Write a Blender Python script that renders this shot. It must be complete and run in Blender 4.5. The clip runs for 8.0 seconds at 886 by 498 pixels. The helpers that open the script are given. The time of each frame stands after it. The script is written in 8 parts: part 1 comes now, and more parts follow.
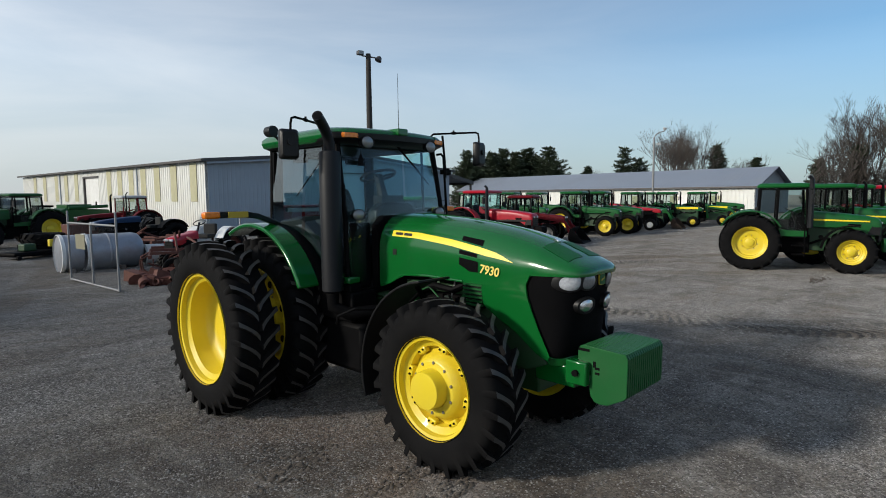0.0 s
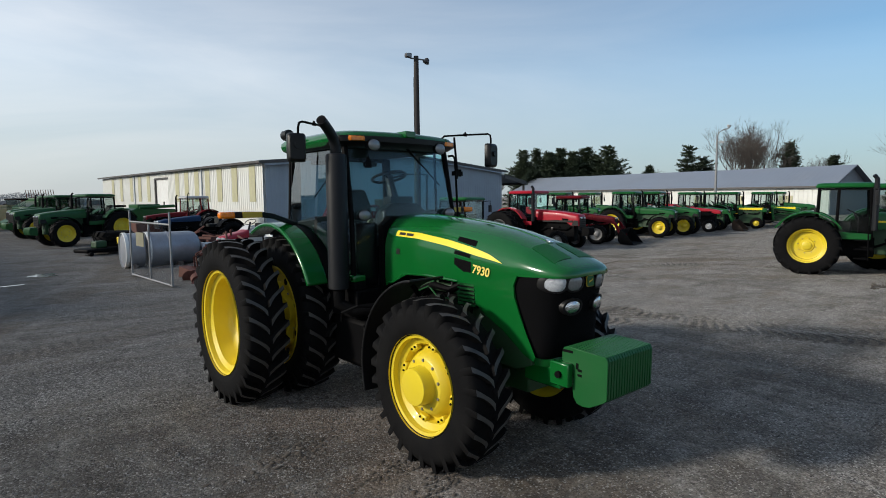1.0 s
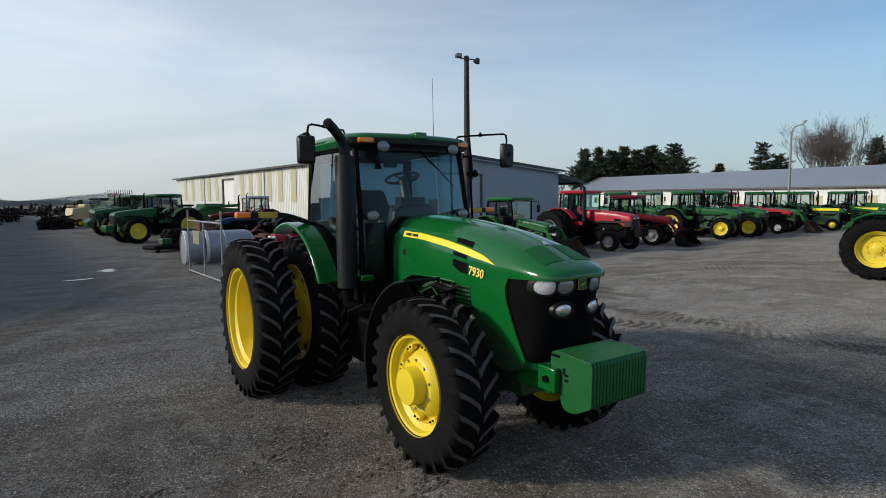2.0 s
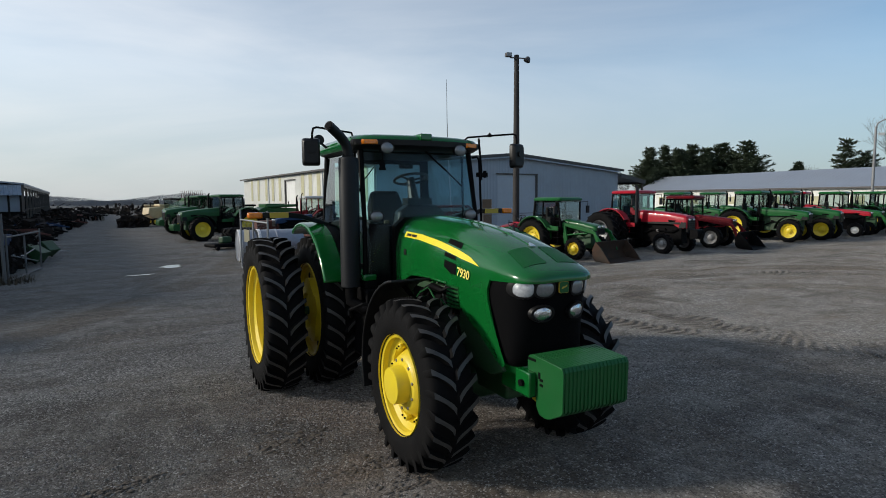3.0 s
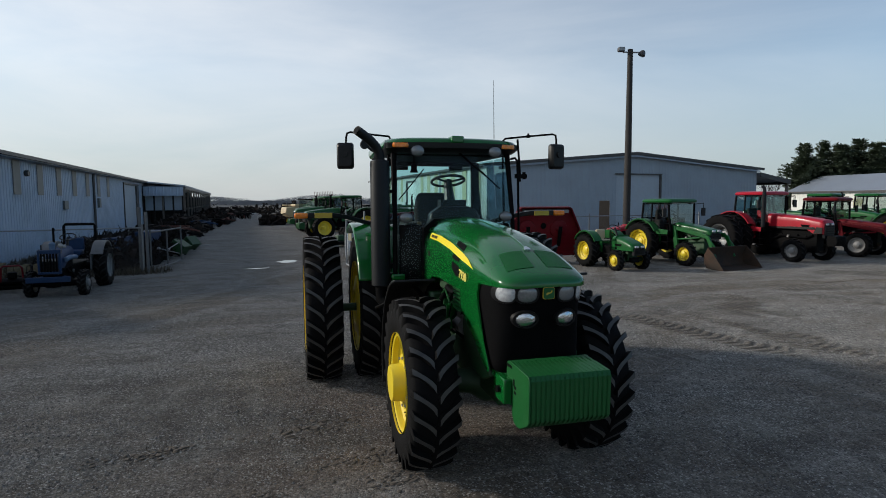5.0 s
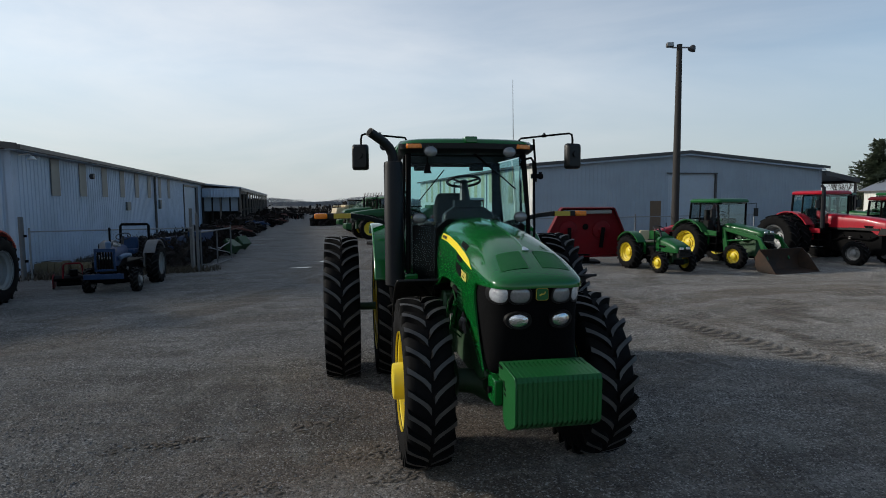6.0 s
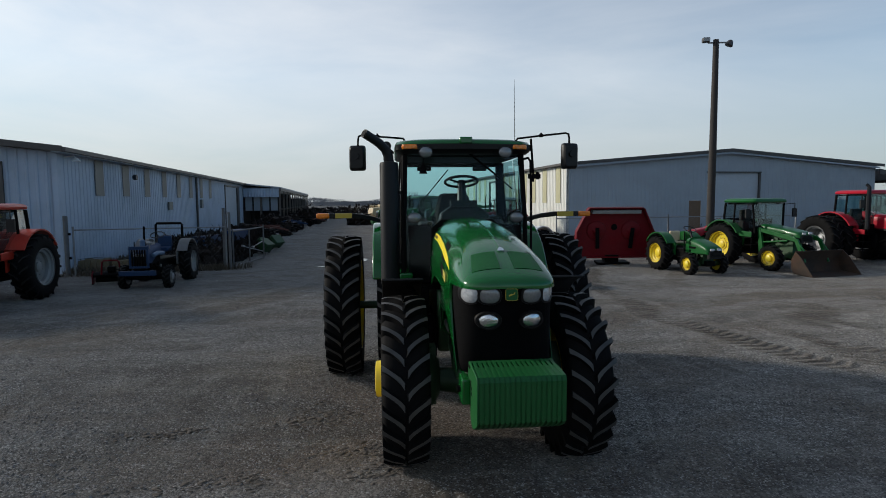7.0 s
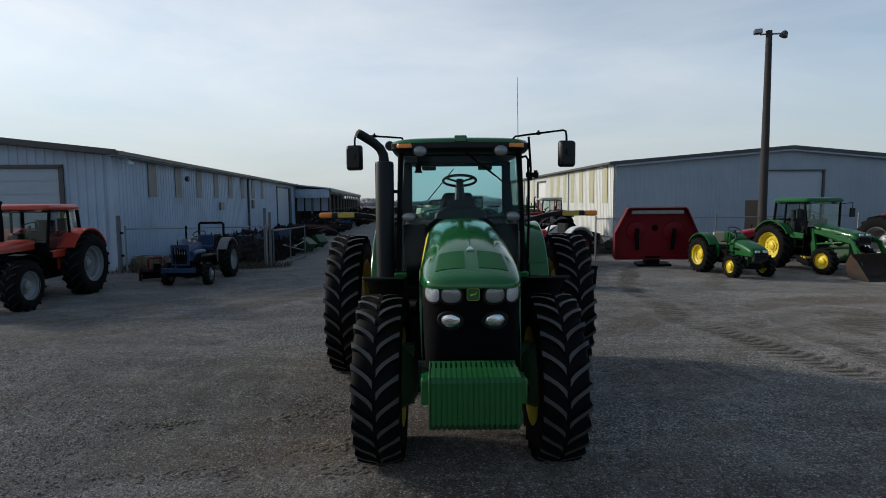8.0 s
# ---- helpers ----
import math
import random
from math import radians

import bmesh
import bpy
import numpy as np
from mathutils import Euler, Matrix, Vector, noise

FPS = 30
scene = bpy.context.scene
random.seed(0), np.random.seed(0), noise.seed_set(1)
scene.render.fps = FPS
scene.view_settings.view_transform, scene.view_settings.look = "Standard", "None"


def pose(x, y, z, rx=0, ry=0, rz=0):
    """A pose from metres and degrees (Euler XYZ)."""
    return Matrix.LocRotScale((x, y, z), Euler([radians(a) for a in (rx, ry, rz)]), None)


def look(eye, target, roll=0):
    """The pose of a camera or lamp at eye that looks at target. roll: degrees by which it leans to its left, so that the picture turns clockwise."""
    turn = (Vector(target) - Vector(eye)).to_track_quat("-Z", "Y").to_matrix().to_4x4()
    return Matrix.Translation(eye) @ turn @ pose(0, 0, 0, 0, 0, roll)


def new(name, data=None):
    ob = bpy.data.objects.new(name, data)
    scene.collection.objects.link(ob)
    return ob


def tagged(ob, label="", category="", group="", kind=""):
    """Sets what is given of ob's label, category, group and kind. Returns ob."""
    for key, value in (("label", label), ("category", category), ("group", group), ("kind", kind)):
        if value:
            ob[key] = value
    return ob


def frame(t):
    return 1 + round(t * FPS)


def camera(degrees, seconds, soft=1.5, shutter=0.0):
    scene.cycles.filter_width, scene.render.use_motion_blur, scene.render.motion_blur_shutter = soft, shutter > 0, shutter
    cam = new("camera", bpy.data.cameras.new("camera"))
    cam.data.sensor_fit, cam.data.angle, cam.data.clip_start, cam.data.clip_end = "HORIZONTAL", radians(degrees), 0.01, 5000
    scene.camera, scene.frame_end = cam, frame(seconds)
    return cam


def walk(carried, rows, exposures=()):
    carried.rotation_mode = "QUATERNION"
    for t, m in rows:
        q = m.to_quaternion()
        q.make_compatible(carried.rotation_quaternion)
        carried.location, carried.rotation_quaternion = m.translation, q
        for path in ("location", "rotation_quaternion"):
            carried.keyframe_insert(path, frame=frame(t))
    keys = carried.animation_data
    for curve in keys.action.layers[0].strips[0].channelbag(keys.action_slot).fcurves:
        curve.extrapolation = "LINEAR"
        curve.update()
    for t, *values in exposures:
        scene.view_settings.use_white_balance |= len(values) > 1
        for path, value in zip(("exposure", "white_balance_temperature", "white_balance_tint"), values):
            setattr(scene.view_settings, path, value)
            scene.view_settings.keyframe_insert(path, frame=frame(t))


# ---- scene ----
cam = camera(75.8, 8.0, soft=0.95)
PATH = [
    (0, (-4.361, -3.421, 2.402), (-2.927, -2.039, 2.219), -0.4),
    (0.5, (-4.209, -3.695, 2.405), (-2.845, -2.244, 2.223), -0.4),
    (1, (-4.001, -3.904, 2.407), (-2.715, -2.382, 2.226), -0.4),
    (1.5, (-3.786, -4.086, 2.411), (-2.585, -2.497, 2.23), -0.4),
    (3, (-2.96, -4.629, 2.42), (-2.032, -2.866, 2.241), -0.4),
    (3.5, (-2.691, -4.783, 2.421), (-1.868, -2.969, 2.243), -0.4),
    (4, (-2.412, -4.882, 2.424), (-1.695, -3.024, 2.248), -0.4),
    (4.5, (-2.148, -4.992, 2.426), (-1.536, -3.096, 2.251), -0.3),
    (6, (-1.467, -5.195, 2.419), (-1.132, -3.23, 2.249), -0.4),
    (6.5, (-1.241, -5.264, 2.425), (-0.98, -3.289, 2.255), -0.5),
    (7, (-0.941, -5.31, 2.421), (-0.746, -3.327, 2.251), -0.4),
    (7.5, (-0.605, -5.336, 2.413), (-0.502, -3.346, 2.245), -0.5),
    (8, (-0.239, -5.313, 2.4), (-0.232, -3.32, 2.233), -0.5),
]
walk(cam, [(t, look(eye, target, roll)) for t, eye, target, roll in PATH], exposures=[(0.0, -0.1), (4.0, -0.2), (8.0, -0.27)])

# ---- world and sun ----
SUN_EL, SUN_AZ = radians(21.5), radians(156)      # azimuth of the sun, counter-clockwise from +x
world = bpy.data.worlds.new("sky")
scene.world = world
world.use_nodes = True
wn, wl = world.node_tree.nodes, world.node_tree.links
sky = wn.new("ShaderNodeTexSky")
sky.sky_type = "NISHITA"
sky.sun_disc = False
sky.sun_elevation = SUN_EL
sky.sun_rotation = radians(90) - SUN_AZ
sky.air_density, sky.dust_density, sky.ozone_density = 1.0, 0.6, 1.5
wn["Background"].inputs["Strength"].default_value = 0.15


def world_node(kind, **values):
    n = wn.new(kind)
    for key, value in values.items():
        n.inputs[key].default_value = value
    return n


coord = wn.new("ShaderNodeTexCoord")
split = wn.new("ShaderNodeSeparateXYZ")
wl.new(coord.outputs["Generated"], split.inputs["Vector"])
# haze thins out with height
height = world_node("ShaderNodeMapRange", **{"From Min": 0.3, "From Max": 0.9, "To Min": 0.7, "To Max": 0.32})
wl.new(split.outputs["Z"], height.inputs["Value"])
thin = wn.new("ShaderNodeMath")
thin.operation = "POWER"
thin.inputs[1].default_value = 1.05
wl.new(height.outputs["Result"], thin.inputs[0])
# thin streaky cloud
squash = world_node("ShaderNodeMapping", Scale=(1.0, 1.0, 4.5), Rotation=(0.12, 0.05, 0.6))
cloud = world_node("ShaderNodeTexNoise", Scale=1.5, Detail=8.0, Roughness=0.55, Distortion=0.6)
wl.new(coord.outputs["Generated"], squash.inputs["Vector"])
wl.new(squash.outputs["Vector"], cloud.inputs["Vector"])
streak = world_node("ShaderNodeMapRange", **{"From Min": 0.3, "From Max": 0.75, "To Min": 0.62, "To Max": 1.15})
wl.new(cloud.outputs["Fac"], streak.inputs["Value"])
# more of it towards the sun
toward = wn.new("ShaderNodeVectorMath")
toward.operation = "DOT_PRODUCT"
toward.inputs[1].default_value = (math.cos(SUN_AZ), math.sin(SUN_AZ), 0.0)
wl.new(coord.outputs["Generated"], toward.inputs[0])
side = world_node("ShaderNodeMapRange", **{"From Min": -0.95, "From Max": 0.85, "To Min": 0.06, "To Max": 1.1})
wl.new(toward.outputs["Value"], side.inputs["Value"])
f1 = wn.new("ShaderNodeMath")
f1.operation = "MULTIPLY"
wl.new(thin.outputs["Value"], f1.inputs[0])
wl.new(streak.outputs["Result"], f1.inputs[1])
f2 = wn.new("ShaderNodeMath")
f2.operation = "MULTIPLY"
f2.use_clamp = True
wl.new(f1.outputs["Value"], f2.inputs[0])
wl.new(side.outputs["Result"], f2.inputs[1])
veil = wn.new("ShaderNodeMix")
veil.data_type = "RGBA"
veil.inputs["B"].default_value = (8.35, 8.3, 8.2, 1)
wl.new(f2.outputs["Value"], veil.inputs["Factor"])
blue = wn.new("ShaderNodeMix")
blue.data_type = "RGBA"
blue.blend_type = "MULTIPLY"
blue.inputs["Factor"].default_value = 1.0
blue.inputs["B"].default_value = (0.455, 0.76, 0.92, 1)
wl.new(sky.outputs["Color"], blue.inputs["A"])
# a pale band of haze along the whole horizon
band = world_node("ShaderNodeMapRange", **{"From Min": 0.0, "From Max": 0.24, "To Min": 0.68, "To Max": 0.0})
wl.new(split.outputs["Z"], band.inputs["Value"])
low = wn.new("ShaderNodeMix")
low.data_type = "RGBA"
low.inputs["B"].default_value = (4.7, 5.4, 6.1, 1)
wl.new(band.outputs["Result"], low.inputs["Factor"])
wl.new(blue.outputs["Result"], low.inputs["A"])
wl.new(low.outputs["Result"], veil.inputs["A"])
# greyer, thicker air low over the land
murk = world_node("ShaderNodeMapRange", **{"From Min": 0.0, "From Max": 0.2, "To Min": 0.68, "To Max": 1.0})
wl.new(split.outputs["Z"], murk.inputs["Value"])
grey = wn.new("ShaderNodeVectorMath")
grey.operation = "SCALE"
wl.new(veil.outputs["Result"], grey.inputs[0])
wl.new(murk.outputs["Result"], grey.inputs["Scale"])
wl.new(grey.outputs["Vector"], wn["Background"].inputs["Color"])

sun = new("sun", bpy.data.lights.new("sun", "SUN"))
sun.data.energy, sun.data.angle, sun.data.color = 3.7, radians(6.0), (1.0, 0.93, 0.82)
sun.matrix_world = look((0, 0, 0), (-math.cos(SUN_EL) * math.cos(SUN_AZ), -math.cos(SUN_EL) * math.sin(SUN_AZ), -math.sin(SUN_EL)))


# ---- materials ----
def mat(name, color, rough=0.5, metal=0.0, vary=0.15, scale=6.0, bump=0.0, bump_scale=60.0, coat=0.0, dirt=None, dirt_amount=0.4, dirt_scale=1.6, spec=0.5):
    """A surface with grain, large stains and fine relief, all in object space at metre scale."""
    m = bpy.data.materials.new(name)
    m.use_nodes = True
    n, l = m.node_tree.nodes, m.node_tree.links
    p = n["Principled BSDF"]
    p.inputs["Roughness"].default_value, p.inputs["Metallic"].default_value = rough, metal
    p.inputs["Coat Weight"].default_value, p.inputs["Coat Roughness"].default_value = coat, 0.05
    p.inputs["Specular IOR Level"].default_value = spec
    tc = n.new("ShaderNodeTexCoord")
    big = n.new("ShaderNodeTexNoise")
    big.inputs["Scale"].default_value, big.inputs["Detail"].default_value = scale, 6
    l.new(tc.outputs["Object"], big.inputs["Vector"])
    mix = n.new("ShaderNodeMix")
    mix.data_type = "RGBA"
    mix.inputs["A"].default_value = (*[c * (1 - vary) for c in color], 1)
    mix.inputs["B"].default_value = (*[min(1, c * (1 + vary)) for c in color], 1)
    l.new(big.outputs["Fac"], mix.inputs["Factor"])
    out = mix.outputs["Result"]
    if dirt:
        st = n.new("ShaderNodeTexNoise")
        st.inputs["Scale"].default_value, st.inputs["Detail"].default_value, st.inputs["Roughness"].default_value = dirt_scale, 8, 0.65
        l.new(tc.outputs["Object"], st.inputs["Vector"])
        rp = n.new("ShaderNodeMapRange")
        rp.inputs["From Min"].default_value, rp.inputs["From Max"].default_value = 0.42, 0.75
        rp.inputs["To Max"].default_value = dirt_amount
        l.new(st.outputs["Fac"], rp.inputs["Value"])
        dm = n.new("ShaderNodeMix")
        dm.data_type = "RGBA"
        dm.inputs["B"].default_value = (*dirt, 1)
        l.new(rp.outputs["Result"], dm.inputs["Factor"])
        l.new(out, dm.inputs["A"])
        out = dm.outputs["Result"]
        rr = n.new("ShaderNodeMapRange")
        rr.inputs["To Min"].default_value, rr.inputs["To Max"].default_value = rough, min(1, rough + 0.35)
        l.new(rp.outputs["Result"], rr.inputs["Value"])
        l.new(rr.outputs["Result"], p.inputs["Roughness"])
    l.new(out, p.inputs["Base Color"])
    if bump:
        fine = n.new("ShaderNodeTexNoise")
        fine.inputs["Scale"].default_value, fine.inputs["Detail"].default_value = bump_scale, 4
        l.new(tc.outputs["Object"], fine.inputs["Vector"])
        b = n.new("ShaderNodeBump")
        b.inputs["Strength"].default_value, b.inputs["Distance"].default_value = bump, 0.01
        l.new(fine.outputs["Fac"], b.inputs["Height"])
        l.new(b.outputs["Normal"], p.inputs["Normal"])
    return m


def glass_mat(name, color, rough=0.0, clear=0.84):
    """Thin tinted glazing: lets light through and mirrors at a glance."""
    m = bpy.data.materials.new(name)
    m.use_nodes = True
    n, l = m.node_tree.nodes, m.node_tree.links
    n.remove(n["Principled BSDF"])
    t = n.new("ShaderNodeBsdfTransparent")
    t.inputs["Color"].default_value = (*[c * clear for c in color], 1)
    g = n.new("ShaderNodeBsdfGlossy")
    g.inputs["Roughness"].default_value = 0.03 + rough
    lw = n.new("ShaderNodeLayerWeight")
    lw.inputs["Blend"].default_value = 0.5
    pw = n.new("ShaderNodeMath")
    pw.operation = "POWER"
    pw.inputs[1].default_value = 1.9
    fr = n.new("ShaderNodeMapRange")
    fr.inputs["To Min"].default_value, fr.inputs["To Max"].default_value = 0.018, 0.8
    mx = n.new("ShaderNodeMixShader")
    l.new(lw.outputs["Facing"], pw.inputs[0])
    l.new(pw.outputs["Value"], fr.inputs["Value"])
    l.new(fr.outputs["Result"], mx.inputs["Fac"])
    l.new(t.outputs["BSDF"], mx.inputs[1])
    l.new(g.outputs["BSDF"], mx.inputs[2])
    l.new(mx.outputs["Shader"], n["Material Output"].inputs["Surface"])
    return m


DUST = (0.17, 0.145, 0.115)
M_GREEN = mat("green_paint", (0.003, 0.098, 0.017), 0.15, vary=0.1, coat=0.4, dirt=(0.012, 0.092, 0.022), dirt_amount=0.22, spec=0.4)
M_GREEN_OLD = mat("weathered_green_paint", (0.004, 0.085, 0.016), 0.36, vary=0.2, coat=0.1, dirt=(0.025, 0.07, 0.025), dirt_amount=0.25, spec=0.28)
M_GREEN_FAR = mat("dull_green_paint", (0.006, 0.07, 0.015), 0.42, vary=0.2, coat=0.1, dirt=(0.03, 0.05, 0.025), dirt_amount=0.3, spec=0.3)
M_GREEN_DARK = mat("dark_green_cast", (0.008, 0.05, 0.014), 0.5, vary=0.2, dirt=(0.05, 0.045, 0.035), dirt_amount=0.5)
M_YELLOW = mat("yellow_rim_paint", (0.70, 0.535, 0.016), 0.42, vary=0.08, coat=0.12, dirt=(0.45, 0.33, 0.08), dirt_amount=0.35)
M_GREEN_CAST = mat("satin_green_iron", (0.005, 0.082, 0.018), 0.42, vary=0.12, scale=9, bump=0.15, bump_scale=120, dirt=(0.03, 0.09, 0.035), dirt_amount=0.35, spec=0.3)
M_STRIPE = mat("yellow_decal", (0.85, 0.66, 0.02), 0.35, vary=0.03)
M_GOLD = mat("gold_decal", (0.86, 0.68, 0.16), 0.35, vary=0.03)
M_RUBBER = mat("tyre_rubber", (0.0045, 0.0045, 0.005), 0.75, vary=0.25, bump=0.2, bump_scale=90, dirt=(0.016, 0.015, 0.014), dirt_amount=0.4, dirt_scale=4.0, spec=0.09)
# lug tops: worn grey rubber, paled further to carry the sky's sheen
M_LUG = mat("worn_sheen_lug_rubber", (0.04, 0.038, 0.036), 0.45, vary=0.6, scale=9, bump=0.2, bump_scale=90, dirt=(0.085, 0.08, 0.072), dirt_amount=0.5, dirt_scale=5.0, spec=0.45)
M_LUG_OLD = mat("dull_lug_rubber", (0.018, 0.0175, 0.017), 0.65, vary=0.3, scale=9, spec=0.2)
M_BLACK = mat("black_plastic", (0.005, 0.005, 0.0055), 0.42, vary=0.2, bump=0.1, bump_scale=200, dirt=(0.03, 0.028, 0.026), dirt_amount=0.15, spec=0.3)
M_MATT = mat("black_frame", (0.0035, 0.0035, 0.004), 0.55, vary=0.25, dirt=(0.01, 0.009, 0.008), dirt_amount=0.2, spec=0.05)
M_STEEL = mat("worn_steel", (0.3, 0.3, 0.31), 0.45, 0.8, vary=0.2, dirt=(0.16, 0.1, 0.06), dirt_amount=0.5)
M_CHROME = mat("lamp_reflector", (0.75, 0.76, 0.78), 0.16, 0.9, vary=0.05)
M_LENS = mat("lamp_lens", (0.55, 0.57, 0.6), 0.18, 0.35, vary=0.45, scale=45, coat=1.0, bump=0.5, bump_scale=120)
M_LAMP = mat("faceted_lamp_glass", (0.8, 0.82, 0.85), 0.13, 0.92, vary=0.55, scale=26, coat=1.0, bump=0.7, bump_scale=42)
M_AMBER = mat("amber_lens", (0.85, 0.2, 0.008), 0.25, vary=0.4, scale=35, coat=0.5)
M_RED = mat("red_paint", (0.35, 0.004, 0.018), 0.34, vary=0.12, coat=0.15, spec=0.3, dirt=(0.25, 0.03, 0.03), dirt_amount=0.3)
M_RED_DARK = mat("dark_red_paint", (0.13, 0.004, 0.009), 0.45, vary=0.2, coat=0.0, spec=0.15, dirt=(0.08, 0.02, 0.02), dirt_amount=0.45)
M_RUST = mat("rusty_red_iron", (0.088, 0.025, 0.018), 0.75, vary=0.3, bump=0.3, dirt=(0.1, 0.05, 0.03), dirt_amount=0.6)
M_ORANGE = mat("orange_paint", (0.42, 0.026, 0.012), 0.4, vary=0.1, coat=0.2, dirt=(0.3, 0.1, 0.05), dirt_amount=0.3)
M_BLUE = mat("blue_paint", (0.004, 0.026, 0.078), 0.6, vary=0.2, coat=0.0, dirt=(0.03, 0.045, 0.08), dirt_amount=0.35, spec=0.3)
M_PALEBLUE = mat("sun-bleached_blue_paint", (0.07, 0.13, 0.22), 0.6, vary=0.25, dirt=(0.12, 0.12, 0.12), dirt_amount=0.4)
M_GREYPAINT = mat("pale_grey_paint", (0.42, 0.43, 0.44), 0.45, vary=0.1, dirt=(0.25, 0.23, 0.2), dirt_amount=0.4)
M_SILVER = mat("silver_rim_paint", (0.24, 0.24, 0.24), 0.5, 0.2, vary=0.1, dirt=DUST, dirt_amount=0.4)
M_WHITEPAINT = mat("white_paint", (0.72, 0.72, 0.7), 0.45, vary=0.05, dirt=(0.4, 0.37, 0.32), dirt_amount=0.35)
M_CREAM = mat("cream_paint", (0.55, 0.44, 0.27), 0.5, vary=0.1, dirt=(0.3, 0.25, 0.17), dirt_amount=0.4)
M_GLASS = glass_mat("cab_glass", (0.66, 0.9, 0.92), clear=0.93)
M_GLASS_DARK = glass_mat("dusty_cab_glass", (0.82, 0.9, 0.88), clear=0.86)
M_SEAT = mat("seat_cloth", (0.008, 0.009, 0.009), 0.85, vary=0.3)
M_TANK = mat("galvanised_sheet", (0.3, 0.325, 0.37), 0.42, 0.55, vary=0.12, dirt=(0.2, 0.16, 0.13), dirt_amount=0.45)
M_GALV = mat("galvanised_pipe", (0.24, 0.25, 0.26), 0.5, 0.6, vary=0.15, dirt=(0.2, 0.17, 0.14), dirt_amount=0.4)
M_OLDPIPE = mat("dull_old_pipe", (0.12, 0.125, 0.13), 0.6, 0.4, vary=0.2, dirt=(0.12, 0.09, 0.07), dirt_amount=0.4)
M_POLE = mat("galvanised_lamp_pole", (0.22, 0.225, 0.23), 0.5, 0.3, vary=0.12, dirt=(0.22, 0.2, 0.17), dirt_amount=0.4)
M_WOODPOLE = mat("tarred_pole_wood", (0.03, 0.026, 0.024), 0.85, vary=0.3, scale=3, bump=0.5, bump_scale=25)
# darker, bluer copy of the cream siding, with shade put into its colour
M_SIDING_SHADED = mat("shade_toned_white_metal_siding", (0.27, 0.315, 0.37), 0.5, 0.0, vary=0.05, scale=1.2, dirt=(0.2, 0.22, 0.24), dirt_amount=0.4, dirt_scale=0.5)
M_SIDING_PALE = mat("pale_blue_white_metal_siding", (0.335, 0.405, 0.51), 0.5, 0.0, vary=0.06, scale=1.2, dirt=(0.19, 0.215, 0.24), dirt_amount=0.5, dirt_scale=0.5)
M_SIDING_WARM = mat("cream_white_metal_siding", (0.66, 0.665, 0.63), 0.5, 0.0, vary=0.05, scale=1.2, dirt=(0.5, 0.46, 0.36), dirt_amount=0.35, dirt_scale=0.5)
M_PANEL = mat("yellowed_fibreglass_panel", (0.42, 0.40, 0.25), 0.5, vary=0.15, scale=2.0, dirt=(0.3, 0.27, 0.17), dirt_amount=0.4)
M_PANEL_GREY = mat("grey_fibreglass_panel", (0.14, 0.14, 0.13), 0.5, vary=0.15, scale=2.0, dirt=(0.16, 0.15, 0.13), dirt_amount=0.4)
M_ROOF = mat("grey_metal_roof", (0.27, 0.3, 0.35), 0.45, 0.35, vary=0.12, scale=0.6, dirt=(0.27, 0.29, 0.32), dirt_amount=0.5, dirt_scale=0.3)
M_TRIM = mat("dark_metal_trim", (0.06, 0.055, 0.054), 0.5, 0.2, vary=0.15)
M_DOOR = mat("pale_metal_door", (0.34, 0.39, 0.45), 0.5, vary=0.06, dirt=(0.32, 0.33, 0.34), dirt_amount=0.35)
M_BROWN = mat("brown_door", (0.13, 0.08, 0.045), 0.6, vary=0.2)
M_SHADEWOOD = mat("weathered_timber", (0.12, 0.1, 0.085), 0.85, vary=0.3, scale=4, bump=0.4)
# near-black tone that carries the shade inside the lean-to
M_SHADE_BOARDS = mat("shade_dark_boards", (0.028, 0.024, 0.021), 0.85, vary=0.3, scale=4, bump=0.4, spec=0.1)
M_BARK = mat("grey_bark", (0.07, 0.058, 0.05), 0.9, vary=0.3, scale=5)
M_TWIG = mat("bare_twigs", (0.055, 0.046, 0.04), 0.9, vary=0.3, scale=2)
# needle green lightened so the colour itself holds some haze
M_NEEDLE = mat("haze_paled_needles", (0.09, 0.118, 0.072), 0.8, vary=0.5, scale=1.2)
# pale blue-grey puts the distance haze into the woods' own colour
M_FARWOOD = mat("haze_toned_woods", (0.17, 0.178, 0.195), 1.0, vary=0.3, scale=0.1)
M_BUCKET = mat("rusty_bucket_steel", (0.035, 0.027, 0.022), 0.7, 0.0, vary=0.3, spec=0.15, dirt=(0.09, 0.045, 0.026), dirt_amount=0.6)
M_SCRAP = mat("dark_scrap_iron", (0.011, 0.0095, 0.009), 0.8, vary=0.5, scale=1.5, spec=0.12, dirt=(0.04, 0.025, 0.018), dirt_amount=0.6)
M_BRUSH = mat("distant_brush", (0.055, 0.044, 0.036), 0.95, vary=0.35, scale=0.4)
M_GREEN_MAT = mat("matt_green_screen", (0.004, 0.088, 0.017), 0.5, vary=0.12, bump=0.3, bump_scale=300, spec=0.25)
M_GRILLE = mat("grille_mesh", (0.0025, 0.0025, 0.003), 0.7, vary=0.3, bump=0.35, bump_scale=350, spec=0.05)
M_LENS_DIM = mat("grey_lamp_lens", (0.2, 0.205, 0.21), 0.2, 0.3, vary=0.3, scale=60, coat=0.5)
M_MUFFLER = mat("charcoal_heat_paint", (0.006, 0.007, 0.0095), 0.5, vary=0.25, dirt=(0.03, 0.03, 0.03), dirt_amount=0.25, spec=0.25)
M_OLIVE = mat("olive_trim_plastic", (0.13, 0.105, 0.05), 0.6, vary=0.12)
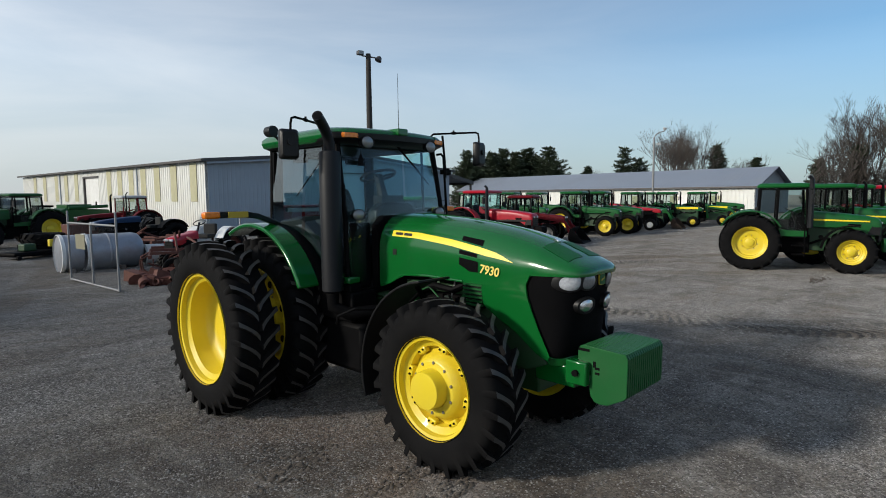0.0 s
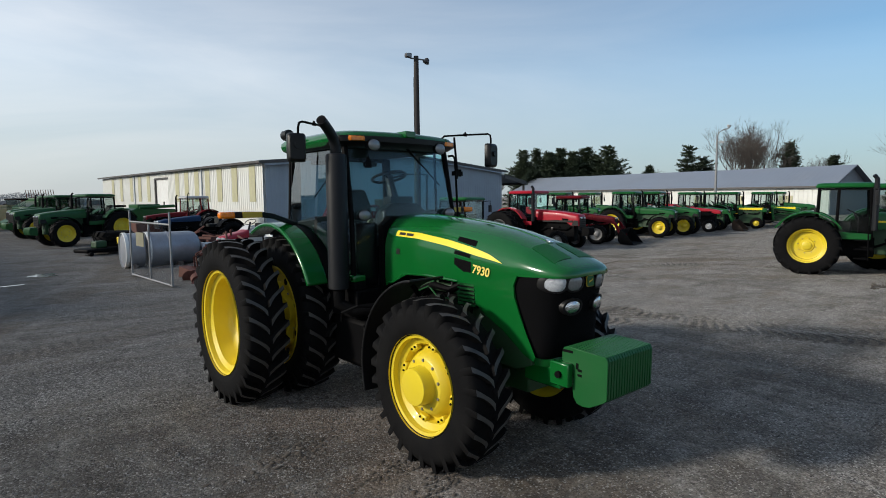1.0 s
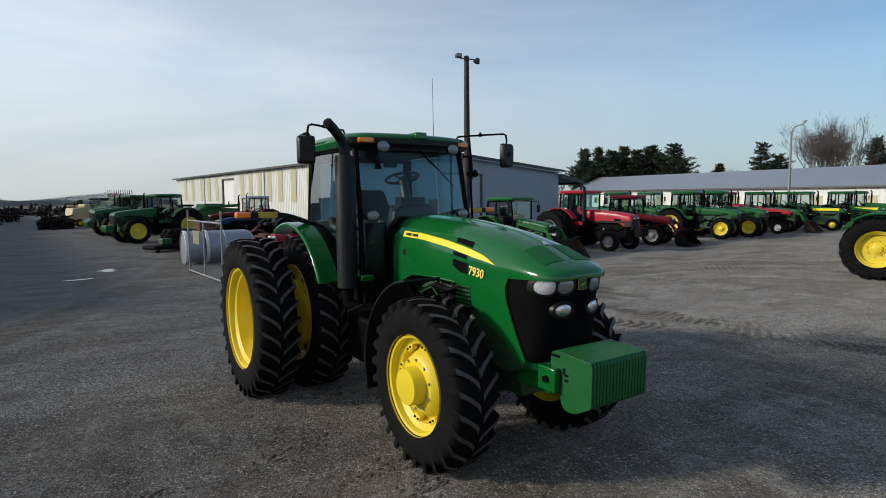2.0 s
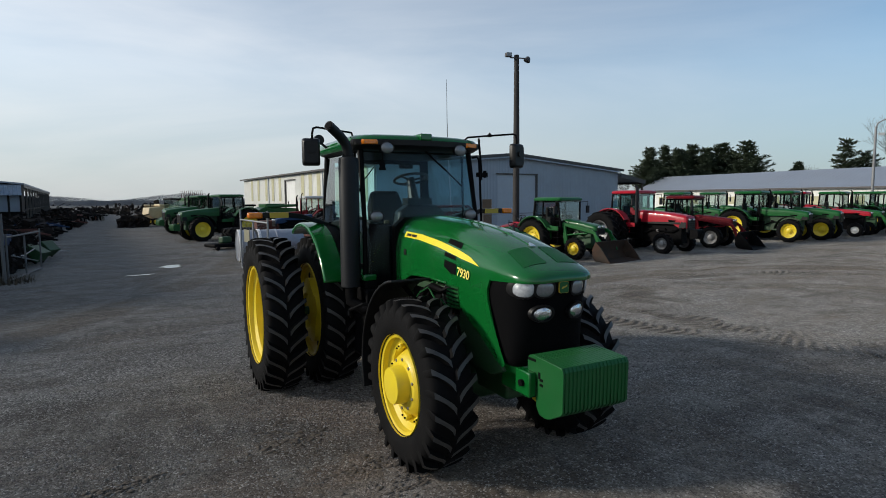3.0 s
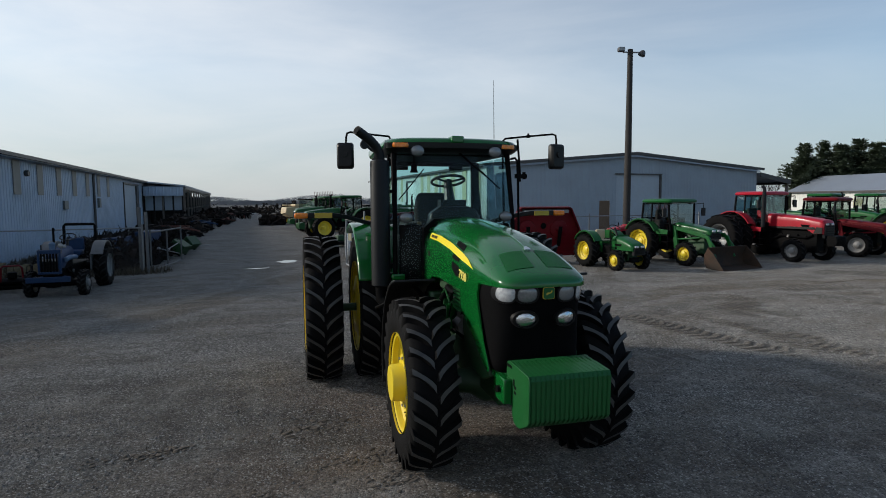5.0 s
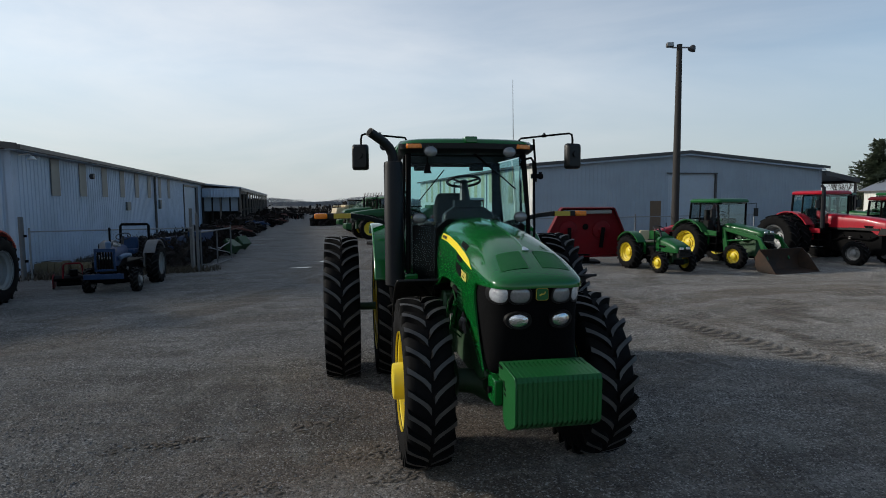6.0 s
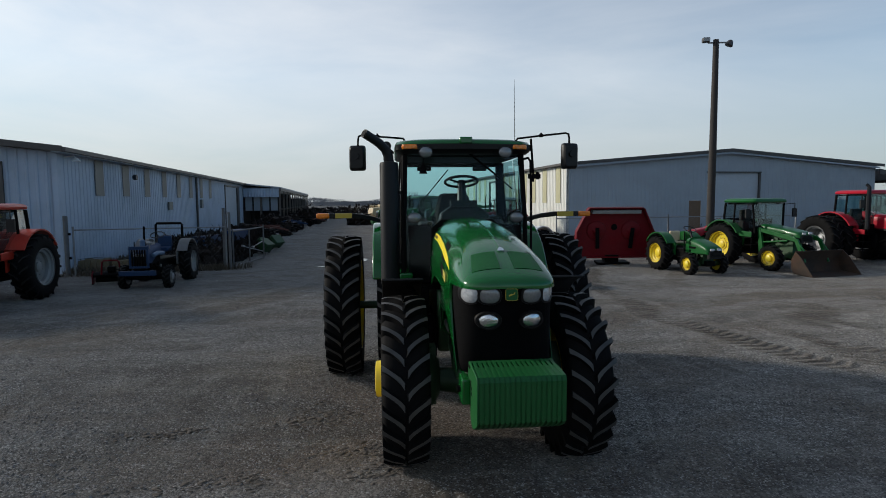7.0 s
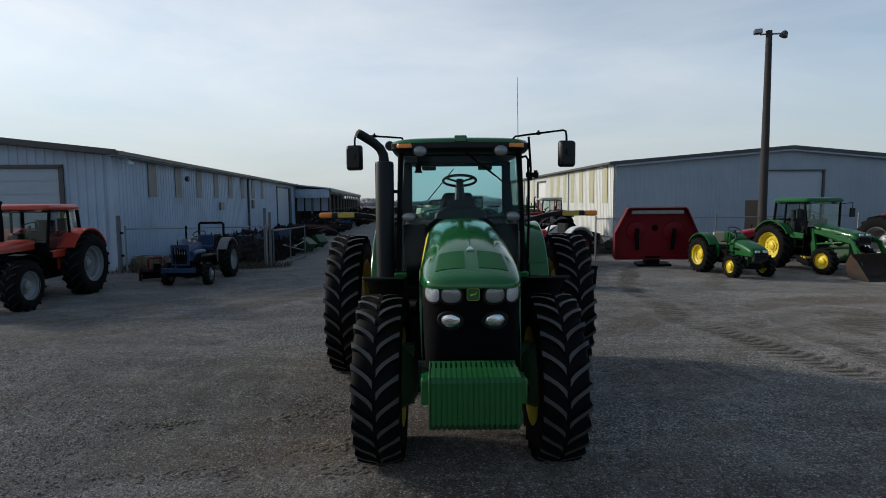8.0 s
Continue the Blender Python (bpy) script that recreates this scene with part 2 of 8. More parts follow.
M_REFLECT = mat("yellow_reflector", (0.45, 0.33, 0.03), 0.4, vary=0.1)
M_STONE = mat("gravel_stone", (0.1, 0.1, 0.1), 0.85, vary=0.5, scale=9)
_n, _l = M_STONE.node_tree.nodes, M_STONE.node_tree.links
_g, _r = _n.new("ShaderNodeNewGeometry"), _n.new("ShaderNodeValToRGB")
_r.color_ramp.elements[0].color, _r.color_ramp.elements[1].color = (0.04, 0.038, 0.036, 1), (0.19, 0.185, 0.18, 1)
_l.new(_g.outputs["Random Per Island"], _r.inputs["Fac"])
_l.new(_r.outputs["Color"], _n["Principled BSDF"].inputs["Base Color"])
M_EARTH = mat("dark_earth", (0.085, 0.07, 0.056), 0.95, vary=0.35, scale=14, bump=0.4)
M_WEED = mat("dry_weed", (0.06, 0.047, 0.03), 0.9, vary=0.4, scale=2)
M_STRAW = mat("weathered_straw", (0.13, 0.105, 0.065), 0.95, vary=0.45, scale=18, bump=0.5, bump_scale=70, spec=0.1)
M_SIGN = mat("weathered_plate", (0.2, 0.19, 0.13), 0.6, vary=0.15)


# ---- geometry kit ----
class Geo:
    """Vertices and faces gathered into one mesh."""
    def __init__(self):
        self.v, self.f = [], []

    def add(self, verts, faces, m=None):
        o = len(self.v)
        self.v += [tuple(m @ Vector(p)) if m else tuple(p) for p in verts]
        self.f += [tuple(i + o for i in f) for f in faces]
        return self

    def box(self, x0, x1, y0, y1, z0, z1, m=None):
        return self.add([(x, y, z) for z in (z0, z1) for y in (y0, y1) for x in (x0, x1)],
                        [(0, 2, 3, 1), (4, 5, 7, 6), (0, 1, 5, 4), (2, 6, 7, 3), (0, 4, 6, 2), (1, 3, 7, 5)], m)

    def rings(self, rings, closed=True, cap0=True, cap1=True, m=None):
        """A skin over rings of equal length."""
        n = len(rings[0])
        verts = [p for r in rings for p in r]
        faces = []
        for k in range(len(rings) - 1):
            for i in range(n if closed else n - 1):
                j = (i + 1) % n
                faces.append((k * n + i, k * n + j, (k + 1) * n + j, (k + 1) * n + i))
        if cap0:
            faces.append(tuple(range(n - 1, -1, -1)))
        if cap1:
            faces.append(tuple((len(rings) - 1) * n + i for i in range(n)))
        return self.add(verts, faces, m)

    def tube(self, pts, r, n=10, m=None, caps=True):
        """A round bar along points; r is one radius or one for each point."""
        pts = [Vector(p) for p in pts]
        rs = r if isinstance(r, (list, tuple)) else [r] * len(pts)
        rings = []
        up = None
        for i, p in enumerate(pts):
            d = (pts[min(i + 1, len(pts) - 1)] - pts[max(i - 1, 0)]).normalized()
            if up is None:
                up = d.orthogonal().normalized()
            up = (up - d * up.dot(d)).normalized()
            side = d.cross(up)
            rings.append([tuple(p + (up * math.cos(a) + side * math.sin(a)) * rs[i]) for a in [2 * math.pi * k / n for k in range(n)]])
        return self.rings(rings, True, caps, caps, m)

    def lathe(self, prof, n=32, m=None, closed=False):
        """Profile of (radius, x) turned about the x axis."""
        rings = []
        for k in range(n):
            a = 2 * math.pi * k / n
            rings.append([(x, -r * math.cos(a), r * math.sin(a)) for r, x in prof])
        q = len(prof)
        verts = [p for r in rings for p in r]
        faces = []
        for k in range(n):
            j = (k + 1) % n
            for i in range(q if closed else q - 1):
                h = (i + 1) % q
                faces.append((k * q + i, k * q + h, j * q + h, j * q + i))
        return self.add(verts, faces, m)

    def prism(self, poly, axis, lo, hi, m=None):
        """A polygon (two coordinates in the order of the axes left) pushed along an axis."""
        def at(p, s):
            return {"x": (s, p[0], p[1]), "y": (p[0], s, p[1]), "z": (p[0], p[1], s)}[axis]
        return self.rings([[at(p, lo) for p in poly], [at(p, hi) for p in poly]], True, True, True, m)

    def ball(self, c, r, n=10, k=6, sx=1, sy=1, sz=1):
        rings = []
        for j in range(1, k):
            b = math.pi * j / k - math.pi / 2
            rings.append([(c[0] + sx * r * math.cos(b) * math.cos(2 * math.pi * i / n), c[1] + sy * r * math.cos(b) * math.sin(2 * math.pi * i / n), c[2] + sz * r * math.sin(b)) for i in range(n)])
        return self.rings(rings)

    def mesh(self, name, material, smooth=35, second=None, start=0.0):
        """One mesh; faces further than `start` from the x axis take the second material."""
        me = bpy.data.meshes.new(name)
        me.from_pydata(self.v, [], self.f)
        me.materials.append(material)
        if second:
            me.materials.append(second)
            for q in me.polygons:
                if math.hypot(q.center.y, q.center.z) > start:
                    q.material_index = 1
        bm = bmesh.new()
        bm.from_mesh(me)
        bmesh.ops.recalc_face_normals(bm, faces=bm.faces)
        bm.to_mesh(me)
        bm.free()
        if smooth:
            me.shade_smooth()
            me.set_sharp_from_angle(angle=radians(smooth))
        return me


def part(name, geo, material, parent=None, label="", m=None, smooth=35, bevel=0.0):
    """Links geometry (or a shared mesh) as one mesh object under a thing or a part."""
    me = geo.mesh(name, material, smooth) if isinstance(geo, Geo) else geo
    ob = new(name, me)
    if parent:
        ob.parent = parent
    if m is not None:
        ob.matrix_basis = m
    if bevel:
        b = ob.modifiers.new("bevel", "BEVEL")
        b.width, b.segments, b.limit_method, b.angle_limit = bevel, 2, "ANGLE", radians(40)
    return tagged(ob, label) if label else ob


def thing(name, m, label, category, group="", kind=""):
    ob = new(name)
    ob.matrix_basis = m
    ob.empty_display_size = 0.2
    return tagged(ob, label, category, group, kind)


def arch(w, zb, zt, y, n=14, p=2.8, shoulder=0.5):
    """Half of a rounded hood section at y, from one foot over the crown to the other."""
    zs = zb + (zt - zb) * shoulder
    pts = [(-w, y, zb), (-w, y, zb + (zs - zb) * 0.5)]
    for k in range(n + 1):
        a = math.pi * k / n
        c, s = math.cos(a), math.sin(a)
        pts.append((-w * math.copysign(abs(c) ** (2 / p), c), y, zs + (zt - zs) * abs(s) ** (2 / p)))
    return pts + [(w, y, zb + (zs - zb) * 0.5), (w, y, zb)]


# ---- wheels ----
def tyre_geo(R, w, rim, lugs=22, lug_h=0.045, seg=48, fine=3):
    """A lugged farm tyre about the x axis; forward is -y."""
    g = Geo()
    b = R - lug_h
    g.lathe([(rim, -w * 0.40), (rim + 0.03, -w * 0.455), (rim + (b - rim) * 0.35, -w * 0.5), (rim + (b - rim) * 0.7, -w * 0.495), (b - 0.05, -w * 0.47), (b - 0.012, -w * 0.40), (b, -w * 0.2),
             (b + 0.004, 0), (b, w * 0.2), (b - 0.012, w * 0.40), (b - 0.05, w * 0.47), (rim + (b - rim) * 0.7, w * 0.495), (rim + (b - rim) * 0.35, w * 0.5), (rim + 0.03, w * 0.455), (rim, w * 0.40)], seg)
    pitch = 2 * math.pi / lugs
    for i in range(lugs):
        for s in (-1, 1):
            a0 = pitch * (i + (0.5 if s > 0 else 0))
            rings = []
            stops = [k / fine for k in range(fine + 1)]
            for u in stops:
                x = s * w * (0.035 + 0.445 * u)
                a = a0 + (w * 0.40 / R) * (0.05 + 0.95 * u ** 0.72)
                top = R - 0.02 * u ** 4
                low = b - 0.015 - 0.05 * u ** 5
                hw = (0.031 - 0.038 * u + 0.033 * u * u) / R
                ring = []
                for da, r in ((-hw * 1.35, low), (-hw, top), (hw, top), (hw * 1.35, low)):
                    ring.append((x, -r * math.cos(a + da), r * math.sin(a + da)))
                rings.append(ring)
            rings.append([(s * w * 0.498, p[1] * (b - 0.11) / max(0.01, math.hypot(p[1], p[2])) , p[2] * (b - 0.11) / max(0.01, math.hypot(p[1], p[2]))) for p in rings[-1]])
            # the root of each lug grows out of the carcass
            o, f0 = len(g.v), len(g.f)
            g.rings(rings)
            col = round(a0 / (2 * math.pi / seg)) % seg
            root = col * 15 + 7
            g.f[f0:] = [tuple(root if i == o else i for i in f) for f in g.f[f0:]]
    return g


def rim_geo(rim, w, disc=-0.1, hub=0.16, out=0.0, seg=40, cone=0.0):
    """A pressed wheel: flange, well, disc at x = disc and a hub that stands out."""
    g = Geo()
    o = -w * 0.455
    prof = [(rim + 0.022, o - 0.012), (rim + 0.022, o + 0.01), (rim - 0.012, o + 0.02), (rim - 0.02, o + 0.07), (rim - 0.075, o + 0.10), (rim - 0.085, min(disc, -o - 0.16))]
    if cone < 0:
        prof += [(rim - 0.1, disc - 0.06), (rim - 0.14, disc - 0.015), (rim - 0.22, disc), (rim * 0.3, disc + 0.01), (0.0, disc + 0.01)]
    elif cone:
        prof += [(rim - 0.105, disc), (rim - 0.12, disc - 0.012), (rim * 0.66, disc - cone * 0.5), (rim * 0.57, disc - cone * 0.95), (rim * 0.52, disc - cone), (hub * 1.02, disc - cone), (hub, disc - cone - 0.012),
                 (hub * 0.97, disc - cone - out + 0.015), (hub * 0.93, disc - cone - out), (hub * 0.6, disc - cone - out - 0.006), (0.0, disc - cone - out - 0.008)]
    else:
        prof += [(rim - 0.12, disc + 0.012), (rim * 0.62, disc), (hub * 1.55, disc + 0.03), (hub * 1.45, disc - 0.005), (hub, disc - 0.01), (hub * 0.97, disc - 0.02 - out), (hub * 0.7, disc - 0.035 - out), (0.0, disc - 0.04 - out)]
    g.lathe(prof, seg)
    back = [(rim - 0.085, min(disc, -o - 0.16)), (rim - 0.06, -o - 0.08), (rim - 0.012, -o - 0.02), (rim + 0.022, -o), (rim + 0.03, -o + 0.008)]
    g.lathe(back, seg)
    return g


def bolt_geo(size=0.02, out=0.034):
    return Geo().tube([(0, 0, 0), (-out * 0.8, 0, 0), (-out, 0, 0)], [size, size, size * 0.7], 6)


WHEELS = {}


def wheel(parent, x, y, R, w, rim, rim_mat, disc=-0.1, hub=0.15, out=0.0, lugs=20, seg=40, fine=2, name="wheel", bolts=8, lug_h=0.045, bolt_r=0.0, cone=0.0):
    """A wheel at (x, y), resting on the ground; its dish faces away from the middle of the machine."""
    key = (R, w, rim, rim_mat.name, disc, hub, out, lugs, seg, fine, bolts, bolt_r, cone)
    if key not in WHEELS:
        tg = tyre_geo(R, w, rim, lugs, lug_h, seg, fine)
        WHEELS[key] = (tg.mesh("tyre", M_RUBBER, 50, M_LUG if fine > 3 else M_LUG_OLD, R - 0.021), rim_geo(rim, w, disc, hub, out, seg, cone).mesh("rim", rim_mat, 40),
                       bolt_geo(0.016, 0.03).mesh("wheel_bolt", M_STEEL))
    ty, ri, bo = WHEELS[key]
    ax = new(name)
    ax.parent = parent
    ax.empty_display_size = 0.1
    ax.matrix_basis = pose(x, y, R - 0.03)
    turn = pose(0, 0, 0, (x * 97) % 40) if x < 0 else pose(0, 0, 0, (x * 53) % 40) @ Matrix.Diagonal((-1, 1, 1, 1))
    part("tyre", ty, None, ax, m=turn)
    part("rim", ri, None, ax, m=turn)
    for i in range(bolts):
        a = 2 * math.pi * (i + 0.5) / bolts
        r = bolt_r or hub * 1.8
        part("wheel_bolt", bo, None, ax, m=turn @ pose(disc + 0.02 - max(0, cone), r * math.cos(a), r * math.sin(a)))
    return ax


def cast_mat(body):
    """Castings are painted dark on green machines and bare on the others."""
    return M_GREEN_DARK if body in (M_GREEN_OLD, M_GREEN_FAR) else M_MATT


# ---- a farm tractor, front axle at the origin of its own frame, nose towards -y ----
def farm_tractor(name, label, m, body, rim_mat, roof_mat=None, R=0.88, rw=0.46, rrim=0.56, r=0.64, fw=0.36, frim=0.38, wb=2.6, track=1.75, ftrack=1.6, top=2.75, hw=0.34, hz=(1.05, 1.75),
                 nose=-0.75, cab=True, stripe=None, loader=None, rops=False, weights=0, duals=False, glass=None, stack=True, group="tractors parked in the yard", loader_mat=None, grille=None, flat=3.6, side_band=None, low_seat=None, weight_mat=None, fender_mat=None, post=None, cl=1.30, rear_rim=None, band=0.16, corner_stack=False, seat_mat=None, co=0.06, bar=(0.42, 1.87), open_bay=True, droop=0.06):
    t = thing(name, m, label, "tractor", group)
    glass = glass or M_GLASS_DARK
    rear_rim = rear_rim or rim_mat
    roof_mat = roof_mat or body
    grille = grille or M_BLACK
    cf, cr = wb + co - cl, wb + co                       # cab front and rear
    zb, zt = hz
    hood = Geo()
    secs = [(nose, 0.84, 0.885, 0.0), (nose + 0.06, 0.95, 0.93, 0.0), (nose + 0.35, 0.99, 0.955, 0.0), (nose + 1.0, 1.0, 0.985, 0.0), (cf + 0.02, 1.04, 1.02, 0.0)]
    bay = zb + 0.16 + (0.26 * (zt - zb) if open_bay else 0.0)      # lower edge over the engine
    rows = []
    for (y, a, b, c), (y2, a2, b2, c2) in zip(secs, secs[1:]):
        for k in range(3):
            u = k / 3
            yy = y + (y2 - y) * u
            foot = zb + 0.16 + (bay - zb - 0.16) * min(1.0, max(0.0, (yy - nose - 0.42) / 0.25))
            rows.append(arch(hw * (a + (a2 - a) * u), foot, zt * (b + (b2 - b) * u) - droop * (max(0.0, cf - yy) / (cf - nose)) ** 1.6, yy, 12, flat))
    rows.append(arch(hw * 1.04, bay, zt * 1.02, cf + 0.02, 12, flat))
    hood.rings(rows, closed=False, cap0=True, cap1=True)
    hd = part("hood", hood, body, t, smooth=40)
    for s in (-1, 1):
        # dark air screens let into the hood's sides and a seam along it
        part("side_screen", Geo().prism([(nose + 0.5, zb + 0.62 * (zt - zb) * 0.9), (nose + 0.86, zb + 0.64 * (zt - zb) * 0.9), (nose + 0.8, zb + 0.46 * (zt - zb)), (nose + 0.54, zb + 0.46 * (zt - zb))], "x", s * hw * 0.97, s * (hw * 1.0 + 0.006)), M_GRILLE, hd)
        part("hood_edge", Geo().tube([(s * hw * 1.0, nose + 0.68, bay + 0.01), (s * hw * 1.03, cf, bay + 0.01)], 0.012, 6), body, hd)
    g = Geo()
    g.rings([arch(hw * 0.72, zb + 0.02, zt * 0.86 - droop, nose - 0.03, 12, flat), arch(hw * 0.80, zb + 0.0, zt * 0.885 - droop, nose + 0.05, 12, flat)], closed=False)
    part("grille", g, grille, t)
    if hw > 0.32:
        for s in (-1, 1):
            part("grille_side", Geo().prism([(nose + 0.03, zb + 0.17), (nose + 0.36, zb + 0.17), (nose + 0.24, zb + 0.5 * (zt - zb)), (nose + 0.2, zt * 0.78 - droop), (nose + 0.03, zt * 0.78 - droop)], "x", s * hw * 0.93, s * (hw * 0.985 + 0.008)), grille, t)
    for s in (-1, 1):
        part("headlight", Geo().box(s * hw * 0.40 - 0.075, s * hw * 0.40 + 0.075, nose - 0.05, nose + 0.0, zb + (zt - zb) * 0.60 - droop * 0.6, zb + (zt - zb) * 0.60 - droop * 0.6 + 0.075), M_LENS, t, bevel=0.016)
        if stripe:
            st = Geo()
            zs = zb + (zt - zb) * 0.66
            st.prism([(nose + 0.3, zs - 0.02), (cf, zs + 0.02), (cf, zs + 0.075), (nose + 0.3, zs + 0.02)], "x", s * hw * 1.02, s * (hw * 1.035 + 0.008))
            part("hood_stripe", st, stripe, t)
        if side_band:
            part("side_panel", Geo().box(s * hw * 1.0, s * (hw * 1.0 + 0.015), nose + 0.3, cf - 0.1, zb + 0.36 - band / 2, zb + 0.36 + band / 2), side_band, t)
    for k in range(5):
        z = zb + 0.08 + (zt * 0.8 - droop - zb) * k / 5
        part("grille_bar", Geo().box(-hw * 0.6, hw * 0.6, nose - 0.042, nose - 0.02, z, z + 0.014), M_MATT, t)
    part("engine_block", Geo().box(-0.2, 0.2, nose + 0.3, cf, r * 0.9, bay + 0.05), cast_mat(body), t, bevel=0.02)
    for s in (-1, 1):
        for k in range(4):
            y = nose + 0.75 + (cf - nose - 0.9) * k / 4
            part("engine_part", Geo().tube([(s * 0.18, y, zb + 0.02 + 0.05 * (k % 2)), (s * (0.24 + 0.03 * (k % 3)), y, zb + 0.02 + 0.05 * (k % 2))], 0.07 - 0.012 * (k % 3), 8), (M_MATT, cast_mat(body), M_STEEL, M_MATT)[k], t)
    if r >= 0.5 and cab:
        for s in (-1, 1):
            arc = [(r + 0.09) * math.cos(radians(a)) for a in range(75, 176, 10)], [(r + 0.09) * math.sin(radians(a)) for a in range(75, 176, 10)]
            ring = [(-c * 1.0, r + q) for c, q in zip(*arc)] + [(-c * 0.96, r + q * 0.965) for c, q in zip(arc[0][::-1], arc[1][::-1])]
            part("front_fender", Geo().rings([[(x, p[0], p[1]) for p in ring] for x in (s * (ftrack / 2 - fw * 0.45), s * (ftrack / 2 + fw * 0.42))]), M_MATT, t)
    part("gearbox", Geo().box(-min(0.34, hw), min(0.34, hw), cf - 0.1, wb + 0.35, R * 0.6, max(R * 1.25, 0.8)), M_MATT, t, bevel=0.03)
    part("front_support", Geo().box(-0.16, 0.16, -0.35, 0.5, r * 0.75, r * 1.2), M_MATT, t, bevel=0.02)
    for k in range(3):
        part("tread_plate", Geo().box(-track / 2 + 0.1, -0.4, cf + 0.08, cf + 0.4, 0.5 + 0.27 * k, 0.53 + 0.27 * k), M_MATT, t)
    for s in (-1, 1):
        part("engine_pipe", Geo().tube([(s * 0.24, nose + 0.45, zb + 0.1), (s * 0.28, nose + 0.7, zb - 0.02), (s * 0.27, cf - 0.5, zb + 0.04), (s * 0.25, cf - 0.1, zb - 0.15)], 0.035, 6), M_MATT, t)
    cast = cast_mat(body)
    part("front_axle", Geo().tube([(-ftrack / 2, 0, r * 0.95), (-0.25, 0, r * 0.9), (0.25, 0, r * 0.9), (ftrack / 2, 0, r * 0.95)], 0.085, 8), cast, t)
    part("rear_axle", Geo().tube([(-track / 2, wb, R * 0.97), (track / 2, wb, R * 0.97)], 0.13, 10), cast, t)
    for s in (-1, 1):
        wheel(t, s * ftrack / 2, 0, r, fw, frim, rim_mat, disc=-0.05, hub=0.11, out=0.05, lugs=16, seg=28, name="front_wheel", lug_h=0.035)
        wheel(t, s * track / 2, wb, R, rw, rrim, rear_rim, disc=-0.03, hub=0.13, out=0.025, lugs=18, seg=32, name="rear_wheel")
        if duals:
            wheel(t, s * (track / 2 + 0.62), wb, R, rw, rrim, rear_rim, disc=0.12, hub=0.13, out=0.03, lugs=18, seg=32, name="dual_wheel")
        fd = Geo()
        x0, x1 = s * min(0.62, track / 2 - 0.2), s * (track / 2 + rw * 0.35)
        rf = R + 0.10
        outer, inner = [], []
        for k in range(11):
            a = radians(30 + 120 * k / 10)
            outer.append((wb - rf * math.cos(a), R + rf * math.sin(a) * 1.0))
            inner.append((wb - (rf - 0.04) * math.cos(a), R + (rf - 0.04) * math.sin(a)))
        fd.rings([[(x, p[0], p[1]) for p in outer + inner[::-1]] for x in (x0, x1)])
        fd.prism([(wb - rf * 0.87, R * 0.9), (wb - rf * 0.87, R + rf * 0.5), (wb, R + rf), (wb + rf * 0.6, R + rf * 0.8), (wb + rf * 0.6, R * 0.9)], "x", s * (min(0.62, track / 2 - 0.2) - 0.02), s * (min(0.62, track / 2 - 0.2) + 0.02))
        part("fender", fd, fender_mat or body, t)
    part("step_rail", Geo().tube([(-track / 2 + 0.1, cf + 0.06, 0.45), (-track / 2 + 0.12, cf + 0.08, 1.35)], 0.018, 6), M_MATT, t)
    if corner_stack:
        part("exhaust", Geo().tube([(-0.74, cf - 0.06, zt - 0.5), (-0.74, cf - 0.06, top - 0.25), (-0.74, cf - 0.06, top + 0.1), (-0.78, cf + 0.02, top + 0.2)], [0.08, 0.08, 0.06, 0.055], 10), M_MUFFLER, t)
    elif stack:
        part("exhaust", Geo().tube([(-hw * 0.6, cf - 0.35, zt - 0.1), (-hw * 0.6, cf - 0.35, zt + 0.55), (-hw * 0.6, cf - 0.35, top - 0.05), (-hw * 0.6, cf - 0.27, top + 0.06)], [0.06, 0.065, 0.04, 0.04] if cab else [0.03, 0.028, 0.022, 0.022], 10), M_MATT, t)
    so = 0.0 if cab else min(0.0, (R - 0.85) * 1.5)
    seat = Geo()
    seat.box(-0.25, 0.25, wb - 0.72, wb - 0.22, 1.3 + so, 1.45 + so).box(-0.24, 0.24, wb - 0.27, wb - 0.13, 1.4 + so, (2.0 if cab else 1.8) + so)
    if low_seat:
        seat = Geo().box(-0.22, 0.22, wb - 0.4, wb - 0.02, 0.9, 0.98).box(-0.2, 0.2, wb - 0.06, wb + 0.03, 0.95, 1.32)
    part("seat", seat, low_seat or seat_mat or M_SEAT, t, bevel=0.04)
    sw, lo = Geo(), (-0.45 if low_seat else so)
    sw.tube([(0.2 * math.cos(a), cf + 0.42 + 0.17 * math.sin(a), 1.86 + lo + 0.09 * math.sin(a)) for a in [2 * math.pi * k / 16 for k in range(17)]], 0.016, 6, caps=False)
    sw.tube([(0, cf + 0.42, 1.86 + lo), (0, cf + 0.2, 1.35 + lo)], 0.035, 8)
    part("steering_wheel", sw, M_BLACK, t)
    if cab:
        zf, zr = 1.2, top - 0.16
        wt, wbm = 0.70, 0.74
        fr = Geo()
        for s in (-1, 1):
            fr.tube([(s * 0.62, cf, zf), (s * wt, cf + 0.06, zr)], 0.04, 6).tube([(s * wbm, cf + 0.85, zf), (s * wt, cf + 0.82, zr)], 0.035, 6).tube([(s * wbm, cr, zf + 0.35), (s * wt, cr - 0.04, zr)], 0.045, 6)
            fr.box(s * 0.60, s * 0.74, cf, cf + 0.85, zf - 0.1, zf + 0.03)
        fr.box(-0.66, 0.66, cf - 0.03, cf + 0.03, zf - 0.1, zf + 0.25).box(-0.72, 0.72, cr - 0.04, cr + 0.03, zf + 0.1, zf + 0.5).box(-0.6, 0.6, cf, cr, zf - 0.12, zf)
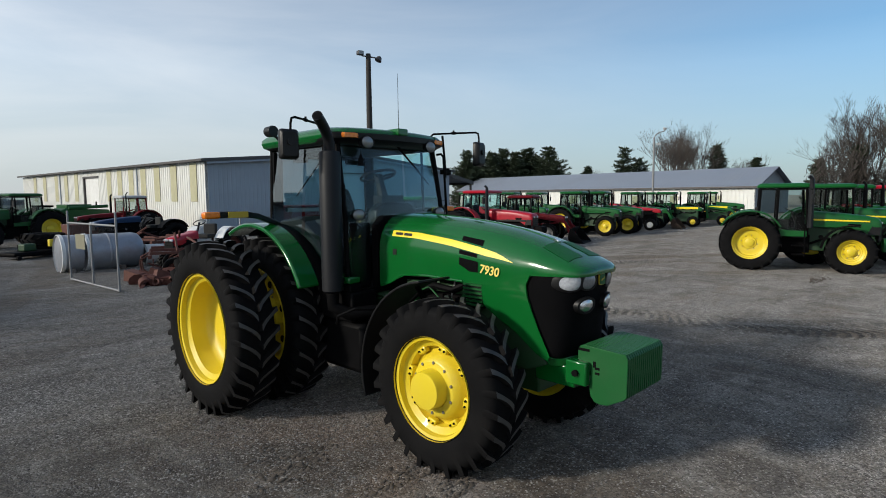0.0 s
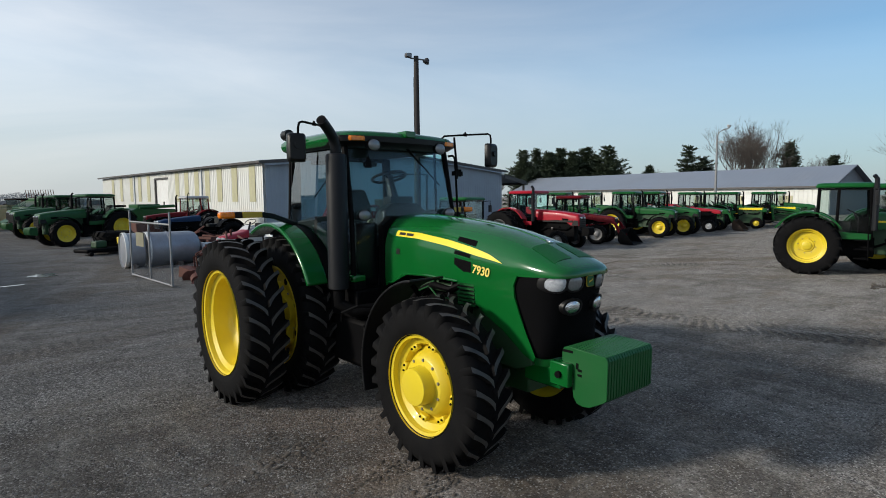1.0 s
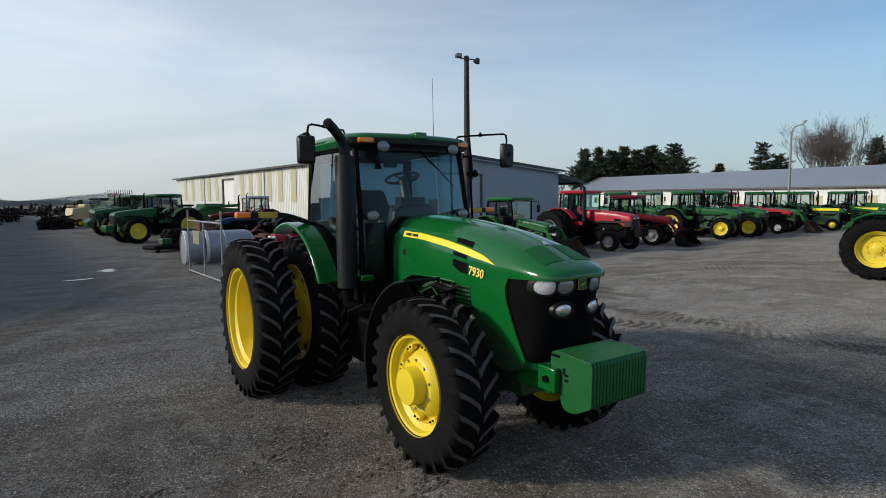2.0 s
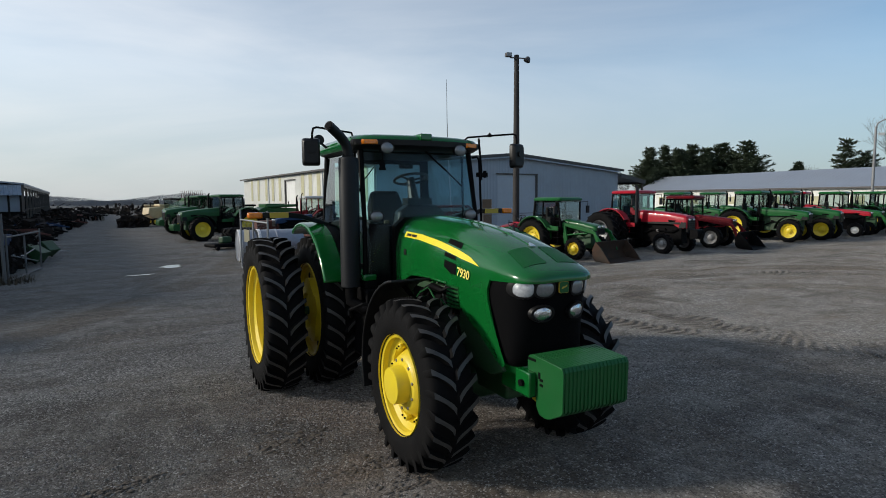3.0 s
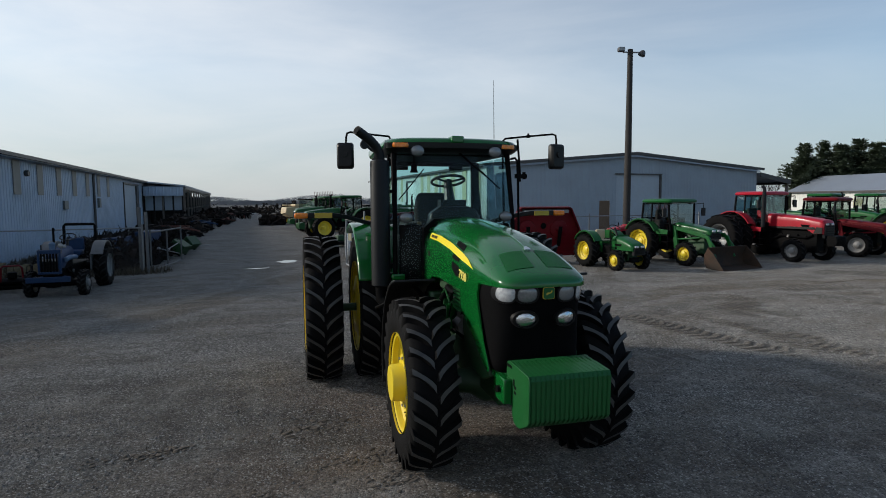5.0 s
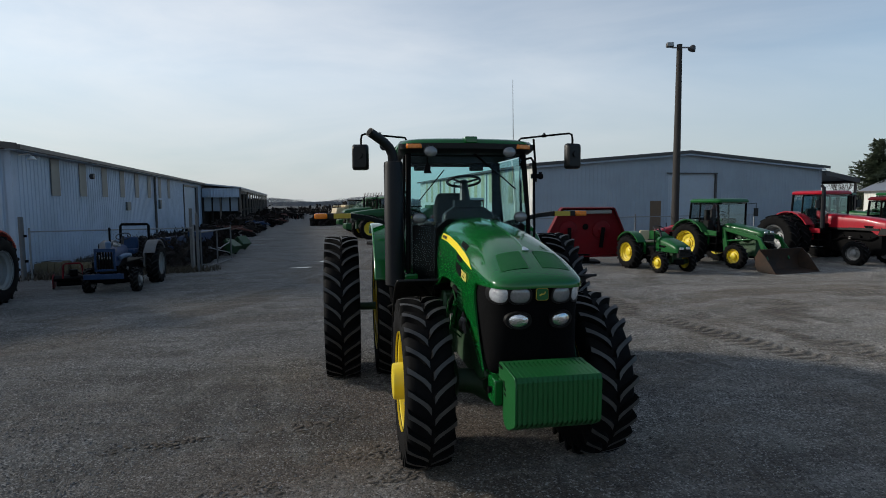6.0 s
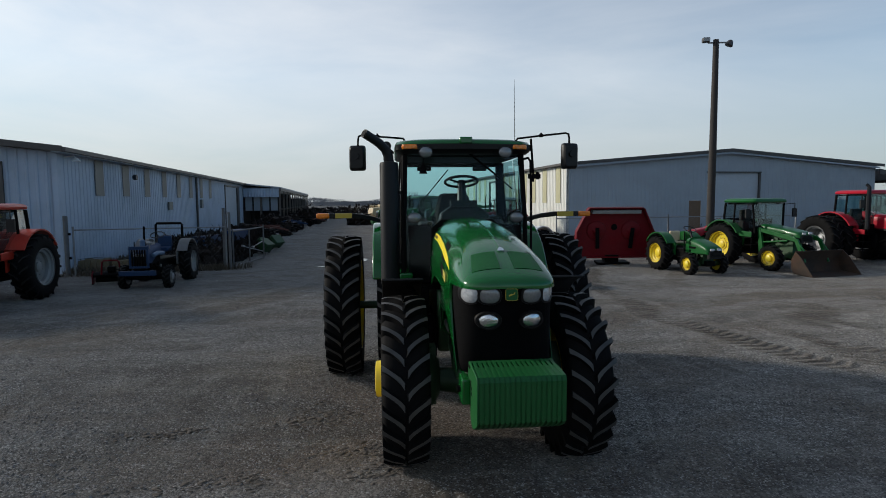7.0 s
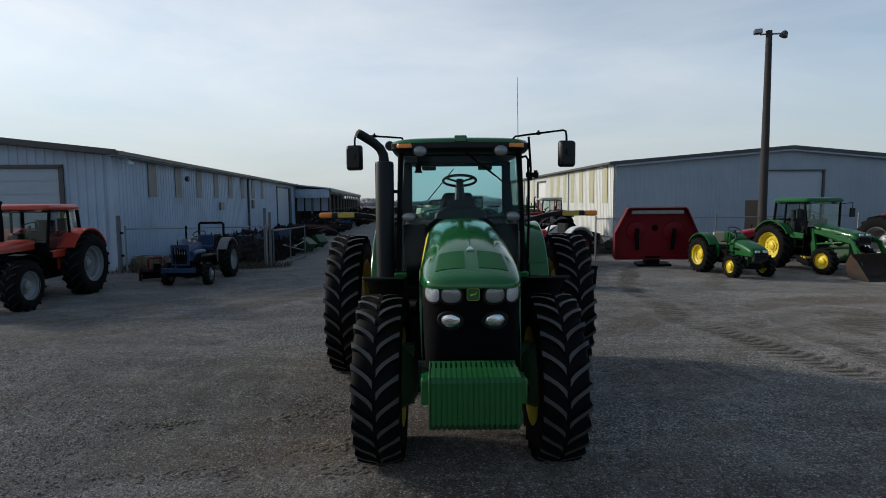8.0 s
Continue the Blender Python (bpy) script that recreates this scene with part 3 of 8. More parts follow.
        fr.box(-0.2, 0.2, cf + 0.05, cf + 0.3, zf, 1.7)
        part("cab_frame", fr, post or M_MATT, t)
        for s in (-1, 1):
            part("cab_side", Geo().prism([(cf + 0.02, zf - 0.12), (cf + 0.02, zf + 0.05), (cf + 0.8, zf + 0.1), (cf + 0.95, zf + 0.36), (cr, zf + 0.42), (cr, zf - 0.12)], "x", s * 0.70, s * 0.755), body, t, bevel=0.012)
        part("cab_liner", Geo().box(-0.62, 0.62, cf + 0.08, cr - 0.06, zr - 0.06, zr), M_SEAT, t)
        part("console", Geo().box(-0.64, -0.34, cf + 0.5, cr - 0.1, zf, 1.62).box(0.34, 0.64, cf + 0.5, cr - 0.1, zf, 1.55), M_SEAT, t, bevel=0.04)
        gl = Geo()
        gl.add([(-0.62, cf + 0.005, zf + 0.2), (0.62, cf + 0.005, zf + 0.2), (wt, cf + 0.06, zr), (-wt, cf + 0.06, zr)], [(0, 1, 2, 3)])
        part("windshield", gl, glass, t, smooth=0).visible_shadow = False
        gl = Geo().add([(-0.7, cr, zf + 0.45), (0.7, cr, zf + 0.45), (wt, cr - 0.04, zr), (-wt, cr - 0.04, zr)], [(0, 1, 2, 3)])
        part("rear_window", gl, glass, t, smooth=0).visible_shadow = False
        for s in (-1, 1):
            gl = Geo().add([(s * 0.66, cf + 0.03, zf), (s * wbm, cf + 0.83, zf), (s * wt, cf + 0.81, zr), (s * wt, cf + 0.08, zr)], [(0, 1, 2, 3)])
            part("door_glass", gl, glass, t, smooth=0).visible_shadow = False
            gl = Geo().add([(s * wbm, cf + 0.88, zf + 0.3), (s * wbm, cr - 0.02, zf + 0.4), (s * wt, cr - 0.06, zr), (s * wt, cf + 0.86, zr)], [(0, 1, 2, 3)])
            part("side_window", gl, glass, t, smooth=0).visible_shadow = False
            mr = Geo().tube([(s * wt, cf, zr - 0.05), (s * (wt + 0.35), cf - 0.08, zr - 0.02), (s * (wt + 0.35), cf - 0.08, zr - 0.25)], 0.015, 6)
            mr.box(s * (wt + 0.35) - 0.09, s * (wt + 0.35) + 0.09, cf - 0.1, cf - 0.05, zr - 0.5, zr - 0.2)
            part("mirror", mr, M_BLACK, t)
            part("work_lamp", Geo().box(s * 0.5 - 0.07, s * 0.5 + 0.07, cf - 0.05, cf + 0.0, top - 0.2, top - 0.13), M_LENS_DIM, t, bevel=0.015)
        rf = Geo()
        rings = []
        for z, k in ((top - 0.155, 0.93), (top - 0.14, 0.99), (top - 0.09, 1.0), (top - 0.045, 0.97), (top - 0.015, 0.9), (top, 0.74)):
            ring = []
            for (sx, sy) in ((-1, -1), (1, -1), (1, 1), (-1, 1)):
                cx, cy = sx * (0.755 * k - 0.12), (cf + cr) / 2 - 0.01 + sy * (((cr - cf) / 2 + 0.07) * k - 0.12)
                base = {(-1, -1): 180, (1, -1): 270, (1, 1): 0, (-1, 1): 90}[(sx, sy)]
                ring += [(cx + 0.12 * math.cos(radians(base + q * 30)), cy + 0.12 * math.sin(radians(base + q * 30)), z) for q in range(4)]
            rings.append(ring)
        rf.rings(rings)
        part("roof", rf, roof_mat, t)
    if rops:
        rp = Geo()
        bx, bz = bar
        rp.tube([(-bx, wb + 0.3, 0.6), (-bx, wb + 0.35, bz - 0.05), (-bx + 0.04, wb + 0.35, bz), (bx - 0.04, wb + 0.35, bz), (bx, wb + 0.35, bz - 0.05), (bx, wb + 0.3, 0.6)], 0.042, 8)
        part("roll_bar", rp, M_MATT, t)
    for k in range(weights):
        x = (k - (weights - 1) / 2) * 0.09
        part("front_weight", Geo().prism([(nose - 0.1, 0.62), (nose - 0.42, 0.66), (nose - 0.48, 0.8), (nose - 0.44, 1.02), (nose - 0.1, 1.04)], "x", x - 0.04, x + 0.04), weight_mat or body, t, bevel=0.01)
    if loader:
        lift, bw = loader
        lm = loader_mat or body
        tip = (nose - 0.42, lift)
        for s in (-1, 1):
            arm = Geo()
            x = s * (hw + 0.16)
            k0 = zt - 0.12
            arm.prism([(cf - 0.08, k0 + 0.02), (cf - 0.06, k0 - 0.10), (nose - 0.02, k0 - 0.38), (tip[0] + 0.09, tip[1] + 0.02), (tip[0] - 0.02, tip[1] + 0.04), (nose - 0.14, k0 - 0.30), (nose + 0.15, k0 - 0.18)], "x", x - 0.03, x + 0.03)
            arm.prism([(cf - 0.32, 0.55), (cf - 0.12, 0.55), (cf - 0.02, k0 + 0.02), (cf - 0.14, k0 + 0.04)], "x", x - 0.05, x + 0.05)
            arm.tube([(x, cf - 0.25, 0.92), (x, nose + 0.25, k0 - 0.36)], 0.035, 8).tube([(x, nose + 0.05, k0 - 0.2), (x, tip[0] + 0.02, tip[1] + 0.36)], 0.03, 8)
            part("loader_arm", arm, lm, t, bevel=0.012)
        bk = Geo()
        y0 = tip[0]
        bk.prism([(y0 - 0.74, lift - 0.345), (y0 - 0.05, lift - 0.3), (y0 + 0.07, lift - 0.15), (y0 + 0.08, lift + 0.15), (y0 - 0.06, lift + 0.42), (y0 - 0.09, lift + 0.41), (y0 + 0.04, lift + 0.14), (y0 + 0.03, lift - 0.13), (y0 - 0.06, lift - 0.26), (y0 - 0.74, lift - 0.325)], "x", -bw / 2, bw / 2)
        for s in (-1, 1):
            bk.prism([(y0 - 0.72, lift - 0.34), (y0 - 0.04, lift - 0.29), (y0 + 0.06, lift - 0.14), (y0 + 0.07, lift + 0.15), (y0 - 0.07, lift + 0.41), (y0 - 0.3, lift + 0.2)], "x", s * bw / 2 - 0.015, s * bw / 2 + 0.015)
        part("bucket", bk, M_BUCKET if body is not M_RED_DARK else M_MATT, t, "worn dark steel bucket")
    return t


# ---- ground ----
def ground_mat():
    m = bpy.data.materials.new("compacted_gravel")
    m.use_nodes = True
    n, l = m.node_tree.nodes, m.node_tree.links
    p = n["Principled BSDF"]
    p.inputs["Roughness"].default_value = 0.9
    p.inputs["Specular IOR Level"].default_value = 0.25
    p.inputs["Diffuse Roughness"].default_value = 1.0
    tc = n.new("ShaderNodeTexCoord")

    def noise_at(scale, detail=6, rough=0.6, stretch=None, warp=0.0):
        t = n.new("ShaderNodeTexNoise")
        t.inputs["Scale"].default_value, t.inputs["Detail"].default_value, t.inputs["Roughness"].default_value = scale, detail, rough
        t.inputs["Distortion"].default_value = warp
        if stretch:
            mp = n.new("ShaderNodeMapping")
            mp.inputs["Rotation"].default_value = (0, 0, radians(stretch[0]))
            mp.inputs["Scale"].default_value = (stretch[1], stretch[2], 1)
            l.new(tc.outputs["Object"], mp.inputs["Vector"])
            l.new(mp.outputs["Vector"], t.inputs["Vector"])
        else:
            l.new(tc.outputs["Object"], t.inputs["Vector"])
        return t.outputs["Fac"]

    def over(fac, a, b, lo, hi, amount):
        r = n.new("ShaderNodeMapRange")
        r.inputs["From Min"].default_value, r.inputs["From Max"].default_value, r.inputs["To Max"].default_value = lo, hi, amount
        l.new(fac, r.inputs["Value"])
        x = n.new("ShaderNodeMix")
        x.data_type = "RGBA"
        l.new(r.outputs["Result"], x.inputs["Factor"])
        if isinstance(a, tuple):
            x.inputs["A"].default_value = (*a, 1)
        else:
            l.new(a, x.inputs["A"])
        if isinstance(b, tuple):
            x.inputs["B"].default_value = (*b, 1)
        else:
            l.new(b, x.inputs["B"])
        return x.outputs["Result"]

    stones = n.new("ShaderNodeTexVoronoi")
    stones.inputs["Scale"].default_value = 66
    stones.inputs["Randomness"].default_value = 1.0
    l.new(tc.outputs["Object"], stones.inputs["Vector"])
    bw = n.new("ShaderNodeSeparateColor")
    l.new(stones.outputs["Color"], bw.inputs["Color"])
    col = over(bw.outputs["Red"], (0.118, 0.112, 0.104), (0.46, 0.438, 0.407), 0.3, 1.0, 1.0)
    col = over(bw.outputs["Green"], col, (0.04, 0.038, 0.036), 0.68, 0.95, 0.6)
    col = over(noise_at(90, 3), col, (0.045, 0.042, 0.039), 0.5, 0.75, 0.4)
    col = over(noise_at(0.35, 7, 0.62), col, (0.125, 0.104, 0.084), 0.46, 0.62, 0.7)
    col = over(noise_at(0.16, 6, 0.6, (12, 0.35, 2.2), 0.4), col, (0.25, 0.243, 0.232), 0.48, 0.66, 0.5)
    col = over(noise_at(0.5, 7, 0.65, (-40, 0.4, 2.0), 0.6), col, (0.055, 0.047, 0.04), 0.52, 0.70, 0.55)
    col = over(noise_at(2.6, 6, 0.6), col, (0.13, 0.115, 0.1), 0.48, 0.75, 0.45)
    xyz = n.new("ShaderNodeSeparateXYZ")
    l.new(tc.outputs["Object"], xyz.inputs["Vector"])

    def edge(axis, lo, hi, wander, scale):
        """0 to 1 between two coordinates, along a wandering line."""
        a = n.new("ShaderNodeMath")
        a.operation = "MULTIPLY_ADD"
        a.inputs[1].default_value = wander
        l.new(noise_at(scale, 5, 0.6), a.inputs[0])
        l.new(xyz.outputs[axis], a.inputs[2])
        r = n.new("ShaderNodeMapRange")
        r.interpolation_type = "SMOOTHSTEP"
        r.inputs["From Min"].default_value, r.inputs["From Max"].default_value = lo, hi
        l.new(a.outputs["Value"], r.inputs["Value"])
        return r.outputs["Result"]

    def both(a, b):
        x = n.new("ShaderNodeMath")
        x.operation = "MULTIPLY"
        l.new(a, x.inputs[0])
        l.new(b, x.inputs[1])
        return x.outputs["Value"]

    col = over(noise_at(11, 6, 0.68), col, (0.05, 0.046, 0.041), 0.55, 0.78, 0.45)
    col = over(noise_at(24, 4, 0.6), col, (0.24, 0.225, 0.205), 0.6, 0.75, 0.5)
    # bare brown earth worn through where machines have turned
    far = n.new("ShaderNodeVectorMath")
    far.operation = "DISTANCE"
    far.inputs[1].default_value = (-1.3, 0.5, 0)
    l.new(tc.outputs["Object"], far.inputs[0])
    ring = n.new("ShaderNodeMath")
    ring.operation = "MULTIPLY_ADD"
    ring.inputs[1].default_value = 3.6
    l.new(noise_at(0.8, 7, 0.65), ring.inputs[0])
    l.new(far.outputs["Value"], ring.inputs[2])
    col = over(ring.outputs["Value"], col, (0.14, 0.10, 0.072), 4.6, 2.6, 0.7)
    # wheel tracks swinging round the yard
    for cx, cy, sc, tint, amount in ((-6.0, -24.0, 1.5, (0.07, 0.06, 0.05), 0.6), (22.0, -14.0, 1.1, (0.24, 0.225, 0.2), 0.6), (3.0, 60.0, 1.3, (0.07, 0.06, 0.052), 0.55), (-19.0, -2.0, 1.7, (0.27, 0.255, 0.23), 0.6), (-24.0, 4.0, 1.4, (0.06, 0.05, 0.042), 0.65)):
        d = n.new("ShaderNodeVectorMath")
        d.operation = "DISTANCE"
        d.inputs[1].default_value = (cx, cy, 0)
        l.new(tc.outputs["Object"], d.inputs[0])
        w = n.new("ShaderNodeMath")
        w.operation = "MULTIPLY_ADD"
        w.inputs[1].default_value = 1.6
        l.new(noise_at(0.22, 3, 0.5), w.inputs[0])
        l.new(d.outputs["Value"], w.inputs[2])
        t1 = n.new("ShaderNodeTexNoise")
        t1.noise_dimensions = "1D"
        t1.inputs["Scale"].default_value, t1.inputs["Detail"].default_value, t1.inputs["Roughness"].default_value = sc, 4, 0.7
        l.new(w.outputs["Value"], t1.inputs["W"])
        mk = n.new("ShaderNodeMath")
        mk.operation = "MULTIPLY"
        l.new(t1.outputs["Fac"], mk.inputs[0])
        l.new(over(noise_at(0.3, 5, 0.6), (0, 0, 0), (1, 1, 1), 0.35, 0.6, 1.0), mk.inputs[1])
        grit = n.new("ShaderNodeMath")
        grit.operation = "MULTIPLY_ADD"
        grit.inputs[1].default_value = 0.34
        l.new(noise_at(17, 5, 0.75), grit.inputs[0])
        l.new(mk.outputs["Value"], grit.inputs[2])
        col = over(grit.outputs["Value"], col, tint, 0.57, 0.74, amount)
    # darker lane by the shed; paler gravel on the open side
    col = over(both(edge("Y", 6.0, 13.0, 6.0, 0.25), edge("X", 9.0, 2.0, 6.0, 0.25)), col, (0.098, 0.092, 0.085), 0.0, 1.0, 0.42)
    col = over(both(edge("X", 6.0, 13.0, 6.0, 0.3), edge("Y", 8.0, 4.0, 5.0, 0.3)), col, (0.235, 0.23, 0.22), 0.0, 1.0, 0.32)
    # damp packed patches and dry scraped ones
    col = over(noise_at(0.42, 8, 0.68, (35, 0.55, 1.5), 0.9), col, (0.062, 0.053, 0.045), 0.50, 0.64, 0.55)
    col = over(noise_at(0.55, 8, 0.7, (-62, 0.5, 1.7), 0.7), col, (0.26, 0.245, 0.22), 0.50, 0.66, 0.5)
    def math_node(op, a, b=None):
        q = n.new("ShaderNodeMath")
        q.operation = op
        for k, v in enumerate((a, b)):
            if isinstance(v, (int, float)):
                q.inputs[k].default_value = v
            elif v is not None:
                l.new(v, q.inputs[k])
        return q.outputs["Value"]

    def ramp(v, lo, hi):
        r = n.new("ShaderNodeMapRange")
        r.interpolation_type = "SMOOTHSTEP"
        r.inputs["From Min"].default_value, r.inputs["From Max"].default_value = lo, hi
        l.new(v, r.inputs["Value"])
        return r.outputs["Result"]

    # pressed tread marks of wheels that swung round: centre, radius, half width, depth of colour
    wobble = math_node("MULTIPLY", math_node("SUBTRACT", noise_at(0.6, 4, 0.55), 0.5), 1.1)
    worn = ramp(noise_at(0.4, 5, 0.6), 0.36, 0.56)
    total = None
    for cx, cy, r0, wide, deep, tread in ((11.7, 1.7, 5.4, 0.55, 0.65, 0.8), (11.7, 1.7, 7.3, 0.3, 0.5, 0.3), (10.9, -3.5, 11.58, 0.6, 0.9, 0.25), (10.9, -3.5, 9.6, 0.4, 0.5, 0.15), (-46.4, 45.6, 55.1, 0.5, 0.6, 0.1), (-33.7, 27.3, 34.8, 0.55, 0.75, 0.12), (-33.7, 27.3, 33.0, 0.4, 0.6, 0.1),
                                   (20.5, 7.2, 15.8, 0.34, 0.7, 0.9), (18.6, 5.2, 12.3, 0.34, 0.6, 0.5), (-12.4, 13.8, 9.65, 0.45, 0.6, 0.1), (-3.8, 3.1, 6.1, 0.35, 0.5, 0.15), (2.0, -9.9, 17.65, 0.5, 0.6, 0.2), (1.5, -9.0, 8.4, 0.3, 0.4, 0.4)):
        dx, dy = math_node("SUBTRACT", xyz.outputs["X"], cx), math_node("SUBTRACT", xyz.outputs["Y"], cy)
        r = math_node("ADD", math_node("SQRT", math_node("ADD", math_node("MULTIPLY", dx, dx), math_node("MULTIPLY", dy, dy))), wobble)
        off = math_node("ABSOLUTE", math_node("SUBTRACT", r, r0))
        arc = math_node("MULTIPLY", math_node("ARCTAN2", dy, dx), r0 * 2 * math.pi / 0.2)
        wave = math_node("SINE", math_node("ADD", arc, math_node("MULTIPLY", off, 14.0)))
        lane = both(ramp(off, wide, wide * 0.6), worn)
        h = math_node("MULTIPLY", math_node("MULTIPLY", math_node("ADD", wave, math_node("MULTIPLY", noise_at(4.0, 5, 0.7), 1.2)), lane), tread)
        total = h if total is None else math_node("ADD", total, h)
        # brown earth worked up in the lane; shade of the prints painted in dark
        grain = math_node("MULTIPLY", noise_at(9, 6, 0.7), 0.5)
        col = over(math_node("MULTIPLY", math_node("ADD", lane, grain), deep), col, (0.115, 0.092, 0.07), 0.28, 1.1, 0.8)
        col = over(math_node("MULTIPLY", math_node("SUBTRACT", h, grain), deep), col, (0.04, 0.034, 0.028), 0.0, 0.6, 0.75)
        # a low loose berm thrown out along each side
        col = over(both(both(ramp(off, wide * 0.9, wide * 1.2), ramp(off, wide * 1.9, wide * 1.2)), worn), col, (0.27, 0.25, 0.22), 0.1, 1.0, 0.4 * deep)
    # loose stones lie thick in some stretches and are packed away in others
    loose = ramp(noise_at(0.55, 6, 0.62), 0.40, 0.62)
    col = over(both(ramp(bw.outputs["Red"], 0.72, 0.95), loose), col, (0.40, 0.385, 0.36), 0.0, 1.0, 0.7)
    col = over(both(ramp(bw.outputs["Blue"], 0.66, 0.95), loose), col, (0.03, 0.028, 0.026), 0.0, 1.0, 0.6)
    col = over(bw.outputs["Red"], col, (0.36, 0.345, 0.32), 0.86, 0.99, 0.4)
    # mottled damp and scuffed spots, half a metre to two metres across
    col = over(noise_at(1.3, 8, 0.7, (20, 0.7, 1.5), 0.5), col, (0.065, 0.059, 0.053), 0.50, 0.68, 0.55)
    col = over(noise_at(0.9, 8, 0.7, (-25, 0.6, 1.6), 0.6), col, (0.14, 0.115, 0.09), 0.52, 0.68, 0.55)
    col = over(noise_at(5.5, 6, 0.7), col, (0.045, 0.04, 0.035), 0.54, 0.72, 0.5)
    # stone by stone, lighter and darker
    pebbles = n.new("ShaderNodeTexVoronoi")
    pebbles.inputs["Scale"].default_value = 31
    l.new(tc.outputs["Object"], pebbles.inputs["Vector"])
    pc = n.new("ShaderNodeSeparateColor")
    l.new(pebbles.outputs["Color"], pc.inputs["Color"])
    grit = math_node("MULTIPLY", math_node("ADD", math_node("MULTIPLY", bw.outputs["Blue"], 0.95), 0.58), math_node("ADD", math_node("MULTIPLY", pc.outputs["Green"], 0.5), 0.82))
    each = n.new("ShaderNodeVectorMath")
    each.operation = "SCALE"
    l.new(col, each.inputs[0])
    l.new(grit, each.inputs["Scale"])
    l.new(each.outputs["Vector"], p.inputs["Base Color"])
    b1 = n.new("ShaderNodeBump")
    b1.inputs["Strength"].default_value, b1.inputs["Distance"].default_value = 0.8, 0.012
    l.new(stones.outputs["Distance"], b1.inputs["Height"])
    b1.invert = True
    b2 = n.new("ShaderNodeBump")
    b2.inputs["Strength"].default_value, b2.inputs["Distance"].default_value = 1.0, 0.085
    l.new(noise_at(3.2, 9, 0.72), b2.inputs["Height"])
    l.new(b1.outputs["Normal"], b2.inputs["Normal"])
    b3 = n.new("ShaderNodeBump")
    b3.inputs["Strength"].default_value, b3.inputs["Distance"].default_value = 0.9, 0.03
    l.new(total, b3.inputs["Height"])
    l.new(b2.outputs["Normal"], b3.inputs["Normal"])
    l.new(b3.outputs["Normal"], p.inputs["Normal"])
    return m


M_GRAVEL = ground_mat()


def ground():
    g = Geo()
    xs = [-2500, -600, -150, -60] + [-30 + 0.6 * k for k in range(0, 126)] + [60, 90, 150, 600, 2500]
    ys = [-2500, -500, -100, -30] + [-12 + 0.6 * k for k in range(0, 90)] + [50, 60, 75, 100, 160, 600, 2500]
    nx = len(xs)
    for y in ys:
        for x in xs:
            d = max(0.0, 1 - max(abs(x) / 30, abs(y - 12) / 26))
            z = d * 0.03 * (noise.noise(Vector((x * 0.35, y * 0.35, 3.1))) - 0.1) if d else 0.0
            near = max(0.0, 1 - math.hypot(x, y - 1.4) / 4.0)
            pud = max(0.0, 1 - math.hypot(x + 2.8, y - 17.0) / 4.0)
            g.v.append((x, y, z * (1 - min(1, near * 2)) * (1 - min(1, pud * 3))))
    for j in range(len(ys) - 1):
        for i in range(nx - 1):
            g.f.append((j * nx + i, j * nx + i + 1, (j + 1) * nx + i + 1, (j + 1) * nx + i))
    ob = part("ground", g, M_GRAVEL, smooth=60)
    tagged(ob, "grey compacted gravel yard with worn earth tracks", "ground", kind="structure")


ground()


# ---- buildings ----
def ribbed(g, axis, a0, a1, z0, z1, at, out, pitch=0.30, depth=0.03, slope=None):
    """A ribbed sheet from a0 to a1 along an axis, facing the side `out`; slope(a) gives the top edge."""
    rows = []
    a = a0
    while a < a1 - 1e-6:
        for da, o in ((0.0, 0), (pitch * 0.62, 0), (pitch * 0.72, 1), (pitch * 0.90, 1)):
            if a + da < a1:
                rows.append((a + da, o))
        a += pitch
    rows.append((a1, 0))
    verts = []
    for p, o in rows:
        q = at + out * depth * o
        top = slope(p) if slope else z1
        verts += [(p, q, z0), (p, q, top)] if axis == "x" else [(q, p, z0), (q, p, top)]
    g.add(verts, [(2 * i, 2 * i + 2, 2 * i + 3, 2 * i + 1) for i in range(len(rows) - 1)])


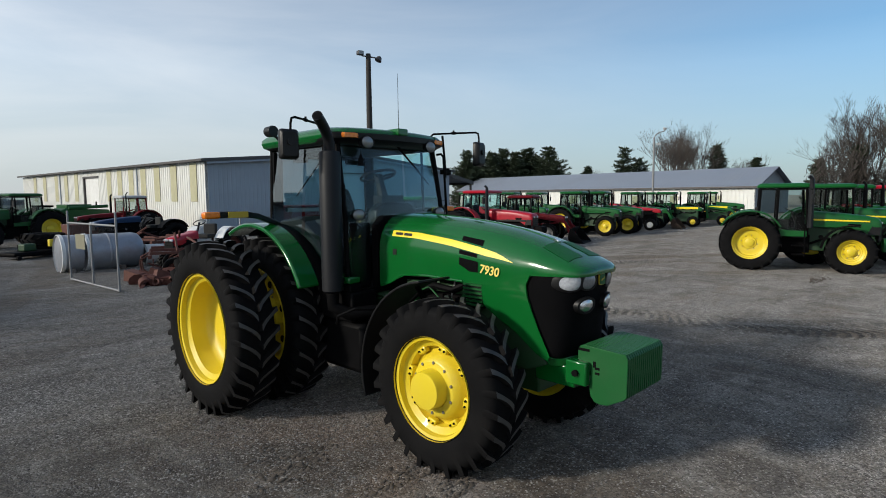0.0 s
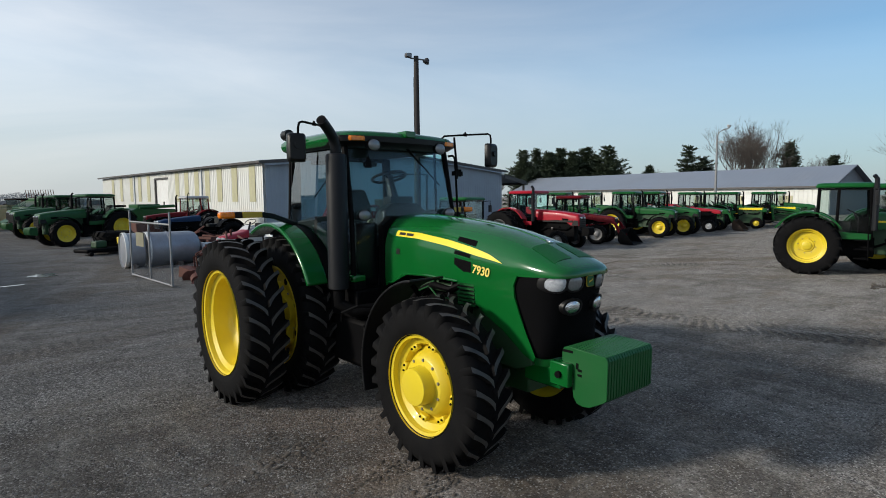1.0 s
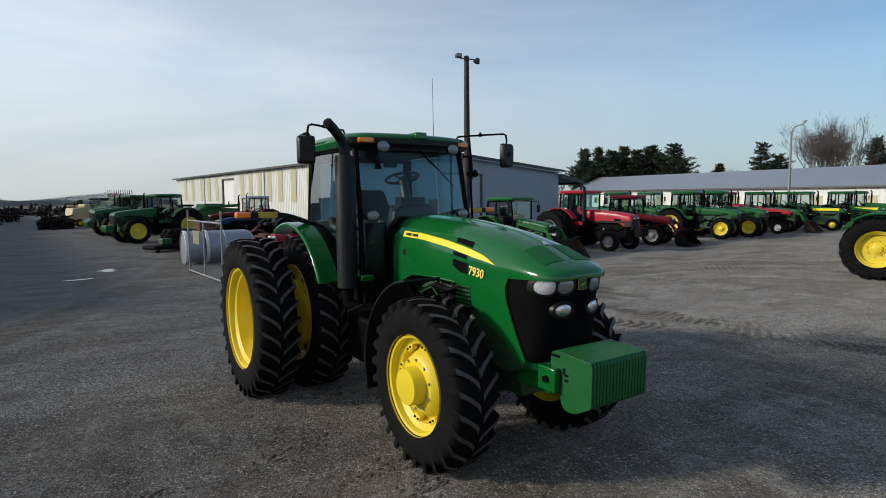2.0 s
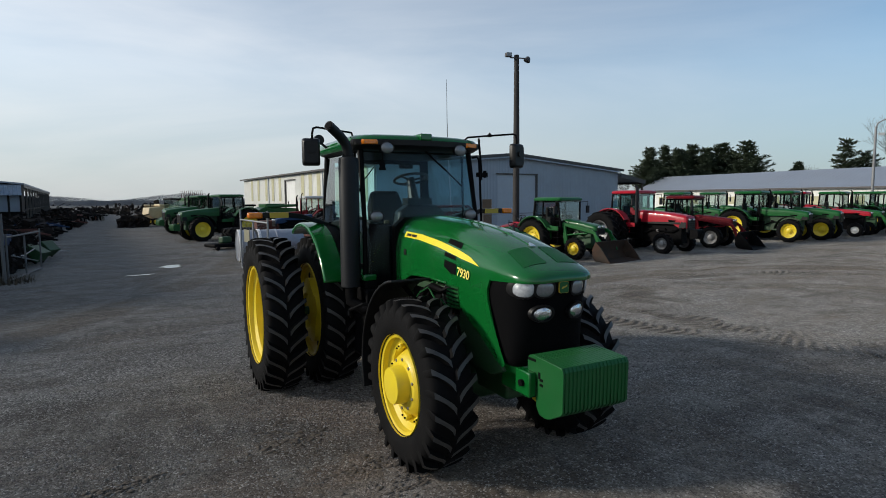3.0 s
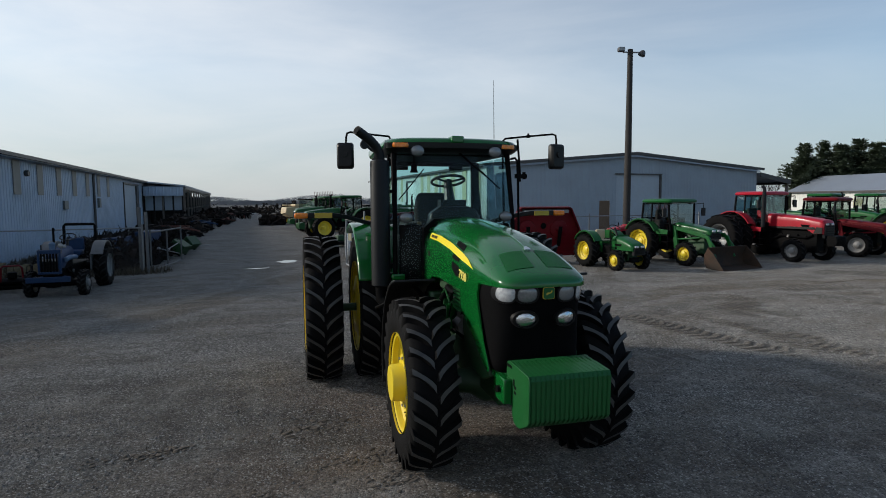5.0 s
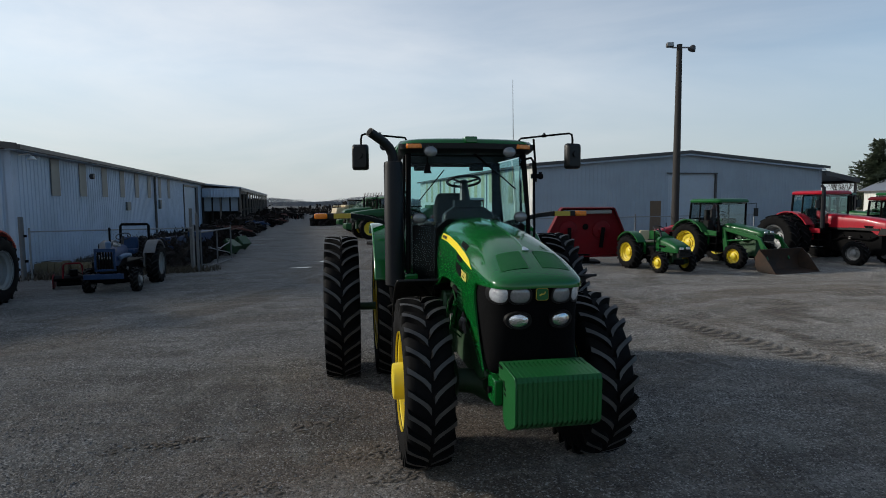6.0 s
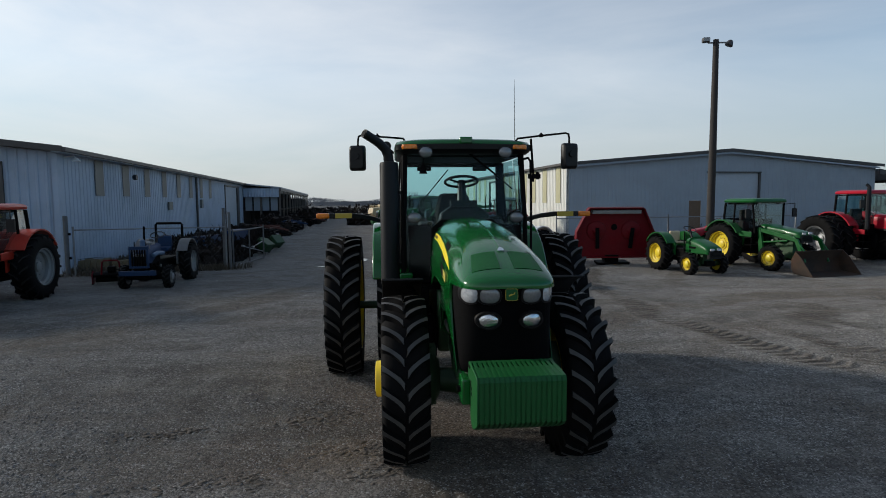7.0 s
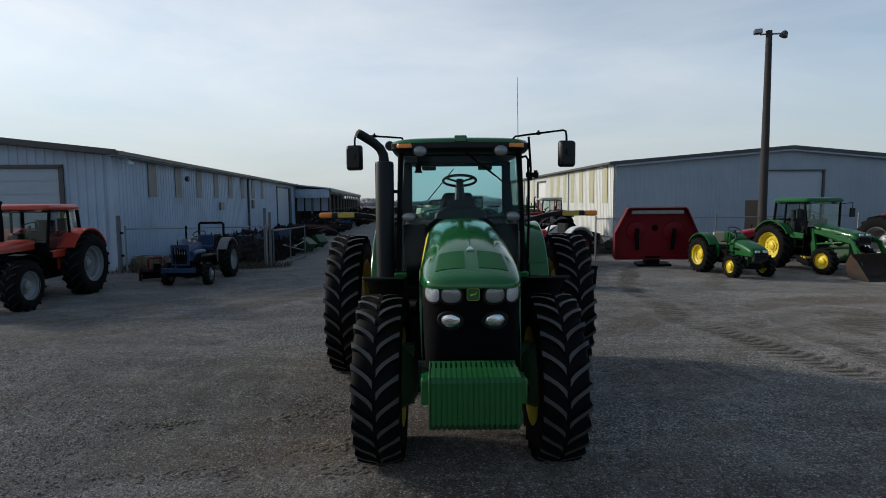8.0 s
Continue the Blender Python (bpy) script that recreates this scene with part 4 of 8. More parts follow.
def left_building():
    """Corner next the yard at the origin, long side along +y, body towards -x."""
    b = thing("metal_shed", pose(-12.05, 15.33, 0, 0, 0, 5.1), "long white ribbed metal shed with a dark roof edge", "building", kind="structure")
    L, W, H, R = 104.0, 20.0, 4.14, 5.2
    g = Geo()
    ribbed(g, "y", 0, 30.1, 0, H, 0.0, 1, 0.3, 0.02)
    ribbed(g, "y", 36.2, L, 0, H, 0.0, 1, 0.3, 0.02)
    ribbed(g, "y", 30.1, 36.2, 3.75, H, 0.0, 1, 0.3, 0.02)
    g.box(-0.2, -0.02, 0, 30.1, 0, H).box(-0.2, -0.02, 36.2, L, 0, H)
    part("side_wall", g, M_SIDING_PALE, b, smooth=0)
    g = Geo()
    top = lambda x: H + (R - H) * (1 - abs(x + W / 2) / (W / 2))
    ribbed(g, "x", -W, -7.9, 0, H, 0.0, -1, slope=top)
    ribbed(g, "x", -1.75, 0, 0, H, 0.0, -1, slope=top)
    ribbed(g, "x", -7.9, -1.75, 3.7, H, 0.0, -1, slope=top)
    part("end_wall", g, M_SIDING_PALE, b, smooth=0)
    g = Geo().box(-7.9, -1.75, 0.08, 0.14, 0, 3.7)
    door = part("roll_door", g, M_DOOR, b, "pale closed roll-up door")
    for k in range(8):
        part("panel", Geo().box(-7.88, -1.77, 0.05, 0.075, k * 0.462 + 0.02, k * 0.462 + 0.442), M_DOOR, door)
    fr = Geo().box(-1.78, -1.62, -0.06, 0.1, 0, 3.8).box(-8.05, -7.88, -0.06, 0.1, 0, 3.8).box(-8.05, -1.62, -0.06, 0.1, 3.7, 3.82)
    part("door_frame", fr, M_TRIM, b)
    rf = Geo()
    ov = 0.35
    rf.prism([(ov, H + 0.02), (-W / 2, R + 0.1), (-W - ov, H + 0.02), (-W - ov, H + 0.16), (-W / 2, R + 0.24), (ov, H + 0.16)], "y", -0.4, L)
    part("roof", rf, M_ROOF, b)
    tr = Geo().prism([(ov + 0.03, H - 0.02), (-W / 2, R + 0.05), (-W - ov, H - 0.02), (-W - ov, H + 0.18), (-W / 2, R + 0.26), (ov + 0.03, H + 0.18)], "y", -0.46, -0.405)
    tr.box(ov + 0.005, ov + 0.13, -0.45, L, H + 0.0, H + 0.14)
    part("gutter", tr, M_TRIM, b)
    part("soffit", Geo().box(0.035, ov, -0.4, L, H - 0.04, H + 0.0), M_SIDING_PALE, b)
    for k in range(8):
        y = 3.0 + 2.95 * k
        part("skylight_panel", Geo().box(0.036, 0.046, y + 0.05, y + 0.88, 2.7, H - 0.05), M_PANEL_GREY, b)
    part("corner_trim", Geo().box(-0.15, 0.05, -0.06, 0.16, 0, H), M_SIDING_PALE, b)
    part("downspout", Geo().tube([(0.12, 19.5, H + 0.02), (0.1, 19.5, H - 0.3), (0.1, 19.5, 0.2)], 0.075, 8), M_TRIM, b)
    part("vent", Geo().box(0.03, 0.12, 12.8, 13.5, 2.0, 2.45), M_PANEL_GREY, b)
    part("wall_box", Geo().box(0.03, 0.16, 20.6, 21.1, 2.0, 2.6), M_PANEL_GREY, b)
    lamp = Geo().tube([(0.0, 0.6, H - 0.12), (0.3, 0.6, H - 0.08), (0.38, 0.6, H - 0.16)], 0.025, 8).lathe([(0.05, 0), (0.14, 0.10), (0.13, 0.12), (0.0, 0.13)], 12, pose(0.38, 0.6, H - 0.15, 0, 90, 0))
    part("wall_lamp", lamp, M_WHITEPAINT, b)
    part("round_vent", Geo().tube([(0.0, 7.5, 3.6), (0.16, 7.5, 3.6)], 0.13, 12), M_TRIM, b)
    part("side_door", Geo().box(-0.12, -0.04, 30.1, 36.2, 0, 3.75), M_DOOR, b, "pale sliding door standing closed")
    part("side_door_frame", Geo().box(-0.1, 0.08, 36.1, 37.2, 0, 3.9).box(-0.1, 0.08, 29.9, 30.1, 0, 3.9).box(-0.1, 0.1, 29.9, 37.2, 3.75, 3.9), M_TRIM, b)
    # the open lean-to beyond the door
    s0, s1, d = 39.5, 103.0, 3.6
    part("lean_to_roof", Geo().prism([(0.05, H + 0.02), (d + 0.2, H - 0.35), (d + 0.2, H - 0.22), (0.05, H + 0.16)], "y", s0 - 0.1, s1), M_ROOF, b)
    g = Geo()
    ribbed(g, "x", 0.1, d, H - 1.25, H - 0.36, s0, -1)
    part("lean_to_end", g, M_SIDING_PALE, b, smooth=0)
    part("lean_to_fascia", Geo().box(d + 0.1, d + 0.2, s0, s1, H - 0.62, H - 0.36), M_TRIM, b)
    for k in range(14):
        part("post", Geo().box(d - 0.02, d + 0.16, s0 + 0.02 + k * 4.6, s0 + 0.2 + k * 4.6, 0, H - 0.4), M_SHADEWOOD, b)
    part("post", Geo().box(1.7, 1.85, s0 + 0.02, s0 + 0.17, 0, H - 1.2), M_SHADEWOOD, b)
    part("beam", Geo().box(d - 0.02, d + 0.08, s0, s1, H - 0.85, H - 0.63), M_SHADEWOOD, b)
    # dark boards added for the shade deep in the lean-to, with rails and partitions
    for k in range(13):
        y = s0 + 0.1 + k * 4.6
        part("shade_boards", Geo().box(0.05, 0.11, y, y + 4.5, 0, H - 0.3), M_SHADE_BOARDS, b, "dark boards added for the shade at the back of the lean-to")
        part("stall_rail", Geo().box(d + 0.0, d + 0.06, y + 0.12, y + 4.5, 1.5, 1.68), M_SHADE_BOARDS, b)
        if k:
            part("stall_partition", Geo().box(0.12, d - 0.1, y, y + 0.06, 0, H - 1.3), M_SHADE_BOARDS, b)
    # pale sheets between dark studs near the open end
    for k in range(4):
        x = 0.2 + 0.84 * k
        part("end_sheet", Geo().box(x, x + 0.68, s0 + 0.5, s0 + 0.53, 1.5, H - 0.7), M_SIDING_SHADED, b, "pale sheet set between dark studs")
        part("stud", Geo().box(x + 0.69, x + 0.83, s0 + 0.44, s0 + 0.56, 0, H - 0.5), M_SHADE_BOARDS, b)
    # chimney pipe on the roof
    part("flue", Geo().tube([(-6.5, 3.0, 4.6), (-6.5, 3.0, 5.6)], 0.16, 12), M_TRIM, b)


left_building()


def right_building():
    """Corner next the yard at the origin, long side along +y, gable wall along +x."""
    b = thing("metal_warehouse", pose(10.97, 31.74, 0, 0, 0, 3.9), "long cream metal warehouse with yellowed strips and a gable end toned grey for shade", "building", kind="structure")
    L, W, H, R = 38.2, 23.8, 4.7, 5.64
    g = Geo()
    ribbed(g, "y", 0, 17.4, 0, H, 0.0, -1)
    ribbed(g, "y", 20.6, L, 0, H, 0.0, -1)
    ribbed(g, "y", 17.4, 20.6, 4.15, H, 0.0, -1)
    g.box(0.03, 0.2, 0, 17.4, 0, H).box(0.03, 0.2, 20.6, L, 0, H)
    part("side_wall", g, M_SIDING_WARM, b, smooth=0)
    top = lambda x: H + (R - H) * (1 - abs(x - W / 2) / (W / 2))
    g = Geo()
    ribbed(g, "x", 0, 8.95, 0, H, 0.0, -1, 0.3, 0.013, slope=top)
    ribbed(g, "x", 8.95, 9.85, 2.3, H, 0.0, -1, 0.3, 0.013, slope=top)
    ribbed(g, "x", 9.85, 10.375, 0, H, 0.0, -1, 0.3, 0.013, slope=top)
    ribbed(g, "x", 10.375, 14.27, 4.22, H, 0.0, -1, 0.3, 0.013, slope=top)
    ribbed(g, "x", 14.27, W, 0, H, 0.0, -1, 0.3, 0.013, slope=top)
    # gable turned from the sun: its shade is in the siding colour
    part("gable_wall", g, M_SIDING_SHADED, b, smooth=0)
    part("big_door", Geo().box(10.375, 14.27, 0.05, 0.1, 0, 4.22), M_DOOR, b, "large pale sliding door, shut")
    part("door_track", Geo().box(10.2, 14.4, -0.1, -0.035, 4.2, 4.29).box(14.25, 14.38, -0.08, 0.05, 0, 4.2), M_TRIM, b)
    part("man_door", Geo().box(8.95, 9.85, 0.03, 0.08, 0.0, 2.28), M_BROWN, b)
    part("side_door", Geo().box(0.06, 0.1, 17.4, 20.6, 0, 4.15), M_WHITEPAINT, b, "white sliding door")
    part("side_door_frame", Geo().box(-0.08, 0.04, 20.5, 20.72, 0, 4.28).box(-0.08, 0.04, 17.3, 20.72, 4.15, 4.28), M_TRIM, b)
    for y in (1.0, 3.7, 6.2, 8.4, 10.5, 12.6, 14.7, 22.0, 24.6, 27.2, 30.6, 33.6):
        part("skylight_panel", Geo().box(-0.046, -0.036, y, y + 0.85, 2.2, H - 0.08), M_PANEL, b)
    for y in (9.7, 26.4):
        part("downspout", Geo().tube([(-0.1, y, H - 0.05), (-0.1, y, 0.2)], 0.06, 8), M_SIDING_SHADED, b)
    part("roof", Geo().prism([(-0.3, H + 0.02), (W / 2, R + 0.06), (W + 0.3, H + 0.02), (W + 0.3, H + 0.12), (W / 2, R + 0.2), (-0.3, H + 0.12)], "y", -0.35, L + 0.3), M_ROOF, b)
    part("roof_trim", Geo().prism([(-0.34, H - 0.05), (W / 2, R + 0.0), (W + 0.34, H - 0.05), (W + 0.34, H + 0.14), (W / 2, R + 0.22), (-0.34, H + 0.14)], "y", -0.42, -0.355).box(-0.42, -0.305, -0.4, L + 0.3, H - 0.02, H + 0.12), M_TRIM, b)
    part("rake_board", Geo().prism([(0, H - 0.17), (W / 2, R - 0.12), (W, H - 0.17), (W, H - 0.06), (W / 2, R - 0.01), (0, H - 0.06)], "y", -0.34, -0.30), M_SIDING_PALE, b, "pale metal rake trim")
    # porch roof on the far corner
    part("porch_roof", Geo().prism([(W, 4.35), (W + 3.3, 3.75), (W + 3.3, 3.9), (W, 4.5)], "y", -0.3, 12), M_ROOF, b)
    part("porch_fascia", Geo().box(W + 3.3, W + 3.38, -0.3, 12, 3.55, 3.9).prism([(W, 4.15), (W + 3.3, 3.55), (W + 3.3, 3.9), (W, 4.5)], "y", -0.36, -0.305), M_TRIM, b)
    for y in (0, 4, 8, 12):
        part("porch_post", Geo().box(W + 3.05, W + 3.2, y - 0.2, y - 0.05, 0, 3.75), M_SHADEWOOD, b)


right_building()


def long_barn():
    b = thing("long_barn", pose(73.4, 17.8, 0, 0, 0, -4.25), "long low white barn with a pale grey metal roof", "barn", kind="structure")
    L, H, D, R = 53.0, 3.3, 12.0, 5.9
    g = Geo()
    ribbed(g, "y", 0, L, 0, H, 0.0, -1, 0.5, 0.03)
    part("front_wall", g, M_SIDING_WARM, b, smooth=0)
    g = Geo()
    for x in (0.02, L):
        g.prism([(0.0, 0.0), (D, 0.0), (D, H), (D / 2, R), (0.0, H)], "y", x, x - 0.1 if x > 1 else x + 0.1)
    g.box(D - 0.1, D, 0, L, 0, H)
    # barn ends also take the siding darkened for shade
    part("end_walls", g, M_SIDING_SHADED, b)
    rf = Geo()
    for sx in (0, 1):
        x0, x1 = (-0.5, D / 2) if sx == 0 else (D + 0.5, D / 2)
        y = -0.6
        verts = []
        n = 0
        while y < L + 0.6:
            for dy, o in ((0, 0), (0.5, 0), (0.54, 0.012), (0.62, 0.012)):
                verts += [(x0, y + dy, H + 0.12 + o), (x1, y + dy, R + 0.12 + o)]
                n += 1
            y += 0.68
        rf.add(verts, [(2 * i, 2 * i + 2, 2 * i + 3, 2 * i + 1) for i in range(n - 1)])
        rf.add([(x0, -0.6, H), (x1, -0.6, R), (x1, L + 0.6, R), (x0, L + 0.6, H)], [(0, 1, 2, 3)])
    part("roof", rf, M_ROOF, b, smooth=0)
    part("eave_trim", Geo().box(-0.56, -0.48, -0.6, L + 0.6, H - 0.06, H + 0.14), M_TRIM, b)
    for y, w in ((4, 1.6), (9.5, 1.4), (15, 1.7), (20.5, 1.3), (26, 1.6), (33, 1.5), (40, 1.6), (47, 1.4)):
        part("window_panel", Geo().box(-0.045, -0.035, y, y + w, 1.2, 2.3), M_PANEL, b)
    for y in (2.0, 18.0):
        part("barn_door", Geo().box(-0.05, -0.036, y + 5.2, y + 7.8, 0, 2.4), M_WHITEPAINT, b)


long_barn()


# ---- yard lamps ----
def yard_lamp(m, H, label, double=True):
    p = thing("yard_lamp", m, label, "lamp post", "pole lamps in the yard")
    part("pole", Geo().tube([(0, 0, 0), (0.01, 0, H * 0.5), (0, 0, H)], [0.17, 0.15, 0.115], 12), M_WOODPOLE, p)
    arm = Geo().tube([(-0.32, 0, H - 0.12), (0.5, 0, H - 0.14), (0.62, 0, H - 0.08)], 0.035, 8)
    part("arm", arm, M_GALV, p)
    hd = Geo().box(-0.55, -0.26, -0.13, 0.13, H - 0.10, H + 0.09)
    part("flood_lamp", hd, M_TRIM, p, bevel=0.03)
    part("lamp_glass", Geo().box(-0.53, -0.28, -0.145, -0.132, H - 0.08, H + 0.07), M_LENS_DIM, p)
    if double:
        hd = Geo().lathe([(0.05, 0), (0.11, 0.05), (0.17, 0.22), (0.15, 0.25), (0, 0.26)], 14, pose(0.6, 0, H - 0.05, 0, 115, 0))
        part("dusk_lamp", hd, M_TRIM, p)
    return p


yard_lamp(pose(13.0, 18.1, 0, 0, 0, -15), 9.1, "tall dark wooden pole with two flood lamps")
def slim_lamp(m, H, label):
    p = thing("yard_lamp", m, label, "lamp post", "pole lamps in the yard")
    part("pole", Geo().tube([(0, 0, 0), (0, 0, H * 0.5), (0, 0, H)], [0.13, 0.11, 0.09], 12), M_POLE, p)
    part("arm", Geo().tube([(0, 0, H - 0.1), (0.1, 0, H + 0.25), (0.45, 0, H + 0.5), (0.95, 0, H + 0.62)], 0.05, 8), M_POLE, p)
    part("dusk_lamp", Geo().lathe([(0.05, 0), (0.12, 0.06), (0.2, 0.24), (0.17, 0.3), (0, 0.32)], 14, pose(0.95, 0, H + 0.66, 0, -80, 0)), M_GREYPAINT, p)
    part("flood_lamp", Geo().box(0.2, 0.62, -0.15, 0.15, H - 0.75, H - 0.55).tube([(0, 0, H - 0.6), (0.3, 0, H - 0.62)], 0.03, 6), M_GREYPAINT, p, bevel=0.03)


slim_lamp(pose(52.5, 21.6, 0, 0, 0, -60), 8.2, "slender grey steel pole with a curved lamp arm")

# ---- the tractor in the middle of the yard ----
HERO = thing("row_crop_tractor", pose(0, 0, 0), "clean green cab tractor with yellow rims and dual rear wheels", "tractor")


def lerp_table(table, y):
    """Smooth reading of rows (y, value, ...) at y."""
    if y <= table[0][0]:
        return table[0][1:]
    for a, b in zip(table, table[1:]):
        if y <= b[0]:
            u = (y - a[0]) / (b[0] - a[0])
            return tuple(p + (q - p) * u for p, q in zip(a[1:], b[1:]))
    return table[-1][1:]


# y, half width, foot, shoulder, crown
HOOD = [(-1.092, 0.12, 1.748, 1.752, 1.775), (-1.085, 0.20, 1.742, 1.750, 1.795), (-1.07, 0.262, 1.742, 1.752, 1.812), (-1.045, 0.312, 1.742, 1.755, 1.83), (-1.01, 0.346, 1.742, 1.757, 1.848), (-0.96, 0.368, 1.742, 1.757, 1.87),
        (-0.88, 0.386, 1.74, 1.755, 1.905), (-0.78, 0.40, 1.735, 1.75, 1.945), (-0.66, 0.41, 1.73, 1.745, 1.992), (-0.52, 0.418, 1.68, 1.72, 2.035), (-0.3, 0.423, 1.62, 1.70, 2.09), (0.0, 0.425, 1.62, 1.71, 2.14),
        (0.4, 0.427, 1.62, 1.73, 2.185), (0.9, 0.43, 1.60, 1.76, 2.215), (1.15, 0.43, 1.50, 1.77, 2.22), (1.32, 0.43, 1.46, 1.77, 2.222)]
HP = 2.6


def hood_x(y, z):
    w, zb, zs, zt = lerp_table(HOOD, y)
    if z <= zs:
        return w
    return w * max(0.0, 1 - min(1, (z - zs) / (zt - zs)) ** HP) ** (1 / HP)


def hood_z(y, x):
    w, zb, zs, zt = lerp_table(HOOD, y)
    return zs + (zt - zs) * max(0.0, 1 - min(1, abs(x) / w) ** HP) ** (1 / HP)


def side_patch(y0, y1, low, high, s, off=0.004, n=24, k=4, thick=0.006):
    """A decal or insert that hugs the side of the hood between two edges z = low(y), high(y)."""
    g = Geo()
    for o in (off,):
        verts = []
        for i in range(n + 1):
            y = y0 + (y1 - y0) * i / n
            for j in range(k + 1):
                z = low(y) + (high(y) - low(y)) * j / k
                verts.append((s * (hood_x(y, z) + o), y, z))
        g.add(verts, [(i * (k + 1) + j, (i + 1) * (k + 1) + j, (i + 1) * (k + 1) + j + 1, i * (k + 1) + j + 1) for i in range(n) for j in range(k)])
    return g


def nose_plan(z, w, yb, yf, n=28, p=3.0):
    """One level of the nose seen from above, from one cheek round the front to the other."""
    pts = []
    for i in range(n + 1):
        a = math.pi * i / n
        c, s = math.cos(a), math.sin(a)
        pts.append((-w * math.copysign(abs(c) ** (2 / p), c), yb - (yb - yf) * abs(s) ** (2 / p), z))
    return pts


def hero_hood():
    t = HERO
    g = Geo()
    rings = []
    ys = [-1.092, -1.085, -1.077, -1.068, -1.055, -1.04, -1.02, -0.99, -0.96, -0.92, -0.88, -0.83, -0.78, -0.72, -0.66, -0.59, -0.52, -0.41, -0.3, -0.15, 0.0, 0.2, 0.4, 0.65, 0.9, 1.15, 1.32]
    for y in ys:
        w, zb, zs, zt = lerp_table(HOOD, y)
        rings.append(arch(w, zb, zt, y, 28, HP, (zs - zb) / (zt - zb)))
    g.rings(rings, closed=False, cap0=True, cap1=True)
    hood = part("hood", g, M_GREEN, t, smooth=50)
    # raised centre of the hood and its two dark screens
    for s in (-1, 1):
        v = []
        for i in range(9):
            y = -0.66 - 0.27 * i / 8
            for j in range(9):
                x = s * (0.055 + (0.20 + 0.03 * i / 8) * j / 8)
                v.append((x, y, hood_z(y, x) + 0.004))
        part("air_screen", Geo().add(v, [(i * 9 + j, (i + 1) * 9 + j, (i + 1) * 9 + j + 1, i * 9 + j + 1) for i in range(8) for j in range(8)]), M_GREEN_MAT, hood, "matt dark green hood screen")
        line = lambda y: lerp_table([(-0.47, 1.822), (-0.3, 1.862), (-0.08, 1.908), (0.3, 1.966), (0.76, 2.012), (1.2, 2.026)], y)[0]
        part("hood_stripe", side_patch(-0.46, 1.14, lambda y: line(y) - 0.030 * min(1, (y + 0.465) / 0.35), lambda y: line(y) + 0.030 * min(1, (y + 0.465) / 0.18), s), M_STRIPE, hood, "bright yellow stripe")
        for y0, y1 in ((0.975, 1.085), (0.84, 0.955)):
            part("lettering_bar", side_patch(y0, y1, lambda y: line(y) - 0.012, lambda y: line(y) + 0.014, s, 0.008, 4, 1), M_BLACK, hood)
        part("upper_vent", side_patch(-0.09, 0.17, lambda y: 1.965 + y * 0.16, lambda y: 2.012 + y * 0.12, s), M_GRILLE, hood)
        part("lower_vent", side_patch(-0.07, 0.16, lambda y: 1.71 + 0.45 * max(0, y - 0.03), lambda y: 1.815 + 0.12 * y, s), M_GRILLE, hood)
        part("middle_vent", side_patch(-0.05, 0.17, lambda y: 1.848 + 0.12 * y, lambda y: 1.884 + 0.13 * y, s), M_GRILLE, hood)
        part("latch", side_patch(1.04, 1.10, lambda y: 1.80, lambda y: 1.86, s, 0.005, 2, 2), M_BLACK, hood)
        # flank below the hood, swept down to the nose
        fl = Geo()
        prof = [(0.12, 1.625), (0.12, 1.60), (-0.10, 1.60), (-0.13, 1.42), (-0.25, 1.34), (-0.48, 1.22), (-0.70, 1.06), (-0.80, 1.02), (-0.83, 1.06), (-0.735, 1.25), (-0.66, 1.42), (-0.61, 1.55), (-0.60, 1.65), (-0.64, 1.735), (-0.5, 1.70), (-0.3, 1.63)]
        fl.rings([[(s * (0.405 if z > 1.2 else 0.395), y, z) for y, z in prof], [(s * (0.424 if z > 1.5 else 0.424 - (1.5 - z) * 0.06), y, z) for y, z in prof]])
        part("flank_panel", fl, M_GREEN, t, bevel=0.006)
        sh = Geo()
        sh.rings([[(s * x, y, z) for y, z in ((-0.06, 1.45), (-0.2, 1.42), (-0.5, 1.25), (-0.72, 1.1), (-0.78, 0.98), (-0.6, 0.90), (-0.3, 0.92), (-0.1, 1.05), (-0.02, 1.25))] for x in (0.33, 0.375)])
        part("inner_shield", sh, M_GREEN_DARK, t, "shaded dark green side shield", bevel=0.01)
        lv = Geo().box(s * 0.37, s * 0.40, -0.12, 0.12, 1.38, 1.615)
        lou = part("louvre_panel", lv, M_BLACK, t)
        for k in range(6):
            part("slat", Geo().box(s * 0.395, s * 0.428, -0.115, 0.115, 1.395 + k * 0.037, 1.413 + k * 0.037), M_GREEN_CAST, lou)
        # engine bay edge
        part("hood_rail", Geo().tube([(s * 0.42, 0.12, 1.61), (s * 0.42, 0.6, 1.62), (s * 0.42, 0.95, 1.60), (s * 0.425, 1.15, 1.50), (s * 0.43, 1.3, 1.45)], 0.014, 8), M_GREEN, t)
        txt = bpy.data.curves.new("model_number", "FONT")
        txt.body, txt.size, txt.extrude, txt.shear, txt.offset = "7930", 0.112, 0.002, 0.12, 0.0022
        tmp = bpy.data.objects.new("model_number", txt)
        me = bpy.data.meshes.new_from_object(tmp)
        me.materials.clear()
        me.materials.append(M_GOLD)
        place = Matrix(((0, 0, s, s * 0.432), (s, 0, 0, -0.09 if s < 0 else -0.35), (0, 1, 0, 1.712), (0, 0, 0, 1)))
        part("model_number", me, None, hood, "gold model number", m=place @ pose(0, 0, 0, 0, 0, -5 if s < 0 else 5))
